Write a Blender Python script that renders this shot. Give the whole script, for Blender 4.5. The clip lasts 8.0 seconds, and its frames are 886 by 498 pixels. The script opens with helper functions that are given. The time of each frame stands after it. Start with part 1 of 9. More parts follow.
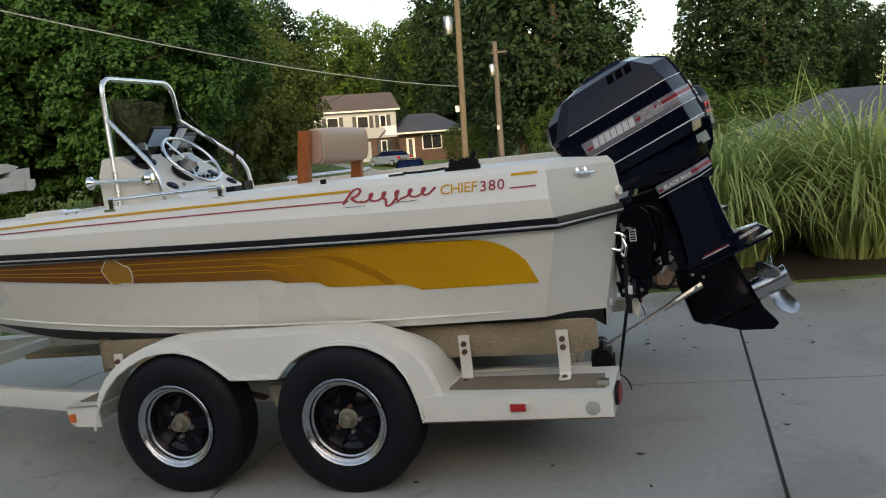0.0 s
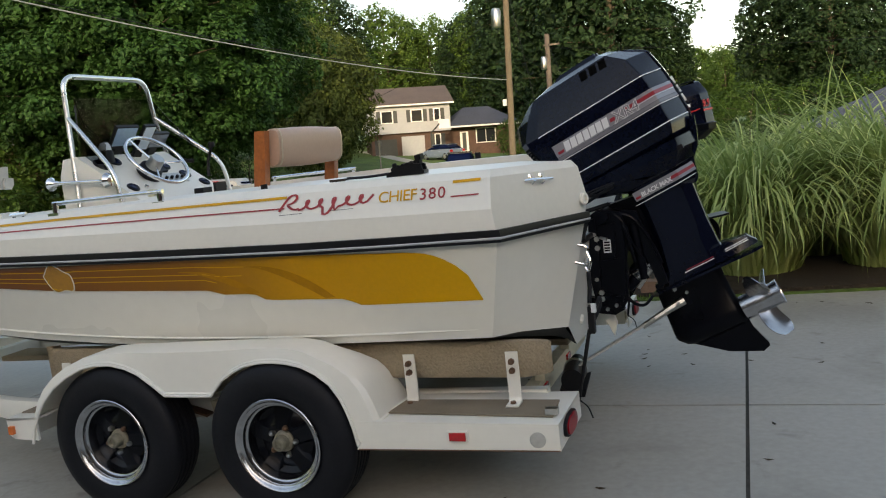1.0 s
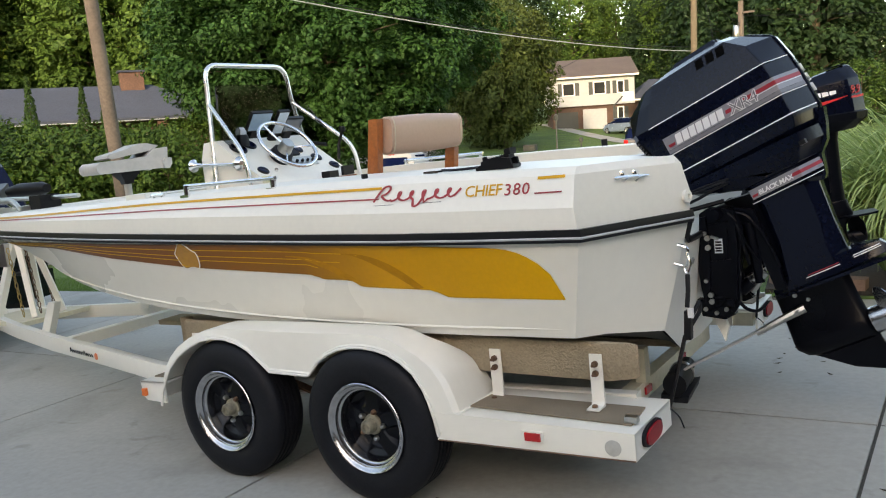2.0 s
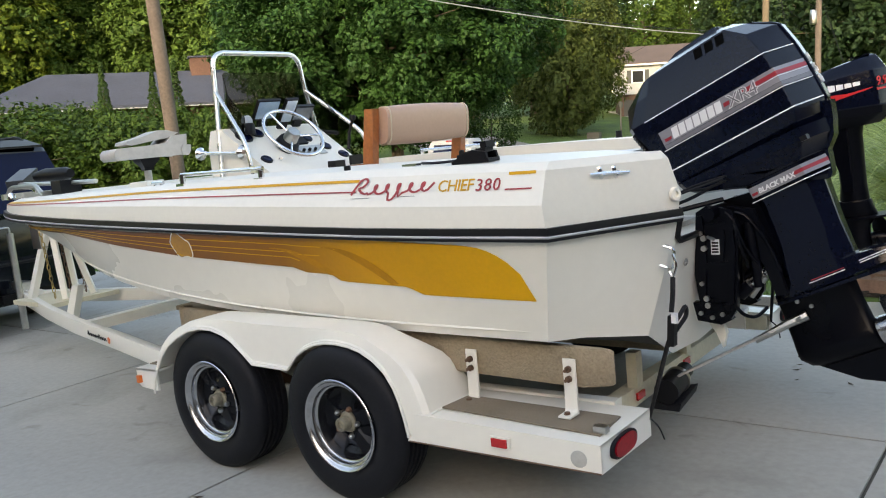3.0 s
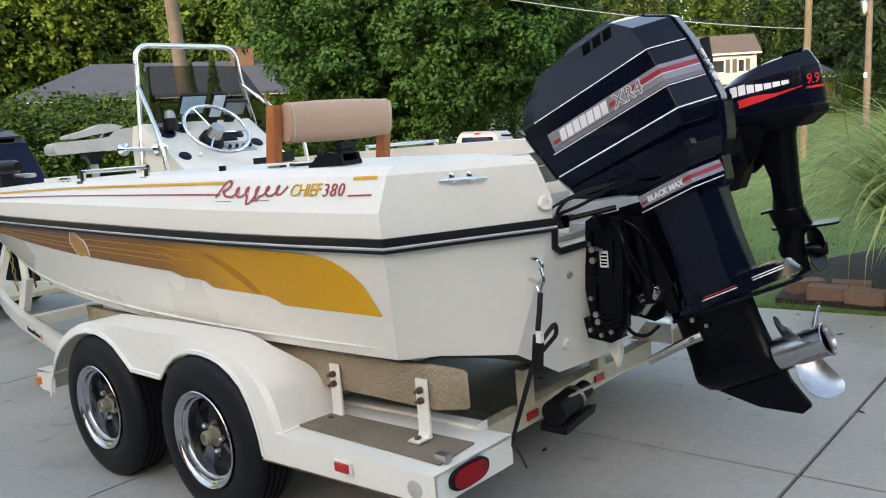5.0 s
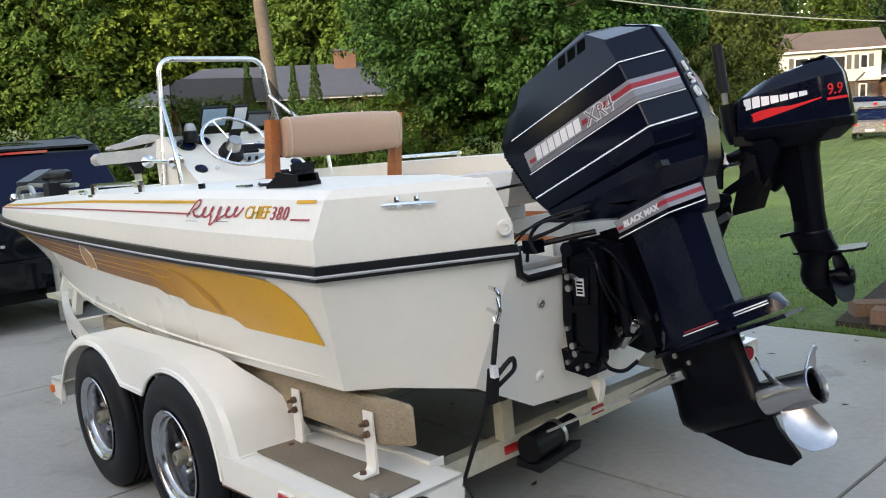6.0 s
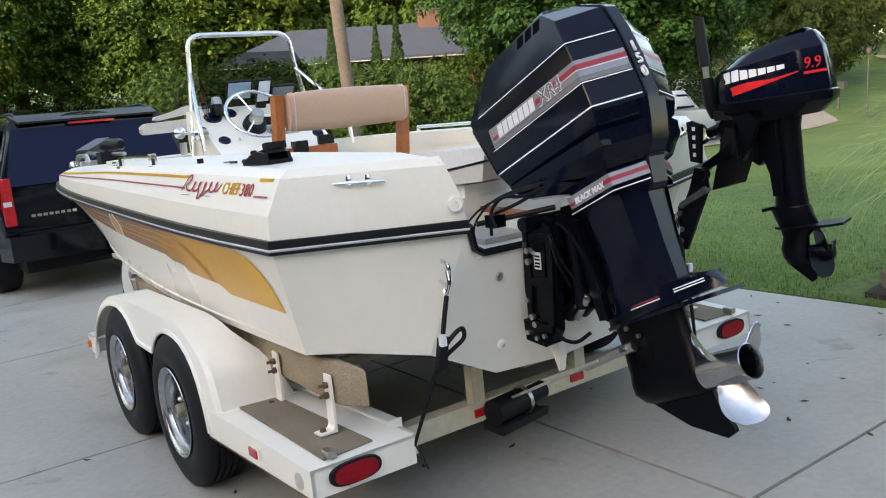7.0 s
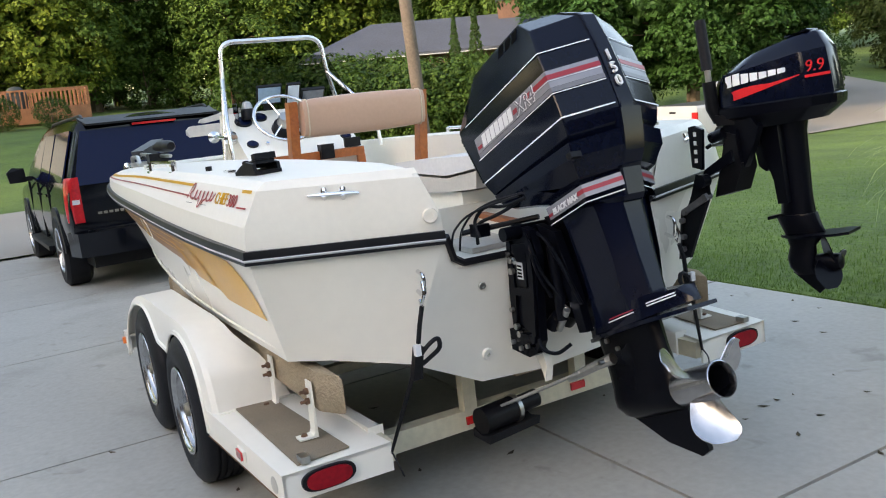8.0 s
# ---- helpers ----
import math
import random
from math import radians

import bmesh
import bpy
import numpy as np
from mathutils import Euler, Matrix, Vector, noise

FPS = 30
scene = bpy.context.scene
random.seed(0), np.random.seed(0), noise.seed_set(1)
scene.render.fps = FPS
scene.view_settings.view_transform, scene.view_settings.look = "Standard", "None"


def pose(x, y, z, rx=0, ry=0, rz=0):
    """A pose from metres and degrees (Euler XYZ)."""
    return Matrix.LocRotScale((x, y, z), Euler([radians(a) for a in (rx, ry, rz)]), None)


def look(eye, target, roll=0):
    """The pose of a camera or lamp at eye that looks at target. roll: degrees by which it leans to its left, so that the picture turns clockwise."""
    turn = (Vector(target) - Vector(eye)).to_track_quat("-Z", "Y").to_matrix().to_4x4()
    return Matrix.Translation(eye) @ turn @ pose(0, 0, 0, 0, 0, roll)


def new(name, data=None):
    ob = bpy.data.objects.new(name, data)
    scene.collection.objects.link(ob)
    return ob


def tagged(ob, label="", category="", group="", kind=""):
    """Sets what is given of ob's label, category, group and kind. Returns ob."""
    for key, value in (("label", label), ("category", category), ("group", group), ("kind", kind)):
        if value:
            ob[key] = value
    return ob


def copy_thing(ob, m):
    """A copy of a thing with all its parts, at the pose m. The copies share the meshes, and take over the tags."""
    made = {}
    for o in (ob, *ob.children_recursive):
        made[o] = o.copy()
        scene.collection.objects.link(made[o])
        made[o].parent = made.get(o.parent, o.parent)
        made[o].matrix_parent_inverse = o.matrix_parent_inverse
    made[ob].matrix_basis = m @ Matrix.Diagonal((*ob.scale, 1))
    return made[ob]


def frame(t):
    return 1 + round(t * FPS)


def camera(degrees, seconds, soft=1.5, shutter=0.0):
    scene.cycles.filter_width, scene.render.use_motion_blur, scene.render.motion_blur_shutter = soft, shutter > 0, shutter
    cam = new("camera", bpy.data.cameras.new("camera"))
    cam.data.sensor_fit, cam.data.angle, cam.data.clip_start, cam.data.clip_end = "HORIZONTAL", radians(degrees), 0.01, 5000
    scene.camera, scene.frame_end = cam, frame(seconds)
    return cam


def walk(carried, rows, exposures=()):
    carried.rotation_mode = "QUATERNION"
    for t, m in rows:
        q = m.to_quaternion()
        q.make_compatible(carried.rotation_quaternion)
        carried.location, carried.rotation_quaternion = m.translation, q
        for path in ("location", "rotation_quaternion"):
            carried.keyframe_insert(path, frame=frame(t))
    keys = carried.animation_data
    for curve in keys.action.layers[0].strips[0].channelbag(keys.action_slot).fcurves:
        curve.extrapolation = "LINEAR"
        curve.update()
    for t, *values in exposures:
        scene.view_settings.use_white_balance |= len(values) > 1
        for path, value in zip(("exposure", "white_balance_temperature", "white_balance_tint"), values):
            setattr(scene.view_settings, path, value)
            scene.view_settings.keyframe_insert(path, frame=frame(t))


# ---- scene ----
# Camera: lens and path
cam = camera(56.6, 8.0, soft=1.1)
METRES = 3.35
START = pose(1.3855, -3.0568, 1.4124, -7.029, 4.273, 15.955)
ROWS = [
    (0.0, 0.0, 0.0, 0.0, 0.0, 0.0, -0.0),
    (0.5, 0.0649, 0.0543, 0.0114, 1.58, -0.14, -0.35),
    (1.0, 0.1309, 0.0853, 0.0229, 3.95, -0.5, -0.65),
    (1.5, 0.1895, 0.0902, 0.0447, 10.93, -1.7, -1.63),
    (3.0, 0.317, 0.1727, 0.0647, 21.12, -3.94, -3.31),
    (3.5, 0.377, 0.1977, 0.0718, 22.13, -4.38, -3.65),
    (4.0, 0.3955, 0.2316, 0.0751, 22.15, -4.62, -4.14),
    (4.5, 0.4108, 0.2753, 0.0836, 22.7, -4.75, -3.73),
    (5.0, 0.4718, 0.3037, 0.0912, 24.41, -4.75, -4.02),
    (6.5, 0.6332, 0.4432, 0.1403, 35.37, -6.62, -4.12),
    (7.0, 0.7042, 0.4471, 0.152, 37.98, -8.58, -3.96),
    (7.5, 0.7456, 0.4723, 0.1591, 40.71, -9.32, -3.49),
    (8.0, 0.7842, 0.5138, 0.1786, 43.84, -9.6, -3.33),
]
EXPOSURES = [(0.0, 1.44, 8700, 13), (1.0, 1.55, 8700, 13), (1.3, 1.6, 8700, 13), (1.5, 1.82, 8700, 13), (3.0, 2.24, 8600, 14), (5.0, 2.32, 8400, 14), (6.5, 2.37, 8400, 15), (8.0, 2.45, 8400, 15)]
walk(cam, [(t, START @ pose(METRES * x, METRES * y, METRES * z, 90 + pitch, roll, yaw)) for t, x, y, z, yaw, pitch, roll in ROWS], EXPOSURES)

# World and sun: a bright, thinly clouded evening sky
SUN_ELEVATION, SUN_BEARING = radians(18), radians(286)
world = bpy.data.worlds.new("sky")
scene.world = world
world.use_nodes = True
wn = world.node_tree
sky = wn.nodes.new("ShaderNodeTexSky")
sky.sky_type, sky.sun_disc = "NISHITA", False
sky.sun_elevation, sky.sun_rotation = SUN_ELEVATION, radians(90) - SUN_BEARING
sky.air_density, sky.dust_density, sky.ozone_density = 1.0, 1.0, 1.0
wn.links.new(sky.outputs[0], wn.nodes["Background"].inputs[0])
wn.nodes["Background"].inputs[1].default_value = 0.15
sun_data = bpy.data.lights.new("sun", "SUN")
sun_data.energy, sun_data.angle, sun_data.color = 0.9, radians(3), (1.0, 0.93, 0.8)
sun = new("sun", sun_data)
sun.matrix_world = look((0, 0, 0), (-math.cos(SUN_ELEVATION) * math.cos(SUN_BEARING), -math.cos(SUN_ELEVATION) * math.sin(SUN_BEARING), -math.sin(SUN_ELEVATION)))

# The driveway falls gently towards the street: things on it are built level and laid on its slope
SLOPE = Matrix(((0.998904, 0.000477, -0.046809, 0), (-0.000947, 0.99995, -0.010001, 0), (0.046802, 0.010035, 0.998854, 0), (0, 0, 0, 1)))


# ---- building helpers ----
ORIGIN = {}


def thing(name, base, label, category, group="", m=SLOPE, turn=0.0):
    """An Empty at its base; its parts are written in the coordinates of m (the driveway's slope, or the level world)."""
    ob = new(name)
    ob.empty_display_size = 0.1
    ob.matrix_world = m @ Matrix.Translation(base) @ Matrix.Rotation(radians(turn), 4, "Z")
    ORIGIN[ob] = Vector(base)
    return tagged(ob, label, category, group)


def part(name, bm, material, parent, label="", smooth=True, bevel=0.0, local=False, sharp=38):
    if bevel:
        edges = [e for e in bm.edges if len(e.link_faces) == 2 and e.calc_face_angle(0) > 0.5]
        bmesh.ops.bevel(bm, geom=edges, offset=bevel, segments=2, affect="EDGES", profile=0.5, clamp_overlap=True)
    if not local:
        bmesh.ops.translate(bm, verts=bm.verts, vec=-ORIGIN[parent])
    bmesh.ops.recalc_face_normals(bm, faces=bm.faces)
    if smooth:
        for f in bm.faces:
            f.smooth = True
        for e in bm.edges:
            if len(e.link_faces) == 2 and e.calc_face_angle(0) > radians(sharp):
                e.smooth = False
    me = bpy.data.meshes.new(name)
    bm.to_mesh(me)
    bm.free()
    for mat in material if isinstance(material, (list, tuple)) else [material]:
        me.materials.append(mat)
    ob = new(name, me)
    ob.parent = parent
    ORIGIN[ob] = Vector((0, 0, 0)) if local else ORIGIN[parent]
    if label:
        ob["label"] = label
    return ob


def solid(name, bm, material, label="", category="", group="", kind="", m=None, smooth=False, bevel=0.0):
    """A top-level mesh."""
    top = new("tmp")
    ORIGIN[top] = Vector((0, 0, 0))
    ob = part(name, bm, material, top, "", smooth, bevel)
    ob.parent = None
    bpy.data.objects.remove(top)
    if m is not None:
        ob.matrix_world = m
    return tagged(ob, label, category, group, kind)


def box(bm, x0, x1, y0, y1, z0, z1, m=None):
    vs = [bm.verts.new((x, y, z)) for x in (x0, x1) for y in (y0, y1) for z in (z0, z1)]
    if m is not None:
        for v in vs:
            v.co = m @ v.co
    for q in ((0, 1, 3, 2), (4, 6, 7, 5), (0, 4, 5, 1), (2, 3, 7, 6), (0, 2, 6, 4), (1, 5, 7, 3)):
        bm.faces.new([vs[i] for i in q])
    return bm


def abox(*a, **k):
    return box(bmesh.new(), *a, **k)


def loft(bm, rings, closed=True, caps=True, wrap=False):
    rows = [[bm.verts.new(p) for p in ring] for ring in rings]
    if wrap:
        rows.append(rows[0])
    n = len(rows[0])
    for a, b in zip(rows, rows[1:]):
        for i in range(n if closed else n - 1):
            j = (i + 1) % n
            try:
                bm.faces.new((a[i], a[j], b[j], b[i]))
            except ValueError:
                pass
    if caps and closed and not wrap:
        for r in (rows[0], rows[-1]):
            try:
                bm.faces.new(r)
            except ValueError:
                pass
    bmesh.ops.remove_doubles(bm, verts=bm.verts, dist=0.0002)
    return bm


def tube(bm, pts, r, n=8, closed=False, radii=None):
    pts = [Vector(p) for p in pts]
    rings, side = [], None
    for i, p in enumerate(pts):
        if closed:
            d = pts[(i + 1) % len(pts)] - pts[i - 1]
        else:
            d = pts[min(i + 1, len(pts) - 1)] - pts[max(i - 1, 0)]
        d.normalize()
        if side is None:
            side = d.cross(Vector((0, 0, 1)) if abs(d.z) < 0.9 else Vector((1, 0, 0))).normalized()
        side = (side - d * side.dot(d)).normalized()
        up = d.cross(side)
        rr = radii[i] if radii else r
        rings.append([p + rr * (math.cos(a) * side + math.sin(a) * up) for a in (2 * math.pi * k / n for k in range(n))])
    rows = [[bm.verts.new(p) for p in ring] for ring in rings]
    if closed:
        rows.append(rows[0])
    for a, b in zip(rows, rows[1:]):
        for k in range(n):
            bm.faces.new((a[k], a[(k + 1) % n], b[(k + 1) % n], b[k]))
    if not closed:
        bm.faces.new(rows[0])
        bm.faces.new(rows[-1])
    return bm


def atube(pts, r, n=8, **k):
    return tube(bmesh.new(), pts, r, n, **k)


def rounded(pts, r, steps=5):
    """A polyline whose inner corners are rounded."""
    pts = [Vector(p) for p in pts]
    out = [pts[0]]
    for a, b, c in zip(pts, pts[1:], pts[2:]):
        ra = min(r, (a - b).length * 0.48, (c - b).length * 0.48)
        p, q = b + (a - b).normalized() * ra, b + (c - b).normalized() * ra
        for i in range(steps + 1):
            t = i / steps
            out.append(p * (1 - t) ** 2 + b * 2 * t * (1 - t) + q * t * t)
    return out + [pts[-1]]


def lathe(bm, profile, m=None, n=32, caps=True):
    """profile: (radius, height along local z)."""
    rows = []
    for r, h in profile:
        ring = []
        for k in range(n):
            p = Vector((r * math.cos(2 * math.pi * k / n), r * math.sin(2 * math.pi * k / n), h))
            ring.append(bm.verts.new(m @ p if m is not None else p))
        rows.append(ring)
    for a, b in zip(rows, rows[1:]):
        for k in range(n):
            bm.faces.new((a[k], a[(k + 1) % n], b[(k + 1) % n], b[k]))
    for row, (r, h) in ((rows[0], profile[0]), (rows[-1], profile[-1])):
        if r > 1e-5 and caps:
            bm.faces.new(row)
    bmesh.ops.remove_doubles(bm, verts=bm.verts, dist=1e-5)
    return bm


def alathe(profile, m=None, n=32, caps=True):
    return lathe(bmesh.new(), profile, m, n, caps)


def slab(bm, outline, d, m=None):
    """A flat outline of 3D points, thickened by the vector d."""
    d = Vector(d)
    a = [bm.verts.new(p) for p in outline]
    b = [bm.verts.new(Vector(p) + d) for p in outline]
    if m is not None:
        for v in a + b:
            v.co = m @ v.co
    bm.faces.new(a)
    bm.faces.new(b)
    n = len(a)
    for i in range(n):
        bm.faces.new((a[i], a[(i + 1) % n], b[(i + 1) % n], b[i]))
    return bm


def aslab(outline, d, m=None):
    return slab(bmesh.new(), outline, d, m)


def lerp_table(table):
    xs, ys = [p[0] for p in table], [p[1] for p in table]
    order = sorted(range(len(xs)), key=lambda i: xs[i])
    xs, ys = [xs[i] for i in order], [ys[i] for i in order]
    n = len(xs)
    slopes = []
    for i in range(n):
        a, b = max(i - 1, 0), min(i + 1, n - 1)
        slopes.append((ys[b] - ys[a]) / (xs[b] - xs[a]))

    def value(x):
        if x <= xs[0]:
            return ys[0]
        if x >= xs[-1]:
            return ys[-1]
        i = max(k for k in range(n - 1) if xs[k] <= x)
        h = xs[i + 1] - xs[i]
        t = (x - xs[i]) / h
        return ((2 * t ** 3 - 3 * t * t + 1) * ys[i] + (t ** 3 - 2 * t * t + t) * h * slopes[i]
                + (-2 * t ** 3 + 3 * t * t) * ys[i + 1] + (t ** 3 - t * t) * h * slopes[i + 1])
    return value


def words(text, size, m, material, name, parent, depth=0.002, shear=0.0, spacing=1.0, label="", swell=0.0):
    """Raised lettering with the built-in font; m puts its lower left corner."""
    cu = bpy.data.curves.new(name, "FONT")
    cu.body, cu.size, cu.extrude, cu.shear, cu.space_character = text, size, depth, shear, spacing
    cu.resolution_u, cu.offset = 3, swell
    tmp = new(name, cu)
    me = bpy.data.meshes.new_from_object(tmp)
    bpy.data.objects.remove(tmp)
    me.transform(Matrix.Translation(-ORIGIN[parent]) @ m)
    me.materials.clear()
    me.materials.append(material)
    ob = new(name, me)
    ob.parent = parent
    ORIGIN[ob] = ORIGIN[parent]
    if label:
        ob["label"] = label
    return ob


def basis(o, ex, ey):
    """A placing matrix from an origin, an x direction and a rough y direction."""
    ex = Vector(ex).normalized()
    ez = ex.cross(Vector(ey)).normalized()
    ey = ez.cross(ex)
    m = Matrix((ex, ey, ez)).transposed().to_4x4()
    m.translation = o
    return m


# ---- materials ----
def material(name, colour, rough=0.5, metal=0.0, vary=0.12, fine=60.0, coarse=3.0, bump=0.0, bump_scale=80.0, coat=0.0, tint=None, island=0.0, rand=0.0, spec=0.5, rough_vary=0.1, sheen=0.0):
    mat = bpy.data.materials.new(name)
    mat.use_nodes = True
    nt = mat.node_tree
    b = nt.nodes["Principled BSDF"]
    b.inputs["Metallic"].default_value = metal
    b.inputs["Coat Weight"].default_value = coat
    b.inputs["Coat Roughness"].default_value = 0.08
    b.inputs["Specular IOR Level"].default_value = spec
    if sheen:
        b.inputs["Sheen Weight"].default_value = sheen
    tc = nt.nodes.new("ShaderNodeTexCoord")
    def noise_node(scale, detail=4.0):
        n = nt.nodes.new("ShaderNodeTexNoise")
        n.inputs["Scale"].default_value, n.inputs["Detail"].default_value = scale, detail
        nt.links.new(tc.outputs["Object"], n.inputs["Vector"])
        return n
    nf, nc = noise_node(fine), noise_node(coarse)
    add = nt.nodes.new("ShaderNodeMath")
    add.operation = "ADD"
    nt.links.new(nf.outputs["Fac"], add.inputs[0])
    nt.links.new(nc.outputs["Fac"], add.inputs[1])
    last = add
    if island or rand:
        src = nt.nodes.new("ShaderNodeNewGeometry" if island else "ShaderNodeObjectInfo")
        mul = nt.nodes.new("ShaderNodeMath")
        mul.operation = "MULTIPLY_ADD"
        nt.links.new(src.outputs["Random Per Island" if island else "Random"], mul.inputs[0])
        mul.inputs[1].default_value = island or rand
        nt.links.new(add.outputs[0], mul.inputs[2])
        last = mul
    ramp = nt.nodes.new("ShaderNodeMapRange")
    ramp.inputs["From Min"].default_value, ramp.inputs["From Max"].default_value = 0.65, 1.35 + (island or rand)
    nt.links.new(last.outputs[0], ramp.inputs["Value"])
    mix = nt.nodes.new("ShaderNodeMix")
    mix.data_type = "RGBA"
    dark = [c * (1 - vary) for c in colour]
    lite = [min(1, c * (1 + vary)) for c in colour] if tint is None else tint
    mix.inputs[6].default_value, mix.inputs[7].default_value = (*dark, 1), (*lite, 1)
    nt.links.new(ramp.outputs[0], mix.inputs[0])
    nt.links.new(mix.outputs[2], b.inputs["Base Color"])
    rr = nt.nodes.new("ShaderNodeMapRange")
    rr.inputs["To Min"].default_value, rr.inputs["To Max"].default_value = max(0.02, rough - rough_vary), min(1, rough + rough_vary)
    nt.links.new(nc.outputs["Fac"], rr.inputs["Value"])
    nt.links.new(rr.outputs[0], b.inputs["Roughness"])
    if bump:
        nb = noise_node(bump_scale, 3.0)
        bp = nt.nodes.new("ShaderNodeBump")
        bp.inputs["Strength"].default_value, bp.inputs["Distance"].default_value = 1.0, bump
        nt.links.new(nb.outputs["Fac"], bp.inputs["Height"])
        nt.links.new(bp.outputs[0], b.inputs["Normal"])
    return mat


def by_place(mat):
    """Lay the pattern out over the whole place, so that it does not repeat from piece to piece."""
    nt = mat.node_tree
    geo = nt.nodes.new("ShaderNodeNewGeometry")
    for n in nt.nodes:
        if n.type == "TEX_NOISE":
            nt.links.new(geo.outputs["Position"], n.inputs["Vector"])
    return mat


def weave(mat):
    """Slanting cords of a looped carpet, in relief."""
    nt = mat.node_tree
    bp = [n for n in nt.nodes if n.type == "BUMP"][0]
    tc = [n for n in nt.nodes if n.type == "TEX_COORD"][0]
    wave = nt.nodes.new("ShaderNodeTexWave")
    wave.wave_type, wave.bands_direction = "BANDS", "DIAGONAL"
    wave.inputs["Scale"].default_value, wave.inputs["Distortion"].default_value, wave.inputs["Detail"].default_value = 38.0, 4.5, 3.0
    nt.links.new(tc.outputs["Object"], wave.inputs["Vector"])
    add = nt.nodes.new("ShaderNodeMath")
    add.operation = "MULTIPLY_ADD"
    add.inputs[1].default_value = 0.05
    nt.links.new(wave.outputs["Fac"], add.inputs[0])
    nt.links.new(bp.inputs["Height"].links[0].from_socket, add.inputs[2])
    nt.links.new(add.outputs[0], bp.inputs["Height"])


def glass(name, colour, alpha_mix=0.5, rough=0.02):
    mat = bpy.data.materials.new(name)
    mat.use_nodes = True
    b = mat.node_tree.nodes["Principled BSDF"]
    b.inputs["Base Color"].default_value = (*colour, 1)
    b.inputs["Transmission Weight"].default_value = alpha_mix
    b.inputs["Roughness"].default_value = rough
    b.inputs["IOR"].default_value = 1.1
    return mat


GELCOAT = material("gelcoat", (0.81, 0.775, 0.69), 0.28, vary=0.025, fine=18, coarse=1.2, coat=0.2, rough_vary=0.06)
GELCOAT_DECK = material("deck_gelcoat", (0.80, 0.77, 0.69), 0.38, vary=0.03, fine=40, coarse=1.6, rough_vary=0.08)
TRAILER_PAINT = material("trailer_paint", (0.84, 0.805, 0.72), 0.33, vary=0.025, fine=22, coarse=1.4, coat=0.15, rough_vary=0.08)
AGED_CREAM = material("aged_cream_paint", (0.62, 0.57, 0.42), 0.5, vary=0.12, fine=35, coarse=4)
BLACK_RUBBER = material("black_rubber", (0.009, 0.0095, 0.0125), 0.55, vary=0.3, fine=90, coarse=6, bump=0.0006, bump_scale=300, spec=0.2)
RUB_BLACK = material("rub_rail_black", (0.007, 0.007, 0.009), 0.4, vary=0.2, spec=0.3)
RUB_WHITE = material("rub_rail_insert", (0.5, 0.5, 0.51), 0.35, vary=0.14, fine=160, coarse=5)
MOTOR_BLACK = material("motor_black", (0.0024, 0.0042, 0.0125), 0.15, vary=0.15, coat=0.03, rough_vary=0.05, spec=0.21, bump=0.0014, bump_scale=5)
MOTOR_DULL = material("motor_dull_black", (0.002, 0.0025, 0.005), 0.3, vary=0.3, bump=0.0003, bump_scale=200, spec=0.14)
SILVER_DECAL = material("silver_decal", (0.26, 0.26, 0.285), 0.36, metal=0.3, vary=0.06)
WHITE_DECAL = material("white_decal", (0.75, 0.75, 0.76), 0.35, vary=0.03)
RED_DECAL = material("red_decal", (0.33, 0.016, 0.03), 0.35, vary=0.08)
BRIGHT_RED = material("bright_red_decal", (0.7, 0.02, 0.025), 0.35, vary=0.08)
STAINLESS = material("polished_stainless", (0.80, 0.79, 0.77), 0.27, metal=1.0, vary=0.06, rough_vary=0.06)
CHROME = material("chrome", (0.78, 0.78, 0.78), 0.1, metal=1.0, vary=0.05, rough_vary=0.05)
PROP_STEEL = material("propeller_steel", (0.5, 0.5, 0.51), 0.27, metal=1.0, vary=0.12, rough_vary=0.06)
RIM_CHROME = material("rim_chrome", (0.5, 0.5, 0.51), 0.24, metal=1.0, vary=0.2, fine=60, coarse=9, rough_vary=0.12)
STEEL = material("dull_steel", (0.5, 0.49, 0.46), 0.32, metal=1.0, vary=0.15)
RUST = material("rusty_steel", (0.16, 0.085, 0.05), 0.7, metal=0.3, vary=0.4)
CARPET = material("tan_carpet", (0.34, 0.265, 0.175), 0.95, vary=0.2, fine=90, coarse=6, bump=0.008, bump_scale=110)
weave(CARPET)
CARPET_DARK = material("brown_carpet", (0.235, 0.185, 0.13), 0.95, vary=0.2, fine=220, coarse=7, bump=0.003, bump_scale=320)
WOOD = material("varnished_wood", (0.37, 0.10, 0.022), 0.4, vary=0.3, fine=70, coarse=9, coat=0.3)
TAN_VINYL = material("tan_vinyl", (0.50, 0.315, 0.225), 0.4, vary=0.05, fine=60, coarse=3, bump=0.0002, bump_scale=400)
GREY_VINYL = material("grey_vinyl", (0.47, 0.45, 0.41), 0.55, vary=0.1, bump=0.0006, bump_scale=120)
GOLD_STRIPE = material("gold_stripe", (0.66, 0.33, 0.006), 0.38, vary=0.05, spec=0.3)
RED_STRIPE = material("red_stripe", (0.36, 0.02, 0.02), 0.35, vary=0.06)
BLACK_PLASTIC = material("black_plastic", (0.006, 0.006, 0.0075), 0.42, vary=0.25, bump=0.0003, spec=0.2)
TAIL_RED = material("tail_lamp_red", (0.30, 0.006, 0.014), 0.3, vary=0.25, spec=0.2)
LAMP_RED = material("reflector_red", (0.55, 0.012, 0.015), 0.15, vary=0.15, coat=0.6)
ORANGE = material("orange_lamp", (0.75, 0.16, 0.03), 0.3, vary=0.1)
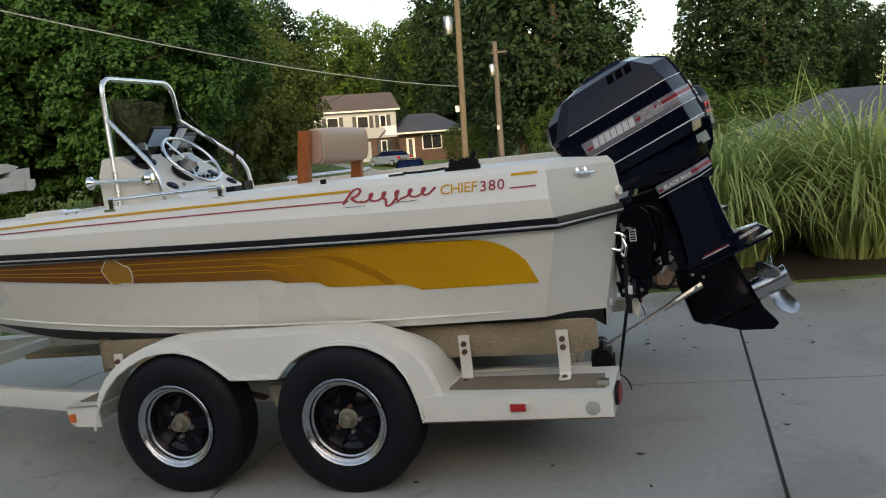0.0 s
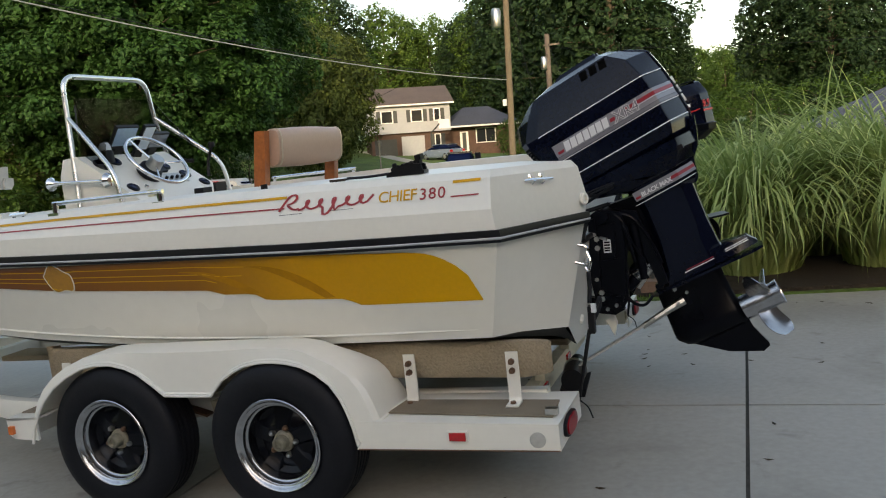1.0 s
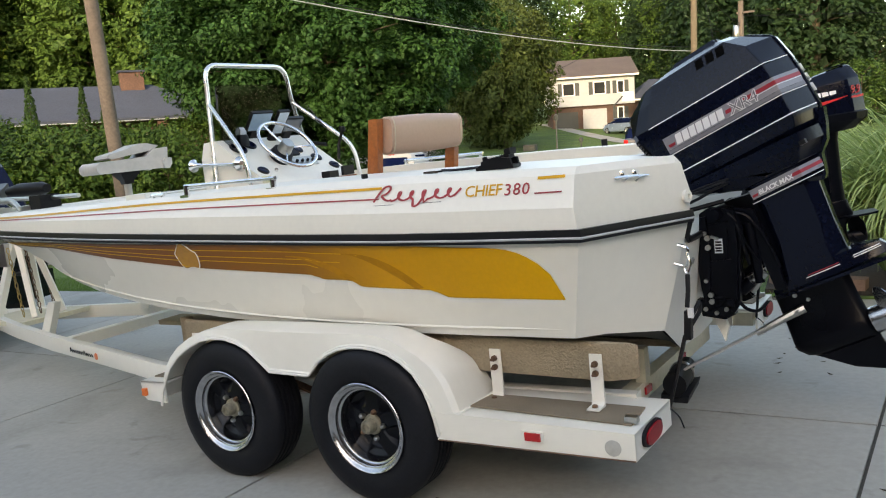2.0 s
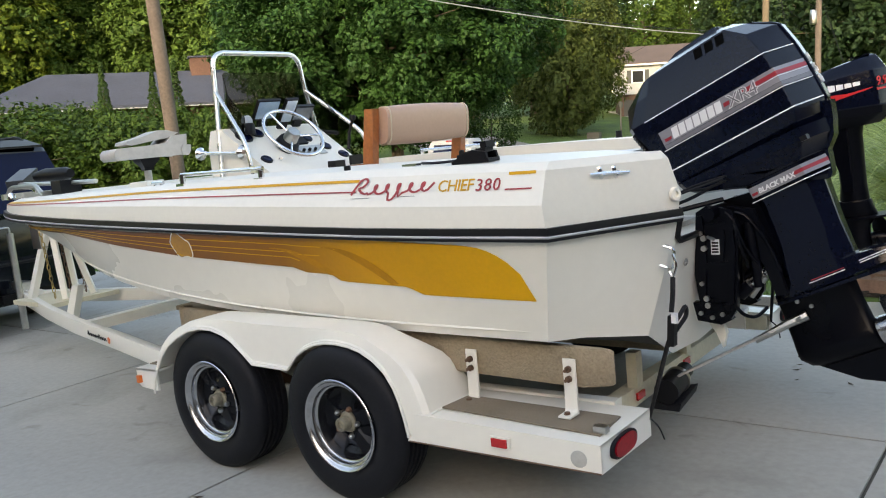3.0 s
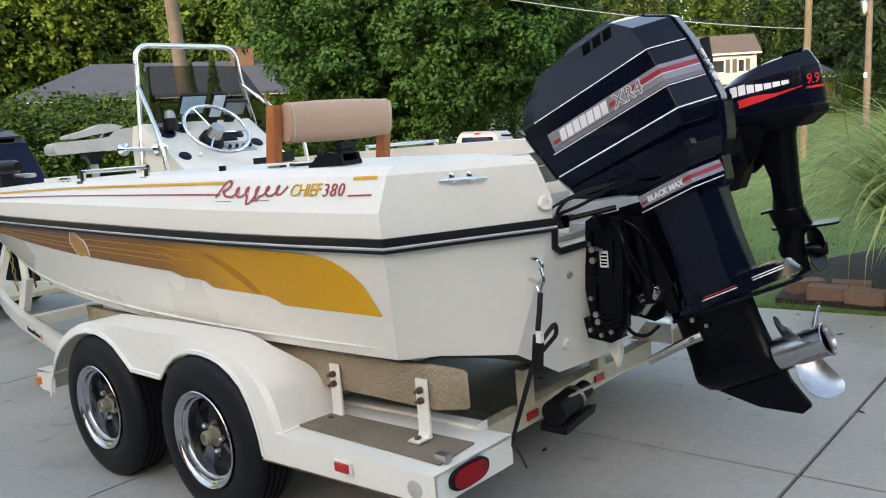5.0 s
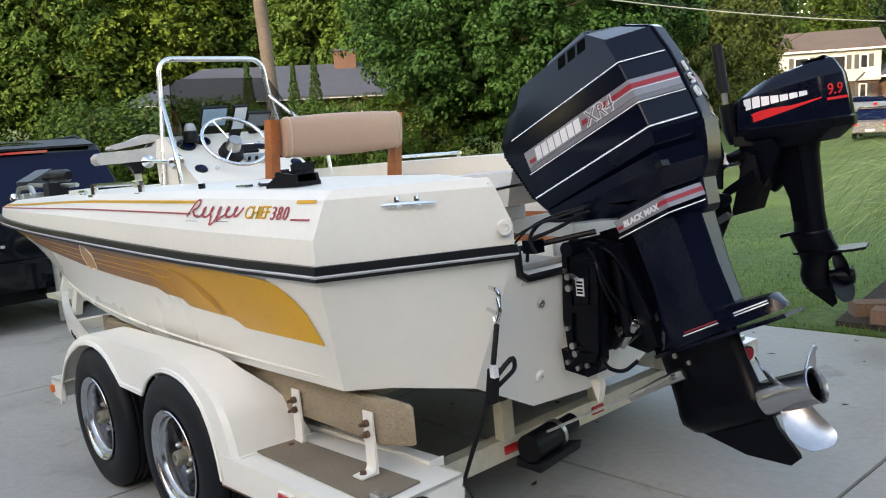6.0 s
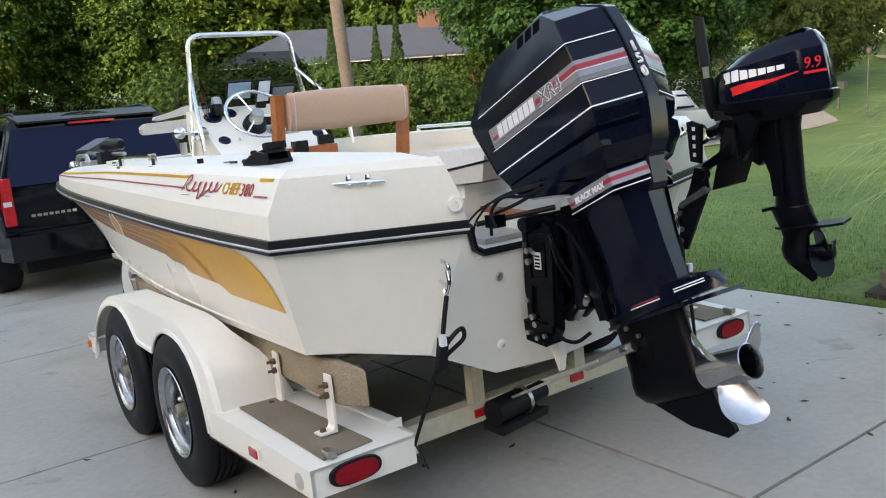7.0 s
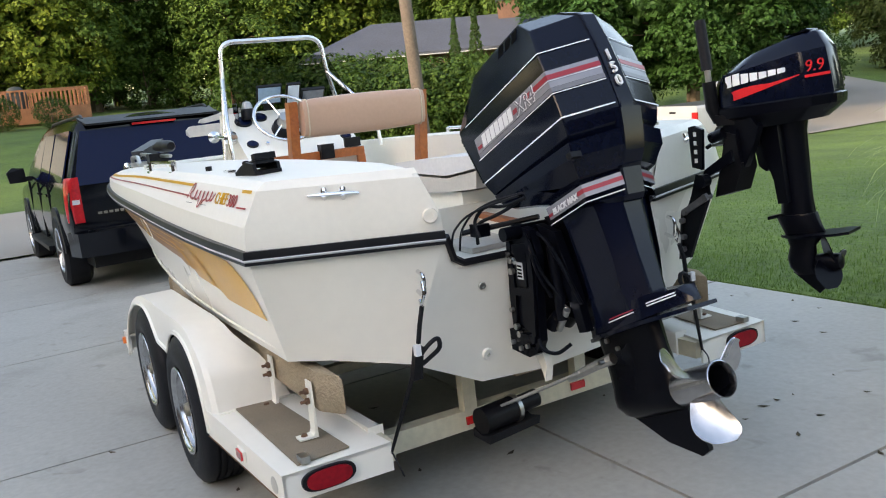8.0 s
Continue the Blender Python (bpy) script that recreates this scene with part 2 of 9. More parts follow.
CONCRETE = material("concrete", (0.375, 0.36, 0.32), 0.8, vary=0.13, fine=30, coarse=0.5, bump=0.0007, bump_scale=190, rand=0.12)
by_place(CONCRETE)


def weather(mat, scales, dark, light):
    """Worn pale patches and dull stains of two sizes laid over a surface's colour."""
    nt = mat.node_tree
    b = nt.nodes["Principled BSDF"]
    src = b.inputs["Base Color"].links[0].from_socket
    geo = nt.nodes.new("ShaderNodeNewGeometry")
    for k, (scale, lo, hi) in enumerate(scales):
        n = nt.nodes.new("ShaderNodeTexNoise")
        n.inputs["Scale"].default_value, n.inputs["Detail"].default_value, n.inputs["Distortion"].default_value = scale, 6.0, 0.6
        nt.links.new(geo.outputs["Position"], n.inputs["Vector"])
        mr = nt.nodes.new("ShaderNodeMapRange")
        mr.interpolation_type = "SMOOTHSTEP"
        mr.inputs["From Min"].default_value, mr.inputs["From Max"].default_value = lo, hi
        nt.links.new(n.outputs["Fac"], mr.inputs["Value"])
        mul = nt.nodes.new("ShaderNodeMix")
        mul.data_type, mul.blend_type = "RGBA", "MULTIPLY"
        tone = dark if k % 2 == 0 else light
        mul.inputs[7].default_value = (*tone, 1)
        nt.links.new(mr.outputs[0], mul.inputs[0])
        nt.links.new(src, mul.inputs[6])
        src = mul.outputs[2]
    nt.links.new(src, b.inputs["Base Color"])
    return mat


weather(CONCRETE, ((0.9, 0.5, 0.72), (0.35, 0.48, 0.66), (5.0, 0.62, 0.74)), (0.78, 0.775, 0.76), (1.1, 1.1, 1.09))
JOINT = material("joint_dirt", (0.07, 0.065, 0.055), 0.95, vary=0.4, fine=30)
BRASS = material("brass", (0.5, 0.36, 0.14), 0.3, metal=1.0, vary=0.2)
SUV_PAINT = material("suv_black_paint", (0.003, 0.004, 0.007), 0.1, vary=0.1, coat=0.15, rough_vary=0.03, spec=0.25)
# dark glass with the blue of the reflected sky put into its base colour
DARK_SKY_GLASS = material("dark_sky_glass", (0.003, 0.007, 0.032), 0.04, vary=0.05, rough_vary=0.02, spec=0.13)
SMOKED = glass("smoked_acrylic", (0.31, 0.33, 0.335), 1.0)
TREAD = BLACK_RUBBER

# ---- ground, driveway, street ----
def smooth_step(a, b, x):
    t = max(0.0, min(1.0, (x - a) / (b - a)))
    return t * t * (3 - 2 * t)


X_RISE = lerp_table([(-1500, 8), (-300, 6), (-100, 2.4), (-60, 1.2), (-40, 0.35), (-22, -0.78), (-16, -0.74), (-12.5, -0.585), (-6, -0.281), (0, 0), (6, 0.281), (14, 0.5), (40, 0.9), (1500, 4)])
Y_RISE = lerp_table([(-1500, 2), (-60, -0.3), (-10, -0.1), (0, 0), (4, 0.04), (10, -0.06), (24, -0.38), (32, -0.4), (60, 0.5), (90, 1.0), (300, 5), (1500, 6)])


def ground_height(x, y):
    return X_RISE(x) + Y_RISE(y)


DX0, DX1, DY0, DY1 = -10.09, 6.43, -8.67, 3.88


def on_drive(x, y):
    return DX0 + 0.02 < x < DX1 - 0.02 and DY0 + 0.02 < y < DY1 - 0.02


def build_ground():
    """One sheet to the horizon, on a grid that has lines along the driveway's edges."""
    def lines(lo, hi):
        out = [lo - 0.02, lo + 0.02, hi - 0.02, hi + 0.02]
        v = -40.0
        while v <= 90:
            if all(abs(v - e) > 0.3 for e in (lo, hi)):
                out.append(v)
            v += 0.8 if -14 < v < 16 else 2.0
        far = 90.0
        while far < 1400:
            far *= 1.35
            out += [far, -far * 0.9]
        out += [-60.0, -80.0]
        return sorted(out)
    bm = bmesh.new()
    gx, gy = lines(DX0, DX1), lines(DY0, DY1)
    rows = []
    for x in gx:
        rows.append([bm.verts.new((x, y, ground_height(x, y) - (0.16 if on_drive(x, y) or (DX0 < x < DX1 and DY0 < y < DY1) else 0.0))) for y in gy])
    for a, b in zip(rows, rows[1:]):
        for k in range(len(gy) - 1):
            bm.faces.new((a[k], b[k], b[k + 1], a[k + 1]))
    return solid("ground", bm, GRASS, "mown green lawn sloping gently down to the street", "ground", kind="structure", smooth=True)


GRASS = material("lawn", (0.072, 0.15, 0.022), 0.9, vary=0.55, fine=14, coarse=0.5, bump=0.02, bump_scale=60, tint=(0.14, 0.225, 0.04))
ASPHALT = material("pale_asphalt", (0.24, 0.225, 0.195), 0.9, vary=0.1, fine=40, coarse=0.4, bump=0.002, bump_scale=200)
build_ground()

# ---- the boat: hull stations from the bow to the stern quarter ----
YC = 1.155
boat = thing("bass_boat", (0.0, YC, 0.44), "cream fibreglass bass boat with gold and brown stripe on a trailer", "boat")
hb = lerp_table([(0.964, 1.067), (0.3, 1.067), (-0.4, 1.06), (-1.08, 1.045), (-2.0, 1.02), (-2.7, 0.963), (-3.0, 0.905), (-3.4, 0.75), (-3.75, 0.5), (-3.98, 0.24), (-4.08, 0.0)])
zr = lerp_table([(0.964, 1.05), (0.26, 1.058), (-0.42, 1.076), (-1.2, 1.10), (-1.9, 1.124), (-2.6, 1.15), (-3.3, 1.175), (-4.08, 1.19)])
zn = lerp_table([(0.964, 1.143), (0.26, 1.157), (-0.42, 1.176), (-1.3, 1.2), (-2.5, 1.226), (-3.3, 1.236), (-4.08, 1.24)])
zt = lerp_table([(0.964, 1.272), (0.2, 1.287), (-0.5, 1.29), (-1.4, 1.286), (-2.7, 1.266), (-3.4, 1.258), (-4.08, 1.25)])
hc = lerp_table([(0.865, 0.955), (0.0, 0.955), (-0.65, 0.95), (-1.3, 0.925), (-1.9, 0.86), (-2.5, 0.72), (-3.1, 0.47), (-3.5, 0.24), (-3.78, 0.0)])
zc = lerp_table([(0.865, 0.66), (0.1, 0.657), (-0.65, 0.675), (-1.3, 0.712), (-1.9, 0.765), (-2.5, 0.835), (-3.1, 0.92), (-3.5, 0.985), (-3.78, 1.04)])
zk = lerp_table([(1.03, 0.44), (-1.3, 0.44), (-2.2, 0.48), (-2.9, 0.58), (-3.4, 0.74), (-3.7, 0.9), (-3.82, 1.02)])


def level(tip, end, h, z, s, inset=0.0):
    x = tip + s * (end - tip)
    return Vector((x, YC - max(0.0, h(x) - inset), z(x)))


STEPS = [0, 0.008, 0.02, 0.04, 0.07, 0.1, 0.14, 0.18, 0.22, 0.26, 0.3, 0.35, 0.4, 0.46, 0.52, 0.6, 0.68, 0.76, 0.84, 0.92, 1.0]


def flip(p):
    return Vector((p[0], 2 * YC - p[1], p[2]))


def rub_at(s, dz=0.0, out=0.0):
    p = level(-4.08, 0.964, hb, zr, s)
    return Vector((p.x, p.y - out, p.z + dz))


# corners of the stern: C where side and quarter meet, E where quarter and transom meet
C_CHINE, E_CHINE = Vector((0.868, YC - 0.952, 0.66)), Vector((1.075, YC - 0.60, 0.606))
E_RUB = Vector((1.158, YC - 0.455, 1.03))
E_KNUCK, E_TOP = Vector((1.176, YC - 0.475, 1.118)), Vector((1.158, YC - 0.535, 1.262))
KEEL_END = Vector((1.03, YC, 0.432))
PAD_END = Vector((1.036, YC - 0.30, 0.455))


def hull_side():
    bm = bmesh.new()
    for mirror in (False, True):
        rows = []
        for s in STEPS:
            k, c, r = Vector((-3.82 + s * 4.85, YC, zk(-3.82 + s * 4.85))), level(-3.78, 0.868, hc, zc, s), rub_at(s)
            pad = k.lerp(c, 0.33) + Vector((0, 0, -0.012 * min(1, s * 3)))
            lip = c + Vector((0, 0.035, 0.004)) * min(1, s * 4)
            mid = c.lerp(r, 0.5) + Vector((0, 0.012 * (1 - s), 0))
            rows.append([k, pad, lip, c, c.lerp(r, 0.06), mid, r])
        rows.append([KEEL_END, PAD_END, E_CHINE + Vector((-0.02, 0.03, -0.01)), E_CHINE, E_CHINE.lerp(E_RUB, 0.06), E_CHINE.lerp(E_RUB, 0.5), E_RUB])
        # the quarter's bottom edge arches up a little between chine corner and transom
        arch = [rows[-2][i].lerp(rows[-1][i], 0.35) + Vector((0, 0, (0.008 if i in (2, 3) else 0))) for i in range(7)]
        rows.insert(-1, arch)
        if mirror:
            rows = [[flip(p) for p in row] for row in rows]
        loft(bm, rows, closed=False, caps=False)
    # transom with its low cut-out for the motor
    tr = [KEEL_END, PAD_END, E_CHINE, E_RUB, Vector((1.122, YC - 0.41, 0.94)), Vector((1.118, YC - 0.38, 0.92))]
    outline = [bm.verts.new(p) for p in tr] + [bm.verts.new(flip(p)) for p in reversed(tr[1:])]
    bm.faces.new(outline)
    bmesh.ops.remove_doubles(bm, verts=bm.verts, dist=0.003)
    return bm


# shade under the hull, put into a dark colour on the inner aft bottom
BOTTOM_SHADE = material("dark_bottom_shade", (0.035, 0.034, 0.03), 0.7, vary=0.25, fine=20, coarse=3)
hull = part("hull", hull_side(), [GELCOAT, BOTTOM_SHADE], boat, sharp=24)
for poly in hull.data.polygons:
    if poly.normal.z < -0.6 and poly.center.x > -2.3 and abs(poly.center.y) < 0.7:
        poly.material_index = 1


def deck_shell():
    bm = bmesh.new()
    INNER = 0.545
    for mirror in (False, True):
        rows = []
        for s in STEPS:
            r = rub_at(s)
            n = level(-4.06, 0.948, hb, zn, s, 0.012)
            t = level(-4.0, 0.936, hb, zt, s, 0.082)
            t1 = t + (n - t) * 0.16
            t2 = t + Vector((0, 0.022, 0.006)) * min(1, s * 12)
            x = t.x
            inner = max(0.0, min(INNER, (YC - t.y) - 0.1))
            q = Vector((x, YC - inner, t.z + 0.012))
            d = Vector((x, YC - inner, t.z - (0.06 if s > 0.38 else -0.004)))
            rows.append([r, n, t1, t2, t2.lerp(q, 0.5), q, d])
        t1 = E_TOP + (E_KNUCK - E_TOP) * 0.16
        t2 = E_TOP + Vector((-0.022, 0.008, 0.006))
        rows.append([E_RUB, E_KNUCK, t1, t2, Vector((1.12, YC - INNER - 0.0, 1.268)), Vector((1.11, YC - INNER + 0.005, 1.266)), Vector((1.11, YC - INNER + 0.01, 1.2))])
        if mirror:
            rows = [[flip(p) for p in row] for row in rows]
        loft(bm, rows, closed=False, caps=False)
    # fore deck between the two sides
    bmesh.ops.remove_doubles(bm, verts=bm.verts, dist=0.002)
    return bm


part("deck", deck_shell(), GELCOAT_DECK, boat, "cream moulded deck cap with rounded gunwales", sharp=14)


def liner():
    """Cockpit floor, inner sides, fore deck and the splash well by the motor."""
    bm = bmesh.new()
    box(bm, -2.0, 0.6, YC - 0.56, YC + 0.56, 0.70, 0.72)
    for s in (-1, 1):
        slab(bm, [(-2.0, YC + s * 0.56, 0.7), (1.0, YC + s * 0.56, 0.7), (1.03, YC + s * 0.546, 1.262), (-2.0, YC + s * 0.546, 1.28)], (0, s * 0.012, 0))
        # well sides rising to the quarter
        slab(bm, [(0.62, YC + s * 0.46, 0.9), (1.118, YC + s * 0.385, 0.92), (1.156, YC + s * 0.45, 1.035), (1.15, YC + s * 0.53, 1.25), (0.62, YC + s * 0.53, 1.25)], (0, s * 0.012, 0))
    slab(bm, [(-2.0, YC - 0.56, 0.7), (-2.0, YC + 0.56, 0.7), (-2.0, YC + 0.546, 1.285), (-2.0, YC - 0.546, 1.285)], (-0.012, 0, 0))
    slab(bm, [(0.6, YC - 0.56, 0.7), (0.6, YC + 0.56, 0.7), (0.62, YC + 0.546, 1.05), (0.62, YC - 0.546, 1.05)], (0.015, 0, 0))
    slab(bm, [(0.62, YC - 0.5, 0.91), (1.12, YC - 0.4, 0.915), (1.12, YC + 0.4, 0.915), (0.62, YC + 0.5, 0.91)], (0, 0, -0.012))
    fore = [(-2.0, YC - 0.547, 1.291), (-2.6, YC - 0.547, 1.281), (-3.3, YC - 0.547, 1.269), (-3.6, YC - 0.43, 1.266), (-3.9, YC - 0.14, 1.262)]
    slab(bm, fore + [tuple(flip(Vector(p))) for p in reversed(fore)], (0, 0, -0.01))
    return bm


part("cockpit_liner", liner(), GELCOAT_DECK, boat, smooth=False)

# transom notch trim in black
notch = [E_RUB + Vector((0.006, 0, 0.0)), Vector((1.13, YC - 0.415, 0.945)), Vector((1.126, YC - 0.375, 0.922)), Vector((1.124, YC, 0.918))]
notch = notch + [flip(p) for p in reversed(notch[:-1])]


def band(path, a, b, normal_push=0.0):
    """A ribbon profile swept along a path: a below to b above, w thick."""
    bm = bmesh.new()
    rings = []
    for i, p in enumerate(path):
        d = (path[min(i + 1, len(path) - 1)] - path[max(i - 1, 0)])
        d.z = 0
        d.normalize()
        out = Vector((d.y, -d.x, 0))
        rings.append([p + Vector((0, 0, a)) + out * -0.004, p + Vector((0, 0, a)) + out * normal_push, p + Vector((0, 0, (a + b) / 2)) + out * (normal_push + 0.004), p + Vector((0, 0, b)) + out * normal_push, p + Vector((0, 0, b)) + out * -0.004])
    return loft(bm, rings, closed=True, caps=True)


port_path = [rub_at(s) for s in STEPS] + [E_RUB + Vector((0.004, -0.003, 0))]
star_path = [flip(p) for p in reversed(port_path)]
for path in (port_path, star_path):
    rail = part("rub_rail", band(path, -0.024, 0.021, 0.016), RUB_BLACK, boat, "black rubber rub rail")
    part("insert", band(path, -0.013, -0.002, 0.018), RUB_WHITE, rail, "grey ribbed insert")
part("notch_trim", atube(notch, 0.014, 6), RUB_BLACK, boat, "black edging round the motor cut-out")


# ---- painted stripe on the hull side: gold astern, brown towards the bow ----
def side_point(x, z, out=0.003):
    """A point on the port hull side."""
    s = max(0.0, min(1.0, (x + 3.95) / 4.83))
    for _ in range(12):
        c, r = level(-3.78, 0.868, hc, zc, s), rub_at(s)
        v = (z - c.z) / (r.z - c.z)
        px = c.x + (r.x - c.x) * v
        s = max(0.0, min(1.0, s + (x - px) / 4.9))
    c, r = level(-3.78, 0.868, hc, zc, s), rub_at(s)
    v = max(0.0, min(1.0, (z - c.z) / (r.z - c.z)))
    mid = c.lerp(r, 0.5) + Vector((0, 0.012 * (1 - s), 0))
    p = c.lerp(mid, v * 2) if v < 0.5 else mid.lerp(r, v * 2 - 1)
    return Vector((p.x, p.y - out, p.z))


def stripe_material():
    mat = material("airbrushed_stripe", (0.5, 0.25, 0.01), 0.34, vary=0.05, coat=0.25, spec=0.3)
    nt = mat.node_tree
    mix = [n for n in nt.nodes if n.type == "MIX"][0]
    tc = [n for n in nt.nodes if n.type == "TEX_COORD"][0]
    sep = nt.nodes.new("ShaderNodeSeparateXYZ")
    nt.links.new(tc.outputs["Object"], sep.inputs[0])
    ramp = nt.nodes.new("ShaderNodeValToRGB")
    mr = nt.nodes.new("ShaderNodeMapRange")
    mr.inputs["From Min"].default_value, mr.inputs["From Max"].default_value = -2.4, 0.9
    nt.links.new(sep.outputs["X"], mr.inputs["Value"])
    nt.links.new(mr.outputs[0], ramp.inputs[0])
    e = ramp.color_ramp.elements
    e[0].position, e[0].color = 0.0, (0.15, 0.042, 0.008, 1)
    e[1].position, e[1].color = 1.0, (0.72, 0.37, 0.003, 1)
    for pos, col in ((0.35, (0.20, 0.062, 0.008, 1)), (0.62, (0.29, 0.11, 0.006, 1)), (0.76, (0.60, 0.28, 0.003, 1))):
        k = e.new(pos)
        k.color = col
    nt.links.new(ramp.outputs[0], mix.inputs[6])
    bright = nt.nodes.new("ShaderNodeMix")
    bright.data_type, bright.blend_type = "RGBA", "MULTIPLY"
    bright.inputs[0].default_value = 1.0
    bright.inputs[7].default_value = (1.12, 1.1, 1.1, 1)
    nt.links.new(ramp.outputs[0], bright.inputs[6])
    nt.links.new(bright.outputs[2], mix.inputs[7])
    return mat


STRIPE = stripe_material()
stripe_top = lerp_table([(-3.35, 1.10), (-2.3, 1.098), (-1.36, 1.072), (-0.45, 1.05), (0.24, 1.03), (0.5, 1.018), (0.62, 1.012), (0.70, 0.998), (0.77, 0.963), (0.83, 0.905), (0.865, 0.815)])


def stripe_low(x):
    steps = [(-3.35, 1.095), (-2.27, 1.062), (-1.72, 1.0), (-1.12, 0.95), (-0.29, 0.912), (-0.25, 0.892), (-0.09, 0.887), (-0.04, 0.858), (0.31, 0.846), (0.375, 0.816), (0.865, 0.812)]
    for (a, za), (b, zb) in zip(steps, steps[1:]):
        if a <= x <= b:
            return za + (zb - za) * (x - a) / (b - a)
    return 0.812


def patch(top, low, x0, x1, n=60, m=4, out=0.003, xs=None):
    bm = bmesh.new()
    rows = []
    for i in range(n + 1):
        x = x0 + (x1 - x0) * i / n
        a, b = low(x), top(x)
        rows.append([side_point(x, a + (b - a) * j / m, out) for j in range(m + 1)])
    return loft(bm, rows, closed=False, caps=False)


stripe = part("side_stripe", patch(stripe_top, stripe_low, -3.3, 0.864, 110), STRIPE, boat, "airbrushed stripe fading from gold to brown", sharp=60)
for f0, x1 in ((0.33, -0.02), (0.66, -0.12), (0.9, -0.25)):
    def mid(x, f=f0):
        return stripe_top(x) + (max(stripe_low(x), 0.0) - stripe_top(x)) * f * (0.75 if x > -1 else 0.8)
    part("pinstripe", patch(lambda x: mid(x) + 0.004, mid, -3.0, x1, 50, 1, 0.0045), GOLD_STRIPE, stripe)
# moulded chine step along the foot of the side
part("chine_step", atube([side_point(x, zc(min(0.865, x)) + 0.034, 0.0015) for x in [-3.0 + 3.82 * i / 40 for i in range(41)]], 0.006, 6, radii=[0.006 * min(1, 0.1 + i / 6, 0.1 + (40 - i) / 3) for i in range(41)]), GELCOAT, boat, "moulded chine step")
# feathered edges inside the stripe: narrow shaded crescents that widen towards the lower edge
FEATHER = material("feather_shade", (0.46, 0.20, 0.004), 0.4, spec=0.25, vary=0.15, fine=30, coarse=6)
for x0, x1, zA, zB in ((-0.42, -0.06, 1.0, 0.892), (-0.1, 0.27, 1.005, 0.856),):
    rows = []
    for i in range(15):
        t = i / 14
        x, z = x0 + (x1 - x0) * t, zA - (zA - zB) * t ** 2.4
        rows.append([side_point(x, z, 0.0045), side_point(x - 0.07 * math.sin(math.pi * min(1, t * 0.8)), z - 0.004, 0.0045)])
    part("feather", loft(bmesh.new(), rows, closed=False, caps=False), FEATHER, stripe)
# oval emblem outline
em = [side_point(-1.08 + 0.078 * math.cos(a) + 0.016 * math.sin(a), 1.003 + 0.058 * math.sin(a) - 0.022 * math.cos(a) + 0.01 * math.sin(4 * a), 0.005) for a in (2 * math.pi * i / 26 for i in range(26))]
fill = bmesh.new()
fill.faces.new([fill.verts.new(p + Vector((0, -0.0005, 0))) for p in em])
part("emblem_fill", fill, material("emblem_gold", (0.42, 0.185, 0.006), 0.35, coat=0.5, vary=0.15), stripe)
part("emblem", atube(em, 0.0028, 5, closed=True), GELCOAT_DECK, stripe, "thin gold outline emblem")
em2 = [side_point(-1.10 + 0.05 * math.cos(a), 0.985 + 0.03 * math.sin(a), 0.005) for a in (2.4 + 2.6 * i / 10 for i in range(11))]
part("emblem_line", atube(em2, 0.0025, 4), GOLD_STRIPE, stripe)


# upper side: two thin lines, a script mark drawn as plain shapes, and the model lettering
def upper_point(x, z, out=0.003):
    s = (x + 4.02) / 4.96
    for _ in range(8):
        n, t = level(-4.06, 0.948, hb, zn, s, 0.012), level(-4.0, 0.936, hb, zt, s, 0.082)
        v = (z - n.z) / (t.z - n.z)
        s = max(0, min(1, s + (x - (n.x + (t.x - n.x) * v)) / 4.96))
    n, t = level(-4.06, 0.948, hb, zn, s, 0.012), level(-4.0, 0.936, hb, zt, s, 0.082)
    p = n.lerp(t, max(0, min(0.86, (z - n.z) / (t.z - n.z))))
    d = Vector((0, -(t.z - n.z), (t.y - n.y) * -1)).normalized()
    return p + Vector((0, -abs(d.y), abs(d.z))) * out


def upper_patch(x0, x1, za, zb, n=30):
    bm = bmesh.new()
    rows = []
    for i in range(n + 1):
        x = x0 + (x1 - x0) * i / n
        rows.append([upper_point(x, za(x)), upper_point(x, zb(x))])
    return loft(bm, rows, closed=False, caps=False)


gold = lerp_table([(-3.6, 1.243), (-2.55, 1.248), (-1.3, 1.262), (-0.4, 1.258), (0.115, 1.253)])
red = lerp_table([(-3.6, 1.236), (-2.55, 1.235), (-1.3, 1.232), (-0.4, 1.222), (0.11, 1.214)])
part("gold_line", upper_patch(-3.3, 0.115, lambda x: gold(x) - 0.004, lambda x: gold(x) + 0.006), GOLD_STRIPE, boat)
part("red_line", upper_patch(-3.3, 0.11, lambda x: red(x) - 0.003, lambda x: red(x) + 0.0025), RED_STRIPE, boat)
part("gold_line", upper_patch(0.80, 0.905, lambda x: 1.243, lambda x: 1.253, 4), GOLD_STRIPE, boat)
part("red_line", upper_patch(0.795, 0.90, lambda x: 1.195, lambda x: 1.2, 4), RED_STRIPE, boat)
u0, u1, u2 = upper_point(0.5, 1.2), upper_point(0.8, 1.2), upper_point(0.5, 1.245)


def upper_m(x, z):
    return basis(upper_point(x, z, 0.003), u1 - u0, u2 - u0)


words("CHIEF", 0.063, upper_m(0.508, 1.2), GOLD_STRIPE, "lettering", boat, 0.001, 0.0, 0.92, "gold model lettering")
words("380", 0.064, upper_m(0.672, 1.197), RED_STRIPE, "lettering", boat, 0.001, 0.0, 1.12, "red model number")
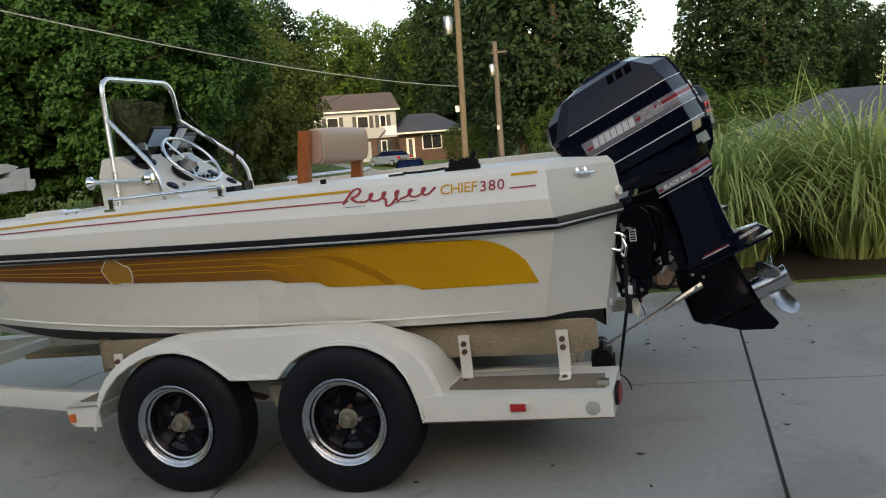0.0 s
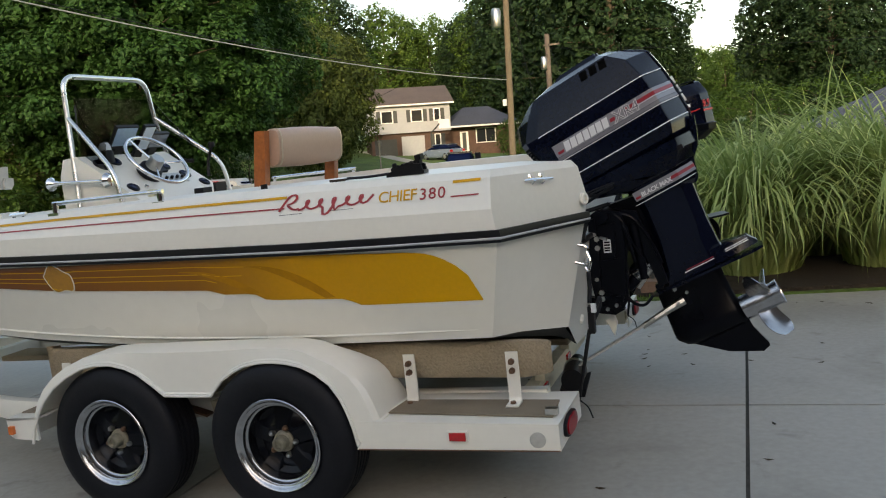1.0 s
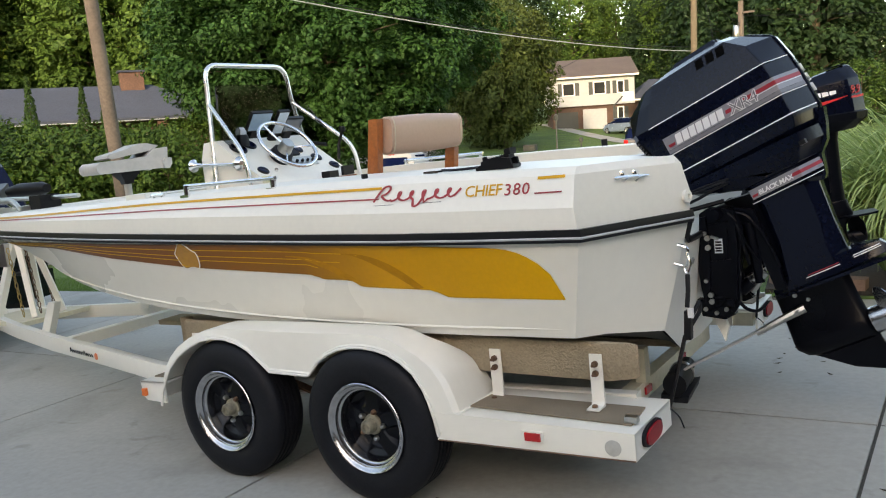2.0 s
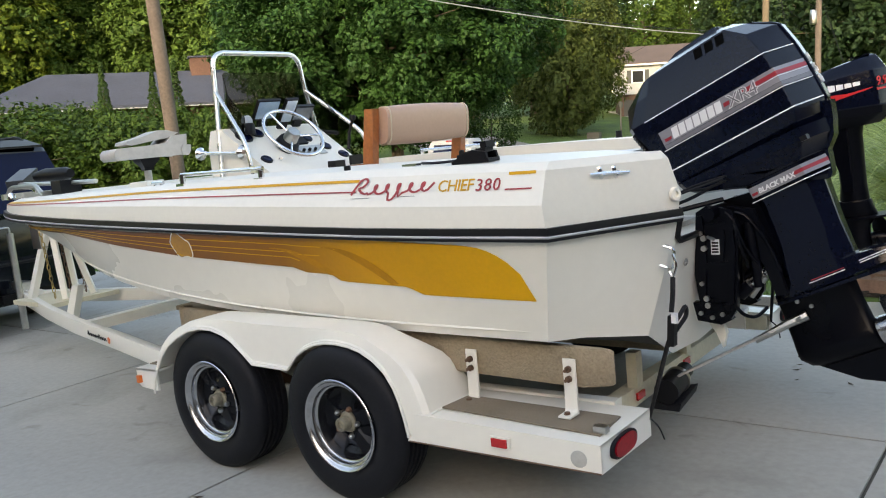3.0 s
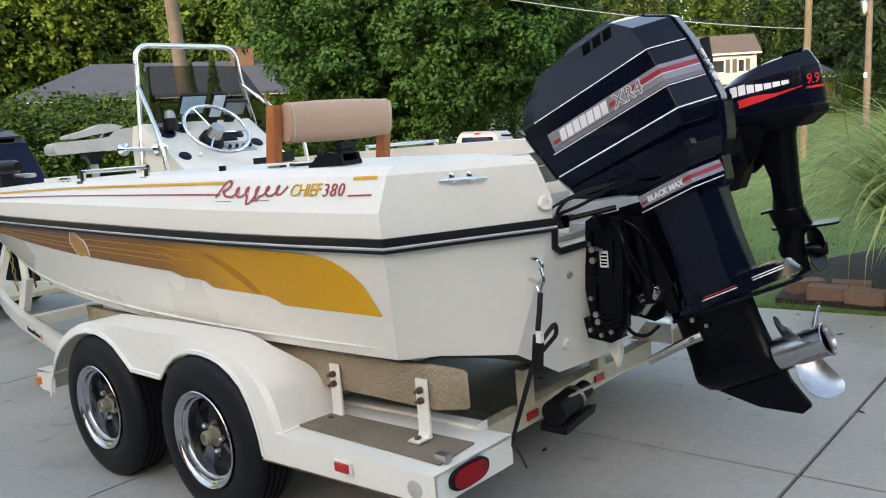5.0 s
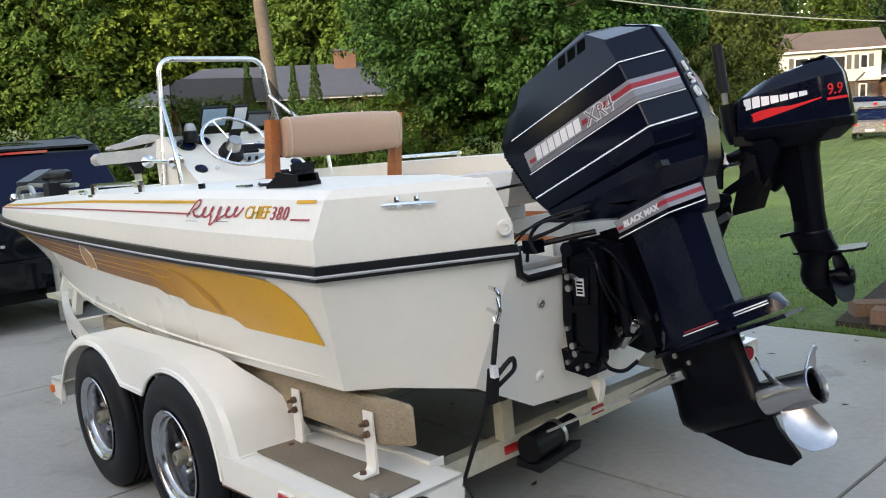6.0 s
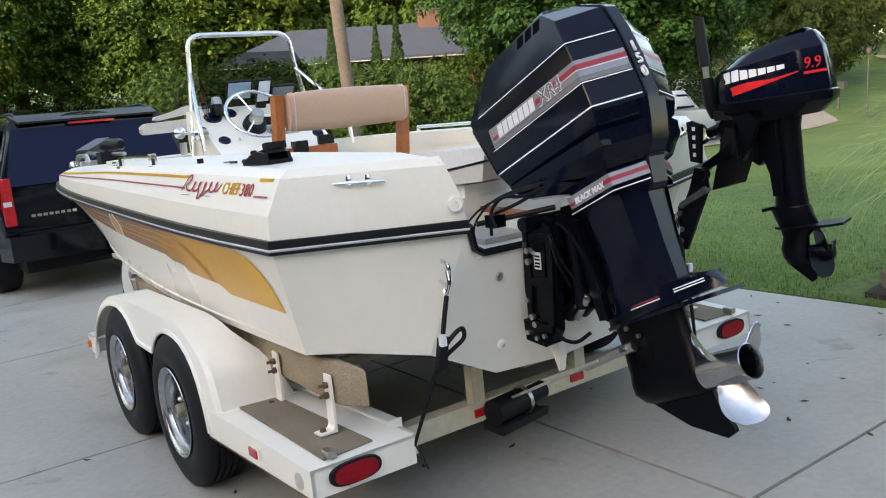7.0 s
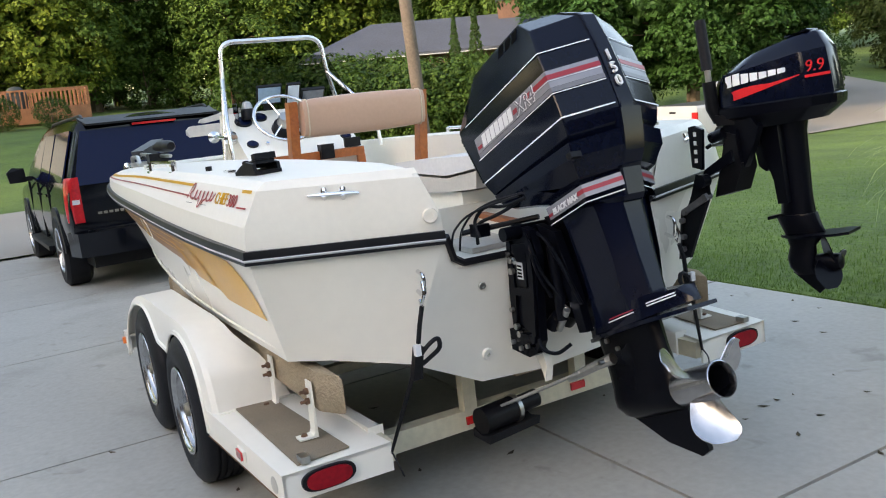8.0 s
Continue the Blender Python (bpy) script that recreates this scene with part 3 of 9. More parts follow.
# the maker's mark: one plain brush stroke, a tall slanted loop that runs out into a wave
def script_mark():
    """A flat brush: a tall hooked stroke, then a run of even loops, one of them drawn below the line."""
    m = upper_m(0.092, 1.203)
    path = [(-0.004, 0.0), (0.006, 0.03), (0.02, 0.062), (0.046, 0.066), (0.058, 0.05), (0.044, 0.03), (0.02, 0.026), (0.05, 0.006), (0.07, 0.002), (0.078, 0.006)]
    pts = [(u, v) for u, v, _ in rounded([(u, v, 0) for u, v in path], 0.014, 4)]
    n = 14
    for k in range(5):
        for i in range(n):
            t = 2 * math.pi * i / n
            low = 0.03 * max(0.0, -math.cos(t + 2.6)) if k == 2 else 0.0
            pts.append((0.082 + 0.057 * (k + i / n) + 0.017 * math.sin(t), 0.0185 - 0.0185 * math.cos(t) - low))
    pts += [(0.37, 0.008), (0.388, 0.034)]
    bm = bmesh.new()
    rows = []
    for i, (u, v) in enumerate(pts):
        a, b = pts[max(i - 1, 0)], pts[min(i + 1, len(pts) - 1)]
        d = Vector((b[0] - a[0] + 0.28 * (b[1] - a[1]), b[1] - a[1], 0)).normalized()
        side = Vector((-d.y, d.x, 0)) * (0.0036 + 0.0022 * abs(d.y))
        p = Vector((u + 0.28 * v, v, 0.0008 + 0.0005 * (i % 2)))
        rows.append([m @ (p - side), m @ (p + side)])
    loft(bm, rows, closed=False, caps=False)
    return bm


part("script_mark", script_mark(), RED_STRIPE, boat, "red looping brush stroke")
for x0 in (0.09, 0.31):
    part("small_print", upper_patch(x0, x0 + 0.1, lambda x: 1.189, lambda x: 1.1905, 4), BLACK_PLASTIC, boat)


def add_cleat(p, d):
    bm = cleat_mesh(Vector(p), Vector(d).normalized())
    return part("cleat", bm, CHROME, boat, "chrome mooring cleat")


def cleat_mesh(p, d):
    bm = bmesh.new()
    out = Vector((d.y, -d.x, 0.25)).normalized()
    p = p + out * 0.014
    bar = [p + d * t + out * (0.03 - 0.3 * t * t) for t in (-0.082, -0.05, -0.025, 0, 0.025, 0.05, 0.082)]
    tube(bm, bar, 0.007, 8, radii=[0.004, 0.006, 0.007, 0.007, 0.007, 0.006, 0.004])
    for t in (-0.03, 0.03):
        tube(bm, [p + d * t + out * 0.006 - Vector((0, 0, 0.026)), p + d * t + out * 0.012, p + d * t + out * 0.006 + Vector((0, 0, 0.026))], 0.01, 8, radii=[0.009, 0.012, 0.009])
        tube(bm, [p + d * t - Vector((0, 0, 0.012)), p + d * t + out * 0.018 - Vector((0, 0, 0.004)), p + d * t + out * 0.034], 0.012, 8, radii=[0.013, 0.011, 0.008])
        for dz in (0.018, -0.018):
            lathe(bm, [(0.011, 0.0), (0.01, 0.005), (0.0, 0.007)], basis(p + d * t + Vector((0, 0, dz)), d, (0, 0, 1)), 10)
    return bm


add_cleat((1.026, YC - 0.77, 1.206), (0.058, 0.118, -0.006))
add_cleat((1.026, YC + 0.77, 1.206), (-0.058, 0.118, 0.006))


def disc(name, p, n, r, d, material_, parent, label="", hole=0.0):
    n = Vector(n).normalized()
    ref = Vector((0, 0, 1)) if abs(n.z) < 0.9 else Vector((1, 0, 0))
    ex = ref.cross(n)
    m = basis(Vector(p), ex, n.cross(ex))
    prof = [(r, 0), (r, d * 0.6), (r * 0.86, d)] + ([(hole, d), (hole, d * 0.2), (0, d * 0.2)] if hole else [(0, d)])
    return part(name, alathe(prof, m, 20), material_, parent, label)


TR_N = Vector((0.977, 0, -0.21))
quarter_n = (E_RUB - rub_at(1.0)).cross(Vector((0.02, 0, 1))).normalized()
vent_ = disc("vent_fitting", (1.166, YC - 0.505, 1.108), (0.95, -0.35, 0.05), 0.026, 0.012, GELCOAT_DECK, boat, "white round drain fitting", 0.012)
disc("drain", (1.112, YC - 0.305, 0.825), TR_N, 0.015, 0.006, STEEL, boat, "", 0.009)
disc("drain_plug", (1.056, YC - 0.285, 0.565), TR_N, 0.022, 0.018, GELCOAT_DECK, boat, "white drain plug", 0.008)
for s in (-1, 1):
    eb = part("eye_bolt", atube(rounded([(1.137, YC + s * 0.56, 0.93), (1.175, YC + s * 0.56, 0.92), (1.168, YC + s * 0.56, 0.845), (1.12, YC + s * 0.56, 0.86)], 0.03), 0.007, 8), CHROME, boat, "stainless stern eye")

# ---- trailer ----
trailer = thing("boat_trailer", (0.0, YC, 0.0), "cream painted tandem-axle boat trailer with step fenders", "trailer")
WHEEL_X, WHEEL_R, TYRE_W, WHEEL_Y = (0.02, -0.792), 0.32, 0.205, 0.078


def wheel_parts():
    """One wheel, facing -y, with its middle at the origin."""
    face = Matrix.Rotation(radians(90), 4, "X")
    R, w = WHEEL_R, TYRE_W / 2
    prof = [(0.17, -w * 0.75), (0.186, -w * 0.88), (0.2, -w * 0.96), (0.225, -w * 1.03), (0.262, -w * 1.02), (0.294, -w * 0.9), (R - 0.008, -w * 0.78), (R, -w * 0.62)]
    for gx in (-0.4, -0.14, 0.14, 0.4):
        prof += [(R, w * (gx - 0.07)), (R - 0.01, w * (gx - 0.045)), (R - 0.01, w * (gx + 0.045)), (R, w * (gx + 0.07))]
    prof += [(R, w * 0.62), (R - 0.008, w * 0.78), (0.294, w * 0.9), (0.262, w * 1.02), (0.225, w * 1.03), (0.2, w * 0.96), (0.186, w * 0.88), (0.17, w * 0.75)]
    tyre = alathe(prof, face, 56, False)
    rim = alathe([(0.168, w * 0.7), (0.188, w * 0.94), (0.189, w * 1.0), (0.186, w * 1.03), (0.181, w * 1.01), (0.176, w * 0.95), (0.172, w * 0.9), (0.166, w * 0.885), (0.162, w * 0.86), (0.160, w * 0.72), (0.157, w * 0.68), (0.151, w * 0.66), (0.148, w * 0.5), (0.146, w * 0.2), (0.146, -w * 0.6), (0.16, -w * 0.75), (0.172, -w * 0.75)], face, 56, False)
    disc_ = bmesh.new()
    lathe(disc_, [(0.148, w * 0.26), (0.138, w * 0.33), (0.115, w * 0.2), (0.082, w * 0.38), (0.06, w * 0.42), (0.0, w * 0.42)], face, 40, False)
    spokes = bmesh.new()
    for k in range(5):
        a = 2 * math.pi * k / 5 + 0.3
        m = face @ Matrix.Rotation(a, 4, "Z")
        loft(spokes, [[m @ Vector((p[0], p[1], p[2] + w * 0.3)) for p in ring] for ring in (
            [(0.05, -0.04, w * 0.06), (0.05, -0.026, w * 0.2), (0.05, 0.026, w * 0.2), (0.05, 0.04, w * 0.06)],
            [(0.1, -0.04, -w * 0.06), (0.1, -0.027, w * 0.12), (0.1, 0.027, w * 0.12), (0.1, 0.04, -w * 0.06)],
            [(0.144, -0.05, -w * 0.16), (0.144, -0.034, w * 0.04), (0.144, 0.034, w * 0.04), (0.144, 0.05, -w * 0.16)])])
    hub = alathe([(0.045, w * 0.3), (0.043, w * 0.5), (0.03, w * 0.56), (0.029, w * 0.85), (0.024, w * 0.93), (0.016, w * 0.93), (0.014, w * 0.85), (0.0, w * 0.85)], face, 24)
    return tyre, rim, disc_, spokes, hub


WHEEL_BLACK = material("wheel_black_enamel", (0.003, 0.0035, 0.006), 0.2, vary=0.3, spec=0.22)
HUB_CREAM = material("greasy_cream_hub", (0.22, 0.195, 0.14), 0.45, vary=0.45, fine=60, coarse=14)


def add_wheel(x, y, turn, spin):
    ob = part("wheel", wheel_parts()[0], BLACK_RUBBER, trailer, "black tyre on a chromed mag-style wheel", local=True, sharp=50)
    for nm, bm, mat, lab in zip(("rim", "wheel_disc", "spokes", "hub"), wheel_parts()[1:], (RIM_CHROME, WHEEL_BLACK, WHEEL_BLACK, HUB_CREAM), ("chromed rim", "", "", "greasy cream hub cap")):
        part(nm, bm, mat, ob, lab, local=True)
    for k in range(5):
        a = 2 * math.pi * k / 5
        nm = Matrix.Rotation(radians(90), 4, "X") @ Matrix.Translation((0.057 * math.cos(a), 0.057 * math.sin(a), 0))
        part("lug_nut", alathe([(0.012, TYRE_W * 0.18), (0.011, TYRE_W * 0.30), (0.006, TYRE_W * 0.33), (0, TYRE_W * 0.33)], nm, 6), RUST if k % 2 else STEEL, ob, local=True)
    ob.matrix_basis = Matrix.Translation(Vector((x, y, WHEEL_R - 0.005)) - Vector((0, YC, 0))) @ Matrix.Rotation(radians(turn), 4, "Z") @ Matrix.Rotation(radians(spin), 4, "Y")
    return ob


for i, x in enumerate(WHEEL_X):
    add_wheel(x, WHEEL_Y, 0, 20 * i)
    add_wheel(x, 2 * YC - WHEEL_Y, 180, 33 + 20 * i)
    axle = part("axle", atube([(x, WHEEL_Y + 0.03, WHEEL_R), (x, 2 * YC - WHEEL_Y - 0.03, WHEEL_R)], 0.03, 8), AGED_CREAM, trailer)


def fender_outline():
    """Upper and lower edges of the fender's side, in x and z, from the front to the rear."""
    lower = [(-1.195, 0.312), (-1.175, 0.38), (-1.142, 0.44), (-1.1, 0.5), (-1.04, 0.557), (-0.97, 0.6), (-0.89, 0.635), (-0.82, 0.646), (-0.745, 0.645), (-0.67, 0.627), (-0.61, 0.6), (-0.537, 0.545), (-0.493, 0.508), (-0.27, 0.504), (-0.207, 0.568), (-0.15, 0.602), (-0.093, 0.624), (-0.03, 0.636), (0.037, 0.638), (0.1, 0.632), (0.159, 0.618), (0.22, 0.588), (0.272, 0.547), (0.31, 0.49), (0.331, 0.438), (0.35, 0.37), (0.36, 0.307)]
    return lower


def fender(my, s):
    """A sheet: the side with its two arches, and the crown that runs over both wheels and sweeps down to the step."""
    bm = bmesh.new()
    lower = fender_outline()
    top = lerp_table([(-1.2, 0.36), (-1.18, 0.44), (-1.13, 0.53), (-1.05, 0.605), (-0.95, 0.658), (-0.84, 0.690), (-0.6, 0.696), (-0.1, 0.697), (0.10, 0.693), (0.2, 0.67), (0.265, 0.622), (0.315, 0.562), (0.355, 0.495), (0.39, 0.442), (0.425, 0.412), (0.46, 0.404)])
    width = lerp_table([(-1.2, 0.16), (0.1, 0.16), (0.28, 0.19), (0.38, 0.25), (0.46, 0.33)])
    front = lerp_table([(-1.2, -0.045), (-1.0, -0.03), (-0.7, 0.0), (0.6, 0.004)])
    rows = []
    for x, z in lower:
        f = (x + 1.195) / (0.362 + 1.195)
        xt = -1.205 + f * (0.46 + 1.205) if f > 0.55 else -1.205 + f * (0.36 + 1.205) * 1.0 + 0.10 * f * f / 0.55
        zt_ = max(top(xt), z + 0.03)
        y0 = front(x)
        lo = Vector((x, my(y0), z))
        o = Vector((0, -s, 0))
        up = Vector((xt * 0.5 + x * 0.5, my(y0 + 0.004), z + (zt_ - z) * 0.72))
        r1 = Vector((xt * 0.8 + x * 0.2, my(y0 + 0.009), z + (zt_ - z) * 0.955))
        r2 = Vector((xt, my(y0 + 0.028), zt_))
        yi = my(width(xt))
        rows.append([lo + o * -0.0, lo + Vector((0, s * 0.007, 0.003)), lo + Vector((0, s * 0.007, 0.014)), lo + Vector((0, 0, 0.019)), up, r1, r2, Vector((xt, yi, zt_)), Vector((xt, yi, zt_ - 0.014)), Vector((xt, r2.y, zt_ - 0.014)), up - Vector((0, s * 0.012, 0.01))])
    loft(bm, rows, closed=True, caps=True)
    return bm


def add_fender(mirror):
    def my(y):
        return 2 * YC - y if mirror else y
    s = 1 if mirror else -1
    f = part("fender", fender(my, s), TRAILER_PAINT, trailer, "cream double-arched steel fender", sharp=35)
    lip = lerp_table([(-1.2, -0.045), (-1.0, -0.03), (-0.7, 0.0), (0.6, 0.004)])
    part("rolled_edge", atube([(x, my(lip(x) - 0.004), z + 0.004) for x, z in fender_outline()], 0.0065, 6), TRAILER_PAINT, f, "rolled edge round the wheel arches")
    # leaf springs with their hanger between the wheels
    for wx0 in WHEEL_X:
        leaf_pack = bmesh.new()
        for k in range(3):
            half = 0.33 - 0.075 * k
            rows = []
            for i in range(9):
                u = -1 + i / 4
                zz = WHEEL_R + 0.085 - 0.012 * k - 0.055 * (u * half / 0.33) ** 2
                rows.append([(wx0 + u * half, my(0.2), zz), (wx0 + u * half, my(0.25), zz), (wx0 + u * half, my(0.25), zz + 0.009), (wx0 + u * half, my(0.2), zz + 0.009)])
            loft(leaf_pack, rows)
        part("leaf_spring", leaf_pack, RUST, trailer, "rusty leaf spring")
    part("spring_hanger", aslab([(-0.43, my(0.2), 0.42), (-0.34, my(0.2), 0.42), (-0.36, my(0.2), 0.325), (-0.385, my(0.2), 0.31), (-0.41, my(0.2), 0.325)], (0, -s * 0.05, 0)), AGED_CREAM, trailer, bevel=0.004)
    # rear step with carpet, front step stub
    st = bmesh.new()
    z0, z1 = 0.297, 0.392
    yy = [my(0.0), my(0.012), my(0.27), my(0.43)]
    outline = [(0.37, my(0.004), z1 + 0.012), (1.118, my(0.052), z1 - 0.012), (1.118, my(0.43), z1 - 0.014), (0.35, my(0.33), z1 + 0.012)]
    slab(st, [Vector(p) for p in outline], (0, 0, -0.012))
    slab(st, [(0.352, my(0.002), 0.296), (1.118, my(0.05), 0.283), (1.118, my(0.05), z1 - 0.012), (0.40, my(0.006), z1 + 0.012)], (0, -s * 0.012, 0))
    slab(st, [(1.118, my(0.05), 0.283), (1.118, my(0.43), 0.278), (1.118, my(0.43), z1 - 0.014), (1.118, my(0.05), z1 - 0.012)], (-0.012, 0, 0))
    step = part("step", st, TRAILER_PAINT, trailer, "cream steel step plate behind the fender", bevel=0.004)
    cp = [(0.455, my(0.095), z1 + 0.012), (1.085, my(0.115), z1 - 0.01), (1.07, my(0.30), z1 - 0.01), (0.47, my(0.245), z1 + 0.012)]
    part("step_carpet", aslab([Vector(p) for p in cp], (0, 0, 0.006)), CARPET_DARK, step, "worn brown step carpet", bevel=0.002)
    fs = bmesh.new()
    slab(fs, [(-1.165, my(-0.045), 0.33), (-1.165, my(-0.045), 0.435), (-1.335, my(-0.045), 0.428), (-1.325, my(-0.045), 0.352), (-1.30, my(-0.045), 0.335)], (0, -s * 0.012, 0))
    slab(fs, [(-1.15, my(-0.045), 0.435), (-1.335, my(-0.045), 0.428), (-1.335, my(0.28), 0.428), (-1.15, my(0.28), 0.435)], (0, 0, -0.01))
    front = part("front_step", fs, TRAILER_PAINT, trailer, "cream front step plate", bevel=0.003)
    part("front_carpet", aslab([(-1.2, my(0.02), 0.434), (-1.31, my(0.02), 0.43), (-1.31, my(0.22), 0.43), (-1.2, my(0.22), 0.434)], (0, 0, 0.006)), CARPET_DARK, front)
    part("marker_lamp", abox(-1.315, -1.29, my(-0.045) + min(0, s * 0.016), my(-0.045) + max(0, s * 0.016), 0.36, 0.395), ORANGE, front, "amber side marker", bevel=0.004)
    part("rust_line", atube([(0.36, my(0.0), 0.2975), (0.7, my(0.023), 0.291), (1.116, my(0.048), 0.2845)], 0.0028, 5), RUST, step, "thin rusty lower edge")
    # side marker, round reflector, tail lamp
    lx = abox(0.722, 0.783, my(0.027) + min(0, s * 0.016), my(0.027) + max(0, s * 0.016), 0.33, 0.359)
    part("side_marker", lx, LAMP_RED, step, "red side marker lamp", bevel=0.004)
    part("marker_base", abox(0.713, 0.792, my(0.027) + min(0, s * 0.009), my(0.027) + max(0, s * 0.009), 0.325, 0.364), TRAILER_PAINT, step, bevel=0.003)
    disc("round_reflector", (1.04, my(0.047), 0.325), (0.06, s, 0), 0.029, 0.005, material("faded_reflector", (0.45, 0.44, 0.40), 0.4), step, "faded round reflector")
    ring = []
    for i in range(32):
        a = 2 * math.pi * i / 32
        ca, sa = math.cos(a), math.sin(a)
        ring.append((1.119, my(0.2) + 0.092 * math.copysign(abs(ca) ** 0.7, ca), 0.335 + 0.037 * math.copysign(abs(sa) ** 0.8, sa)))
    lamp = part("tail_lamp", aslab(ring, (0.012, 0, 0)), BLACK_RUBBER, step, "red oval tail lamp in black rubber", bevel=0.003)
    mid_ = Vector((1.131, my(0.2), 0.335))
    part("lens", aslab([mid_ + (Vector(p) - Vector((1.119, mid_.y, mid_.z))) * 0.84 for p in ring], (0.006, 0, 0)), TAIL_RED, lamp, "ribbed red lens", bevel=0.002)
    part("plate_clip", abox(1.055, 1.1, my(0.125), my(0.155), z1 - 0.004, z1 + 0.018), STEEL, step, "", bevel=0.003)
    return f


for mirror in (False, True):
    add_fender(mirror)


def bracket(x, y, mirror):
    s = -1 if mirror else 1
    yy = 2 * YC - y if mirror else y
    bm = bmesh.new()
    prof = [(0, 0.0), (0.0, 0.006), (0.05 * s, 0.008), (0.056 * s, 0.02), (0.06 * s, 0.195), (0.066 * s, 0.195), (0.066 * s, 0.0)]
    slab(bm, [(x - 0.024, yy - 0.045 * s + p[0] * 1.0, 0.398 + p[1]) for p in prof], (0.048, 0, 0))
    ob = part("bunk_bracket", bm, TRAILER_PAINT, trailer, "cream angle bracket with rusty bolts", smooth=False, bevel=0.002)
    for z in (0.16, 0.125):
        bolt = bmesh.new()
        lathe(bolt, [(0.012, 0), (0.012, 0.012), (0.006, 0.012), (0.006, 0.03), (0, 0.03)], basis((x, yy + 0.012 * s, 0.398 + z), (1, 0, 0), (0, 0, s)) , 8)
        part("bolt", bolt, RUST, ob, "rusty bolt")
    foot = alathe([(0.012, 0), (0.01, 0.008), (0, 0.009)], Matrix.Translation((x, yy - 0.022 * s, 0.406)), 8)
    part("bolt", foot, RUST, ob)


def bunk(mirror):
    def my(y):
        return 2 * YC - y if mirror else y
    bm = bmesh.new()
    rings = []
    for i in range(13):
        f = i / 12
        xo, xi = -1.34 + (0.955 + 1.34) * f, -1.34 + (1.062 + 1.34) * f
        z0, z1 = 0.485 + 0.03 * (1 - f), 0.632 + 0.03 * (1 - f)
        rings.append([(xo, my(0.256), z0), (xi, my(0.315), z0), (xi, my(0.315), z1 - 0.01), (xo, my(0.256), z1)])
    loft(bm, rings)
    part("bunk", bm, CARPET, trailer, "tan carpet-covered bunk board", bevel=0.012)


for mirror in (False, True):
    bunk(mirror)
    for bx in (0.5, 0.918, -1.25):
        bracket(bx, 0.225 if bx > 0 else 0.235, mirror)


def frame_rail(mirror):
    def my(y):
        return 2 * YC - y if mirror else y
    bm = bmesh.new()
    path = [(1.0, my(0.43)), (0.4, my(0.40)), (-0.9, my(0.33)), (-1.3, my(0.255)), (-1.63, my(0.285)), (-2.29, my(0.435)), (-3.12, my(0.61)), (-3.9, my(0.815)), (-4.9, YC - (0.035 if not mirror else -0.035))]
    rings = []
    for i, (x, y) in enumerate(path):
        a, b = path[max(i - 1, 0)], path[min(i + 1, len(path) - 1)]
        d = Vector((b[0] - a[0], b[1] - a[1], 0)).normalized()
        n = Vector((-d.y, d.x, 0)) * 0.026
        z0, z1 = 0.30 + 0.003 * i, 0.395 + 0.004 * i
        p = Vector((x, y, 0))
        rings.append([p + n + Vector((0, 0, z0)), p - n + Vector((0, 0, z0)), p - n + Vector((0, 0, z1)), p + n + Vector((0, 0, z1))])
    loft(bm, rings)
    part("frame_rail", bm, TRAILER_PAINT, trailer, "cream box-section side rail", bevel=0.004)


for mirror in (False, True):
    frame_rail(mirror)
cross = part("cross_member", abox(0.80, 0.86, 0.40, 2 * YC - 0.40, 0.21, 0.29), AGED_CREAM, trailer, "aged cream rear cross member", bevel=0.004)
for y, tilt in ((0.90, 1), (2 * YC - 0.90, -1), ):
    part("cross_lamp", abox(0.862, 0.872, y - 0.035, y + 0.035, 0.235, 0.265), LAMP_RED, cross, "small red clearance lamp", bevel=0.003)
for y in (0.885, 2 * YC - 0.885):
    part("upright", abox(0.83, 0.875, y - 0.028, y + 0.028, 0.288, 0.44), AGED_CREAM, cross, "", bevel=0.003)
part("cross_member", abox(-1.0, -0.93, 0.33, 2 * YC - 0.33, 0.30, 0.37), TRAILER_PAINT, trailer, bevel=0.004)
part("keel_board", abox(-2.6, 0.95, YC - 0.1, YC + 0.1, 0.40, 0.43), CARPET, trailer, bevel=0.006)
for mirror in (False, True):
    y = 2 * YC - 0.42 if mirror else 0.42
    y2 = 2 * YC - 0.42 if mirror else 0.42
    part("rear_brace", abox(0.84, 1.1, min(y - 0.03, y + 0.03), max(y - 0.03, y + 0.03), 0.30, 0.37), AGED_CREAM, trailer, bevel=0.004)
part("cross_member", aslab([(-3.05, 0.62, 0.33), (-2.97, 0.62, 0.33), (-2.97, 2 * YC - 0.62, 0.33), (-3.05, 2 * YC - 0.62, 0.33)], (0, 0, 0.07)), TRAILER_PAINT, trailer, bevel=0.004)
# rail mark: a plain dark scribble and an orange spot
SCRIPT_M = basis((-2.78, 0.506, 0.352), (0.66, -0.14, 0), (0, 0, 1))
mark = bmesh.new()
for k in range(10):
    x = 0.036 * k
    tube(mark, [SCRIPT_M @ Vector(p) for p in rounded([(x, 0.0, 0.004), (x + 0.008, 0.034 if k in (0, 6) else 0.022, 0.004), (x + 0.02, 0.016, 0.004), (x + 0.03, 0.002, 0.004)], 0.008, 3)], 0.0028, 4)
part("rail_mark", mark, BLACK_PLASTIC, trailer, "small dark script mark")
part("rail_spot", alathe([(0.022, 0.0), (0.02, 0.003), (0, 0.003)], SCRIPT_M @ Matrix.Translation((0.40, 0.012, 0.002)), 14), ORANGE, trailer)
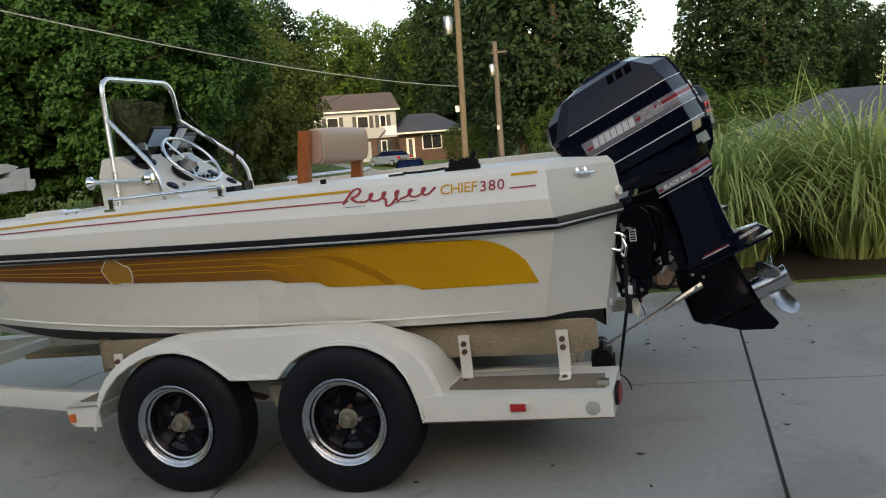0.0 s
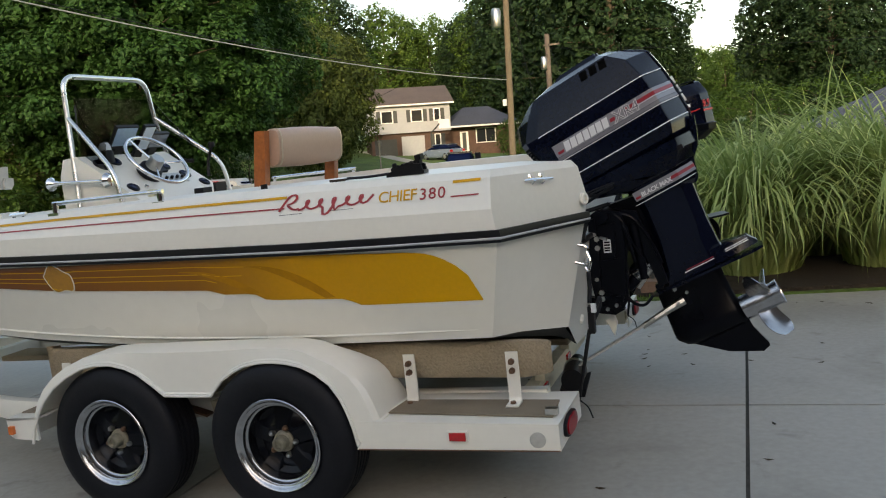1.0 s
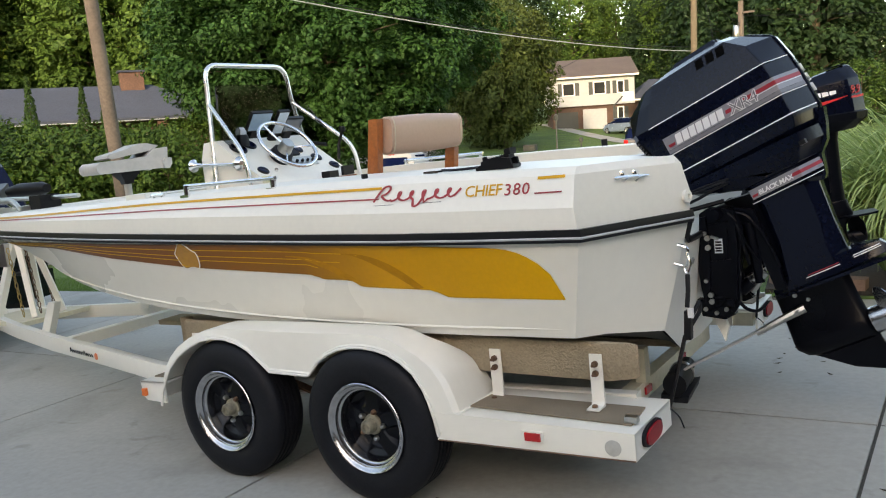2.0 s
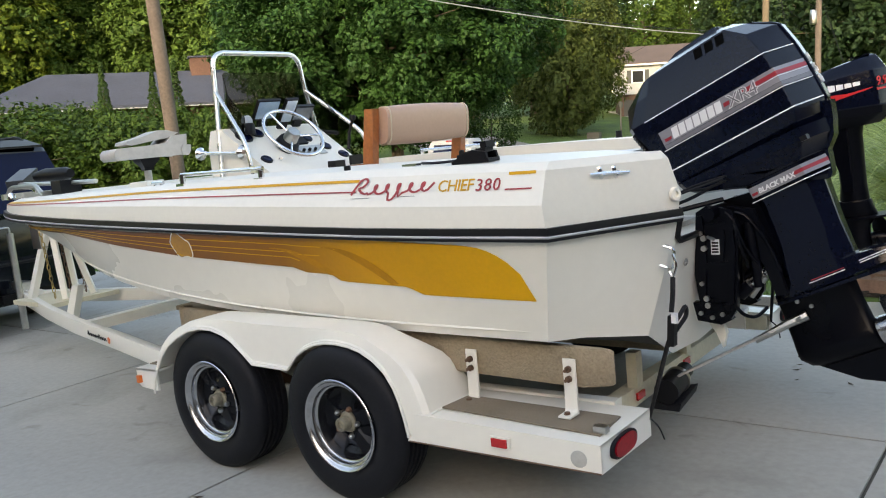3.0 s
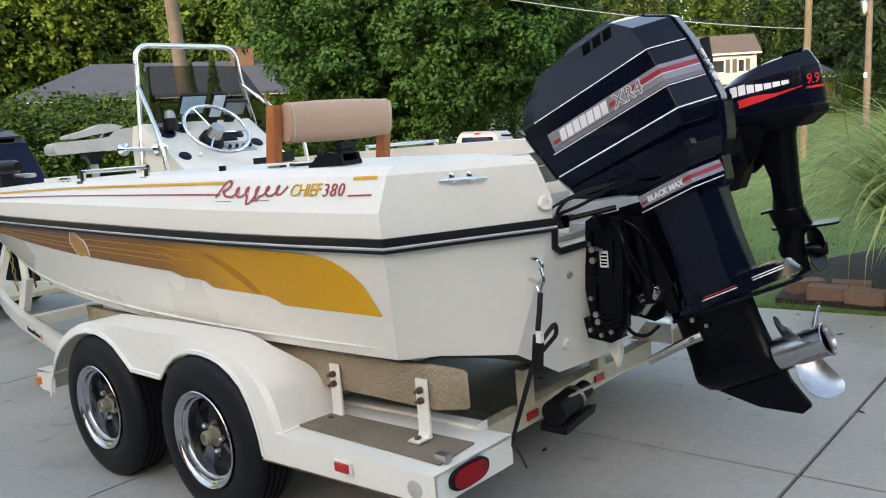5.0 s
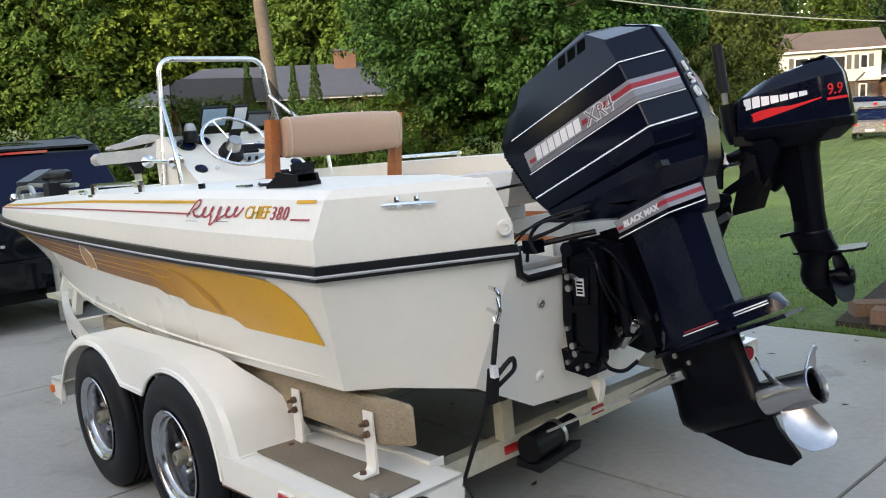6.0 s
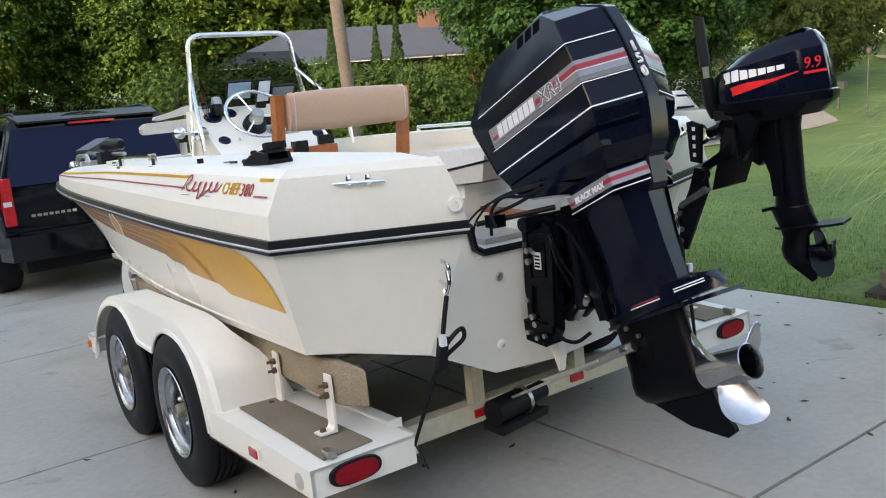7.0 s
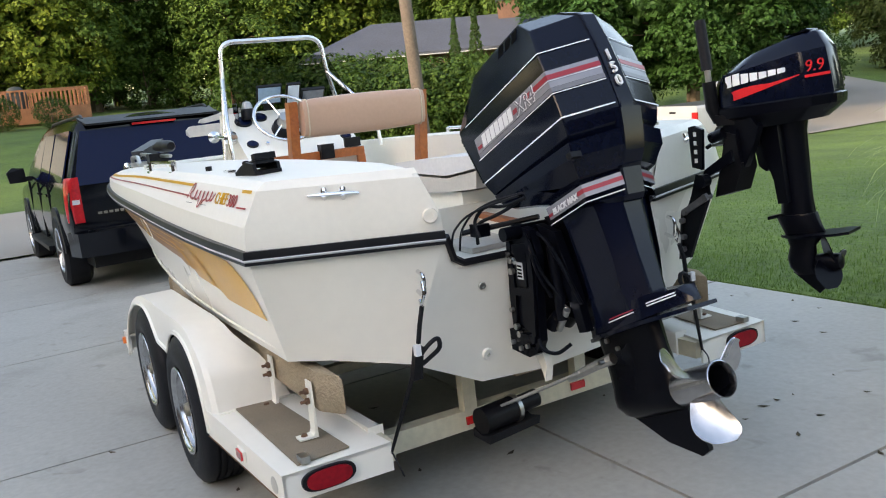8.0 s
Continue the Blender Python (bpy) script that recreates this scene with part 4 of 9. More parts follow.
# tongue, winch stand and coupling
part("tongue", abox(-5.02, -4.75, YC - 0.05, YC + 0.05, 0.34, 0.44), TRAILER_PAINT, trailer, "cream box tongue", bevel=0.006)
part("coupler", aslab([(-4.9, YC - 0.05, 0.44), (-4.9, YC + 0.05, 0.44), (-5.12, YC + 0.045, 0.44), (-5.17, YC, 0.44), (-5.12, YC - 0.045, 0.44)], (0, 0, 0.07)), STEEL, trailer, "", bevel=0.01)
post = part("winch_stand", aslab([(-4.45, YC - 0.2, 0.42), (-4.52, YC - 0.2, 0.42), (-4.30, YC - 0.05, 1.10), (-4.24, YC - 0.05, 1.10)], (0, 0.05, 0)), TRAILER_PAINT, trailer, "cream winch stand", bevel=0.006)
for a_, b_ in (((-4.48, YC + 0.2, 0.42), (-4.27, YC + 0.05, 1.10)), ((-4.05, YC - 0.12, 0.42), (-4.25, YC - 0.05, 1.05)), ((-4.05, YC + 0.12, 0.42), (-4.25, YC + 0.05, 1.05))):
    part("stand_leg", atube([a_, b_], 0.03, 4), TRAILER_PAINT, post)
part("stand_base", abox(-4.6, -3.95, YC - 0.28, YC + 0.28, 0.385, 0.42), AGED_CREAM, post, bevel=0.004)
part("winch_drum", atube([(-4.38, YC - 0.09, 0.92), (-4.38, YC + 0.09, 0.92)], 0.045, 14), STEEL, post)
part("winch_box", abox(-4.45, -4.32, YC - 0.12, YC - 0.06, 0.82, 1.0), STEEL, post, bevel=0.01)
part("bow_roller", atube([(-4.14, YC - 0.07, 1.08), (-4.14, YC + 0.07, 1.08)], 0.045, 14), BLACK_RUBBER, post)
for k, y in enumerate((YC - 0.16, YC + 0.1, YC - 0.02)):
    links = bmesh.new()
    for j in range(12):
        z = 0.95 - 0.045 * j
        x = -4.2 + 0.006 * j
        tube(links, [(x + 0.012 * math.cos(t) * (j % 2), y + 0.012 * math.cos(t) * (1 - j % 2), z + 0.026 * math.sin(t)) for t in (2 * math.pi * q / 8 for q in range(8))], 0.004, 5, closed=True)
    part("safety_chain", links, RUST if k else BRASS, post, "hanging rusty safety chain")
for mirror in (False, True):
    y = 2 * YC - 0.74 if mirror else 0.74
    g = part("bow_guide", aslab([(-3.36, y - 0.025, 0.38), (-3.46, y - 0.025, 0.38), (-3.30, y - 0.025, 0.62), (-3.22, y - 0.025, 0.62)], (0, 0.05, 0)), TRAILER_PAINT, trailer, "cream upright bow guide", bevel=0.004)
jack = part("tongue_jack", atube([(-4.86, YC - 0.1, 0.12), (-4.86, YC - 0.1, 0.95)], 0.028, 12), STEEL, trailer, "steel tongue jack")
part("jack_crank", atube(rounded([(-4.86, YC - 0.1, 0.95), (-4.86, YC - 0.1, 1.0), (-4.86, YC - 0.25, 1.0), (-4.86, YC - 0.25, 1.06)], 0.02), 0.009, 8), STEEL, jack)

# ---- the large outboard, tilted up: written in its own axes (a aft, y athwart, w up the shaft) ----
TILT_M = Matrix.Translation((1.25, YC, 0.95)) @ Matrix.Rotation(radians(-24), 4, "Y")
SLOT_BLACK = material("slot_black", (0.002, 0.002, 0.002), 0.9, vary=0.2, spec=0.05)
DECAL_GREY = material("grey_letter_decal", (0.16, 0.16, 0.18), 0.35, vary=0.06)
motor = thing("outboard_motor", (1.06, YC, 0.92), "large tilted black outboard motor with silver and red bands", "outboard motor")


def mo(a, y, w):
    return TILT_M @ Vector((a, y, w))


def cowl_ring(w, af, ar, hw, front=0.3, shoulder=0.05, rear_a=0.072, tip=0.03):
    """Half outline mirrored to a closed ring: narrow front, broad side, a crisp corner and a nearly flat back."""
    half = [(af, 0.0), (af, hw * front), (af + shoulder * 0.35, hw * 0.72), (af + shoulder, hw * 0.97), (af + shoulder + 0.06, hw * 0.985), (af + shoulder + 0.17, hw), (ar - rear_a - 0.14, hw), (ar - rear_a - 0.004, hw * 0.99), (ar - rear_a, hw * 0.975), (ar - 0.003, tip * 1.3), (ar, tip), (ar, 0.0)]
    pts = [(a, -y) for a, y in half] + [(a, y) for a, y in reversed(half[1:-1])]
    return [mo(a, y, w) for a, y in pts]


def crown(rows):
    return [[mo(a, -y, w) for a, y, w in pts] + [mo(a, y, w) for a, y, w in reversed(pts[1:-1])] for pts in rows]


def motor_cowl():
    bm = bmesh.new()
    rings = [cowl_ring(0.215, -0.135, 0.44, 0.165), cowl_ring(0.235, -0.155, 0.458, 0.186), cowl_ring(0.272, -0.17, 0.472, 0.195), cowl_ring(0.288, -0.175, 0.475, 0.197),
             cowl_ring(0.40, -0.2, 0.474, 0.198), cowl_ring(0.47, -0.224, 0.47, 0.197), cowl_ring(0.511, -0.23, 0.466, 0.195), cowl_ring(0.518, -0.232, 0.464, 0.193)]
    # the faceted crown: a chamfer up to a slotted band, then a nearly flat top
    ridge = [(-0.225, 0.0, 0.6), (-0.225, 0.05, 0.6), (-0.19, 0.118, 0.601), (-0.13, 0.152, 0.603), (-0.07, 0.166, 0.604), (0.04, 0.17, 0.605), (0.24, 0.17, 0.606), (0.364, 0.169, 0.606), (0.368, 0.167, 0.606), (0.444, 0.04, 0.606), (0.447, 0.03, 0.606), (0.447, 0.0, 0.606)]
    edge = [(-0.12, 0.0, 0.664), (-0.12, 0.045, 0.664), (-0.105, 0.09, 0.665), (-0.075, 0.125, 0.667), (-0.04, 0.141, 0.669), (0.04, 0.146, 0.669), (0.2, 0.148, 0.67), (0.295, 0.147, 0.67), (0.299, 0.145, 0.67), (0.352, 0.035, 0.668), (0.354, 0.026, 0.668), (0.354, 0.0, 0.668)]
    top = [(-0.03, 0.0, 0.69), (-0.03, 0.03, 0.69), (-0.02, 0.06, 0.69), (0.0, 0.08, 0.691), (0.03, 0.09, 0.692), (0.09, 0.093, 0.693), (0.19, 0.095, 0.694), (0.262, 0.095, 0.694), (0.266, 0.094, 0.694), (0.308, 0.03, 0.694), (0.31, 0.02, 0.694), (0.31, 0.0, 0.694)]
    return loft(bm, rings + crown((ridge, edge, top)))


def motor_low():
    """The lower cowl that tapers down to the chaps."""
    bm = bmesh.new()
    rings = []
    for w0, w1, af, ar, hw in ((0.085, 0.006, 0.10, 0.355, 0.125), (0.09, 0.02, 0.088, 0.368, 0.136), (0.104, 0.1, 0.07, 0.388, 0.145), (0.125, 0.108, 0.02, 0.41, 0.16), (0.16, 0.14, -0.09, 0.428, 0.176), (0.205, 0.16, -0.14, 0.447, 0.188), (0.23, 0.21, -0.15, 0.458, 0.19)):
        ring = [TILT_M.inverted() @ p for p in cowl_ring(0.0, af, ar, hw)]
        rings.append([mo(q.x, q.y, w0 + (w1 - w0) * max(0, min(1, (q.x - af) / (ar - af)))) for q in ring])
    return loft(bm, rings)


cowl = part("cowl", motor_cowl(), MOTOR_BLACK, motor, "glossy blue-black faceted cowl", sharp=9)
low_cowl = part("lower_cowl", motor_low(), MOTOR_BLACK, motor, "", sharp=14)


def surface_band(w0, w1, a_from, hw_at, material_, name, parent, af, ar, out=0.0022, label="", rear_a=0.072):
    """A decal that hugs the cowl's side and back from a_from to the spine."""
    for sgn in (-1, 1):
        corner = ar - rear_a
        spots = [a_from + (corner - 0.004 - a_from) * k / 8 for k in range(9)] + [corner, ar - 0.003]
        rows = []
        for k, a in enumerate(spots):
            row = []
            for w in (w0, w1):
                hw = hw_at(w)
                y = (hw, hw * 0.985 + out * 0.4, 0.039)[max(0, k - 8)]
                row.append(mo(a + (out if k > 8 else 0), sgn * (y + (out if k < 10 else 0)), w))
            rows.append(row)
        part(name, loft(bmesh.new(), rows, closed=False, caps=False), material_, parent, label)


hw_cowl = lerp_table([(0.215, 0.165), (0.272, 0.195), (0.288, 0.197), (0.40, 0.198), (0.47, 0.197), (0.511, 0.195)])
surface_band(0.388, 0.444, -0.085, hw_cowl, SILVER_DECAL, "silver_band", cowl, 0, 0.474, label="silver band")
surface_band(0.414, 0.430, 0.27, hw_cowl, RED_DECAL, "red_band", cowl, 0, 0.474, 0.0034)
surface_band(0.372, 0.387, -0.085, hw_cowl, DECAL_GREY, "grey_band", cowl, 0, 0.4755)
surface_band(0.409, 0.4118, 0.27, hw_cowl, WHITE_DECAL, "white_line", cowl, 0, 0.474, 0.0034)
surface_band(0.366, 0.3695, -0.095, hw_cowl, WHITE_DECAL, "white_line", cowl, 0, 0.4755)
surface_band(0.284, 0.289, -0.113, hw_cowl, WHITE_DECAL, "white_line", cowl, 0, 0.4755)
surface_band(0.507, 0.511, -0.117, hw_cowl, WHITE_DECAL, "white_line", cowl, 0, 0.4675)
hw_low = lerp_table([(0.02, 0.138), (0.05, 0.141), (0.1, 0.146), (0.14, 0.165)])
surface_band(0.052, 0.093, 0.11, hw_low, SILVER_DECAL, "silver_band", low_cowl, 0, 0.386, 0.004)
surface_band(0.066, 0.08, 0.285, hw_low, RED_DECAL, "red_band", low_cowl, 0, 0.386, 0.0055)
surface_band(0.036, 0.0395, 0.10, hw_low, WHITE_DECAL, "white_line", low_cowl, 0, 0.378, 0.004)


def motor_words(text, a, w, size, hw, material_, parent, depth=0.0012, out=0.004, name="lettering", spacing=1.0, shear=0.15, swell=0.0):
    o = mo(a, -(hw + out), w)
    return words(text, size, basis(o, mo(a + 1, 0, w) - mo(a, 0, w), mo(a, 0, w + 1) - mo(a, 0, w)), material_, name, parent, depth, shear, spacing, "", swell)


def maker_mark(n, a, w, dx, h, thick, hw, material_, parent, out=0.004):
    """A maker's name drawn as a row of plain slanted blocks."""
    for k in range(n):
        a0 = a + dx * k
        pts = [(a0, w), (a0 + dx * 0.84, w), (a0 + dx * 0.84 + h * 0.2, w + h), (a0 + h * 0.2, w + h)]
        part("maker_block", aslab([mo(p, -(hw + out), q) for p, q in pts], mo(0, -thick, 0) - mo(0, 0, 0)), material_, parent, "white slanted block")


maker_mark(7, -0.038, 0.394, 0.0315, 0.042, 0.001, 0.198, WHITE_DECAL, cowl)
part("red_dash", aslab([mo(-0.072, -0.2025, 0.398), mo(-0.045, -0.2025, 0.398), mo(-0.04, -0.2025, 0.41), mo(-0.072, -0.2025, 0.41)], mo(0, -0.001, 0) - mo(0, 0, 0)), RED_DECAL, cowl)
part("red_dash", aslab([mo(0.188, -0.2025, 0.405), mo(0.212, -0.2025, 0.405), mo(0.216, -0.2025, 0.42), mo(0.192, -0.2025, 0.42)], mo(0, -0.001, 0) - mo(0, 0, 0)), RED_DECAL, cowl)
motor_words("XR4", 0.205, 0.392, 0.066, 0.198, WHITE_DECAL, cowl, 0.0008, 0.0045, swell=0.0022)
motor_words("XR4", 0.205, 0.392, 0.066, 0.198, DECAL_GREY, cowl, 0.0008, 0.0065, swell=-0.0006)
motor_words("BLACK MAX", 0.142, 0.0605, 0.0265, 0.143, WHITE_DECAL, low_cowl, 0.001, 0.007, spacing=0.98, swell=0.0009)
part("red_dash", aslab([mo(0.115, -0.149, 0.06), mo(0.136, -0.149, 0.06), mo(0.139, -0.149, 0.07), mo(0.115, -0.149, 0.07)], mo(0, -0.001, 0) - mo(0, 0, 0)), RED_DECAL, low_cowl)
# spine with the horsepower figures
def spine():
    bm = bmesh.new()
    rings = []
    for w, a in ((0.262, 0.466), (0.285, 0.474), (0.40, 0.474), (0.47, 0.470), (0.511, 0.466), (0.60, 0.449), (0.615, 0.437), (0.664, 0.362), (0.67, 0.34)):
        hw = 0.031
        rings.append([mo(a - 0.03, -hw, w), mo(a + 0.006, -hw * 0.96, w), mo(a + 0.009, -hw * 0.8, w), mo(a + 0.009, hw * 0.8, w), mo(a + 0.006, hw * 0.96, w), mo(a - 0.03, hw, w)])
    return loft(bm, rings)


sp = part("spine", spine(), MOTOR_BLACK, cowl, "glossy rear spine panel", sharp=20)
for k, ch in enumerate("150"):
    words(ch, 0.052, basis(mo(0.4895 - 0.003 * max(0, 1 - k), -0.019, 0.424 - 0.045 * k), mo(0, 1, 0) - mo(0, 0, 0), mo(-0.06, 0, 1) - mo(0, 0, 0)), WHITE_DECAL, "lettering", sp, 0.004)
def low_spine():
    bm = bmesh.new()
    rings = []
    for w, a, hw in ((0.004, 0.352, 0.04), (0.02, 0.366, 0.042), (0.1, 0.388, 0.044), (0.14, 0.43, 0.046), (0.2, 0.456, 0.047), (0.262, 0.476, 0.048)):
        rings.append([mo(a - 0.04, -hw, w), mo(a + 0.012, -hw * 0.82, w), mo(a + 0.012, hw * 0.82, w), mo(a - 0.04, hw, w)])
    return loft(bm, rings)


part("lower_spine", low_spine(), MOTOR_BLACK, low_cowl, sharp=20)
part("cowl_latch", abox(-0.012, 0.012, -0.02, 0.02, -0.006, 0.012, m=TILT_M @ Matrix.Translation((0.385, -0.187, 0.166))), BLACK_PLASTIC, low_cowl, "black cowl latch", bevel=0.004)
# air intake: a low hood on the crown, three slots a side and an opening that faces astern
hood = part("air_intake", loft(bmesh.new(), crown(([(0.0, 0.0, 0.685), (0.0, 0.05, 0.685), (0.02, 0.088, 0.685), (0.262, 0.098, 0.688), (0.268, 0.09, 0.688), (0.268, 0.0, 0.688)], [(0.06, 0.0, 0.712), (0.06, 0.04, 0.712), (0.075, 0.068, 0.712), (0.25, 0.078, 0.714), (0.255, 0.07, 0.714), (0.255, 0.0, 0.714)]))), MOTOR_BLACK, cowl, "raised air intake hood", sharp=20)
# no hole here: a dark slab stands in for the shaded mouth
part("intake_mouth", aslab([mo(0.262, -0.078, 0.696), mo(0.262, 0.078, 0.696), mo(0.258, 0.066, 0.711), mo(0.258, -0.066, 0.711)], mo(0.006, 0, 0.001) - mo(0, 0, 0)), BLACK_PLASTIC, hood, "dark slab for the shade in the intake mouth", smooth=False)


def band_y(w):
    return 0.170 - 0.0225 * (w - 0.605) / 0.065


for s in (-1, 1):
    for k in range(3):
        a = 0.158 + 0.046 * k
        rim = [mo(a + 0.002, s * (band_y(0.624) + 0.0012), 0.624), mo(a + 0.036, s * (band_y(0.624) + 0.0012), 0.624), mo(a + 0.042, s * (band_y(0.663) + 0.0012), 0.663), mo(a + 0.008, s * (band_y(0.663) + 0.0012), 0.663)]
        part("slot", aslab(rim, mo(0, -s * 0.012, -0.004) - mo(0, 0, 0)), SLOT_BLACK, cowl, "black air slot", smooth=False)
# louvred strips down the cowl's front corners
def cheek(w, t, s, out):
    af = -0.175 - 0.055 * (w - 0.288) / 0.22
    return mo(af + 0.0175 + 0.0325 * t - out * 0.83, s * (0.142 + 0.049 * t + out * 0.55), w)


for s in (-1, 1):
    panel = part("side_vent", loft(bmesh.new(), [[cheek(w, t, s, o) for t, o in ((0.08, 0.0), (0.08, 0.005), (0.95, 0.005), (0.95, 0.0))] for w in (0.292, 0.36, 0.43, 0.49)]), SLOT_BLACK, cowl, "black louvred vent", smooth=False)
    for k in range(13):
        w = 0.296 + 0.0148 * k
        part("louvre", loft(bmesh.new(), [[cheek(w, t, s, 0.004), cheek(w + 0.006, t, s, 0.004), cheek(w + 0.007, t, s, 0.009), cheek(w + 0.001, t, s, 0.009)] for t in (0.14, 0.9)]), MOTOR_DULL, panel, smooth=False)


def leg_ring(w0, af, ar, hw, drop=0.0):
    n = 18
    out = []
    for k in range(n):
        t = 2 * math.pi * k / n
        ca, sa = math.cos(t), math.sin(t)
        a = (af + ar) / 2 + (ar - af) / 2 * ca
        out.append(mo(a, hw * math.copysign(abs(sa) ** 0.7, sa), w0 - drop * ca))
    return out


# midsection, anti-ventilation plate, gearcase, skeg
part("midsection", loft(bmesh.new(), [cowl_ring(0.06, 0.09, 0.365, 0.12, 0.5, 0.04, 0.06, 0.035), cowl_ring(0.0, 0.09, 0.345, 0.112, 0.5, 0.04, 0.06, 0.035), cowl_ring(-0.15, 0.07, 0.325, 0.098, 0.5, 0.04, 0.06, 0.03), cowl_ring(-0.30, 0.03, 0.315, 0.084, 0.5, 0.04, 0.06, 0.025), cowl_ring(-0.345, 0.0, 0.315, 0.08, 0.5, 0.04, 0.06, 0.025)]), MOTOR_BLACK, motor, "glossy black driveshaft housing", sharp=14)
fair = [(0.01, 0.06), (0.12, 0.075), (0.34, 0.06), (0.45, 0.02), (0.455, 0.0)]
def fairing():
    bm = bmesh.new()
    rings = []
    for a, hw, wt in ((-0.02, 0.05, -0.325), (0.1, 0.078, -0.30), (0.25, 0.085, -0.287), (0.33, 0.074, -0.287), (0.43, 0.042, -0.303), (0.458, 0.016, -0.343)):
        rings.append([mo(a, -hw, -0.352), mo(a, -hw * 0.9, wt), mo(a, 0, wt + 0.006), mo(a, hw * 0.9, wt), mo(a, hw, -0.352)])
    return loft(bm, rings)


fair_ob = part("exhaust_fairing", fairing(), MOTOR_BLACK, motor, sharp=30)
for s in (-1, 1):
    for a0, a1, dw, mat in ((0.13, 0.27, 0.0, RED_DECAL), (0.13, 0.27, -0.008, WHITE_DECAL), (0.325, 0.428, 0.003, WHITE_DECAL), (0.325, 0.428, -0.005, WHITE_DECAL)):
        rows = []
        for i in range(7):
            a = a0 + (a1 - a0) * i / 6
            hw = lerp_table([(-0.02, 0.05), (0.1, 0.078), (0.25, 0.085), (0.33, 0.074), (0.43, 0.042), (0.458, 0.016)])(a) * 0.95 + 0.0045
            rows.append([mo(a, s * hw, -0.318 + dw), mo(a, s * hw, -0.314 + dw)])
        part("stripe", loft(bmesh.new(), rows, closed=False, caps=False), mat, fair_ob)
plate = [(-0.05, 0.0), (-0.02, 0.06), (0.1, 0.105), (0.3, 0.115), (0.42, 0.1), (0.468, 0.06)]
outline = [mo(a, -y, -0.352 - 0.05 * max(0, a - 0.2)) for a, y in plate] + [mo(a, y, -0.352 - 0.05 * max(0, a - 0.2)) for a, y in reversed(plate[1:])]
part("antiventilation_plate", aslab(outline, mo(0, 0, -0.012) - mo(0, 0, 0)), MOTOR_BLACK, motor, "", bevel=0.003)
gear = bmesh.new()
loft(gear, [leg_ring(-0.345, -0.035, 0.27, 0.046), leg_ring(-0.45, -0.045, 0.262, 0.036), leg_ring(-0.53, -0.055, 0.262, 0.04), leg_ring(-0.565, -0.06, 0.266, 0.052), leg_ring(-0.595, -0.06, 0.268, 0.055), leg_ring(-0.63, -0.03, 0.266, 0.04), leg_ring(-0.65, 0.02, 0.262, 0.014)])
part("gearcase", gear, MOTOR_DULL, motor, "matt black gearcase", sharp=50)
skeg = [(-0.062, -0.58), (0.262, -0.60), (0.262, -0.68), (0.287, -0.772), (0.284, -0.785), (0.25, -0.797), (0.12, -0.737), (-0.05, -0.60)]
part("skeg", aslab([mo(a, -0.009, w) for a, w in skeg], mo(0, 0.018, 0) - mo(0, 0, 0)), MOTOR_DULL, motor, "", bevel=0.004)
for a_, w_, r_ in ((0.05, -0.375, 0.009), (0.09, -0.41, 0.008)):
    part("bolt", atube([mo(a_, -0.045, w_), mo(a_, -0.055, w_)], r_, 8), STEEL, motor)
# propeller
PROP = TILT_M @ Matrix.Translation((0.262, 0, -0.59)) @ Matrix.Rotation(radians(90), 4, "Y")
prop = part("propeller", alathe([(0.054, 0.0), (0.056, 0.02), (0.054, 0.09), (0.052, 0.15), (0.056, 0.172), (0.053, 0.174), (0.047, 0.155), (0.045, 0.05), (0.016, 0.045), (0.014, 0.10), (0.0, 0.102)], PROP, 32), PROP_STEEL, motor, "polished stainless propeller hub")
part("hub_bore", alathe([(0.0445, 0.052), (0.0462, 0.152)], PROP, 24, False), MOTOR_DULL, prop, "dark exhaust bore")
for k in range(3):
    bm = bmesh.new()
    rows = []
    for i in range(11):
        f = i / 10
        r = 0.047 + 0.132 * f
        ha = (0.40 + 0.02 * f) * math.sqrt(max(0.0, 1 - max(0, (f - 0.45) / 0.58) ** 2.6))
        row = []
        for j in range(9):
            u = j / 4 - 1
            t = u * ha + 0.1 * f
            cup = 0.012 * max(0, u) ** 4 * f
            row.append(PROP @ Matrix.Rotation(radians(120 * k - 14), 4, "Z") @ Vector((r * math.cos(t), r * math.sin(t), 0.085 + u * ha * 0.095 + 0.028 * f * f + cup)))
        rows.append(row)
    loft(bm, rows, closed=False, caps=False)
    bmesh.ops.solidify(bm, geom=bm.faces[:], thickness=0.004)
    part("blade", bm, PROP_STEEL, prop, "polished cupped blade", sharp=60)
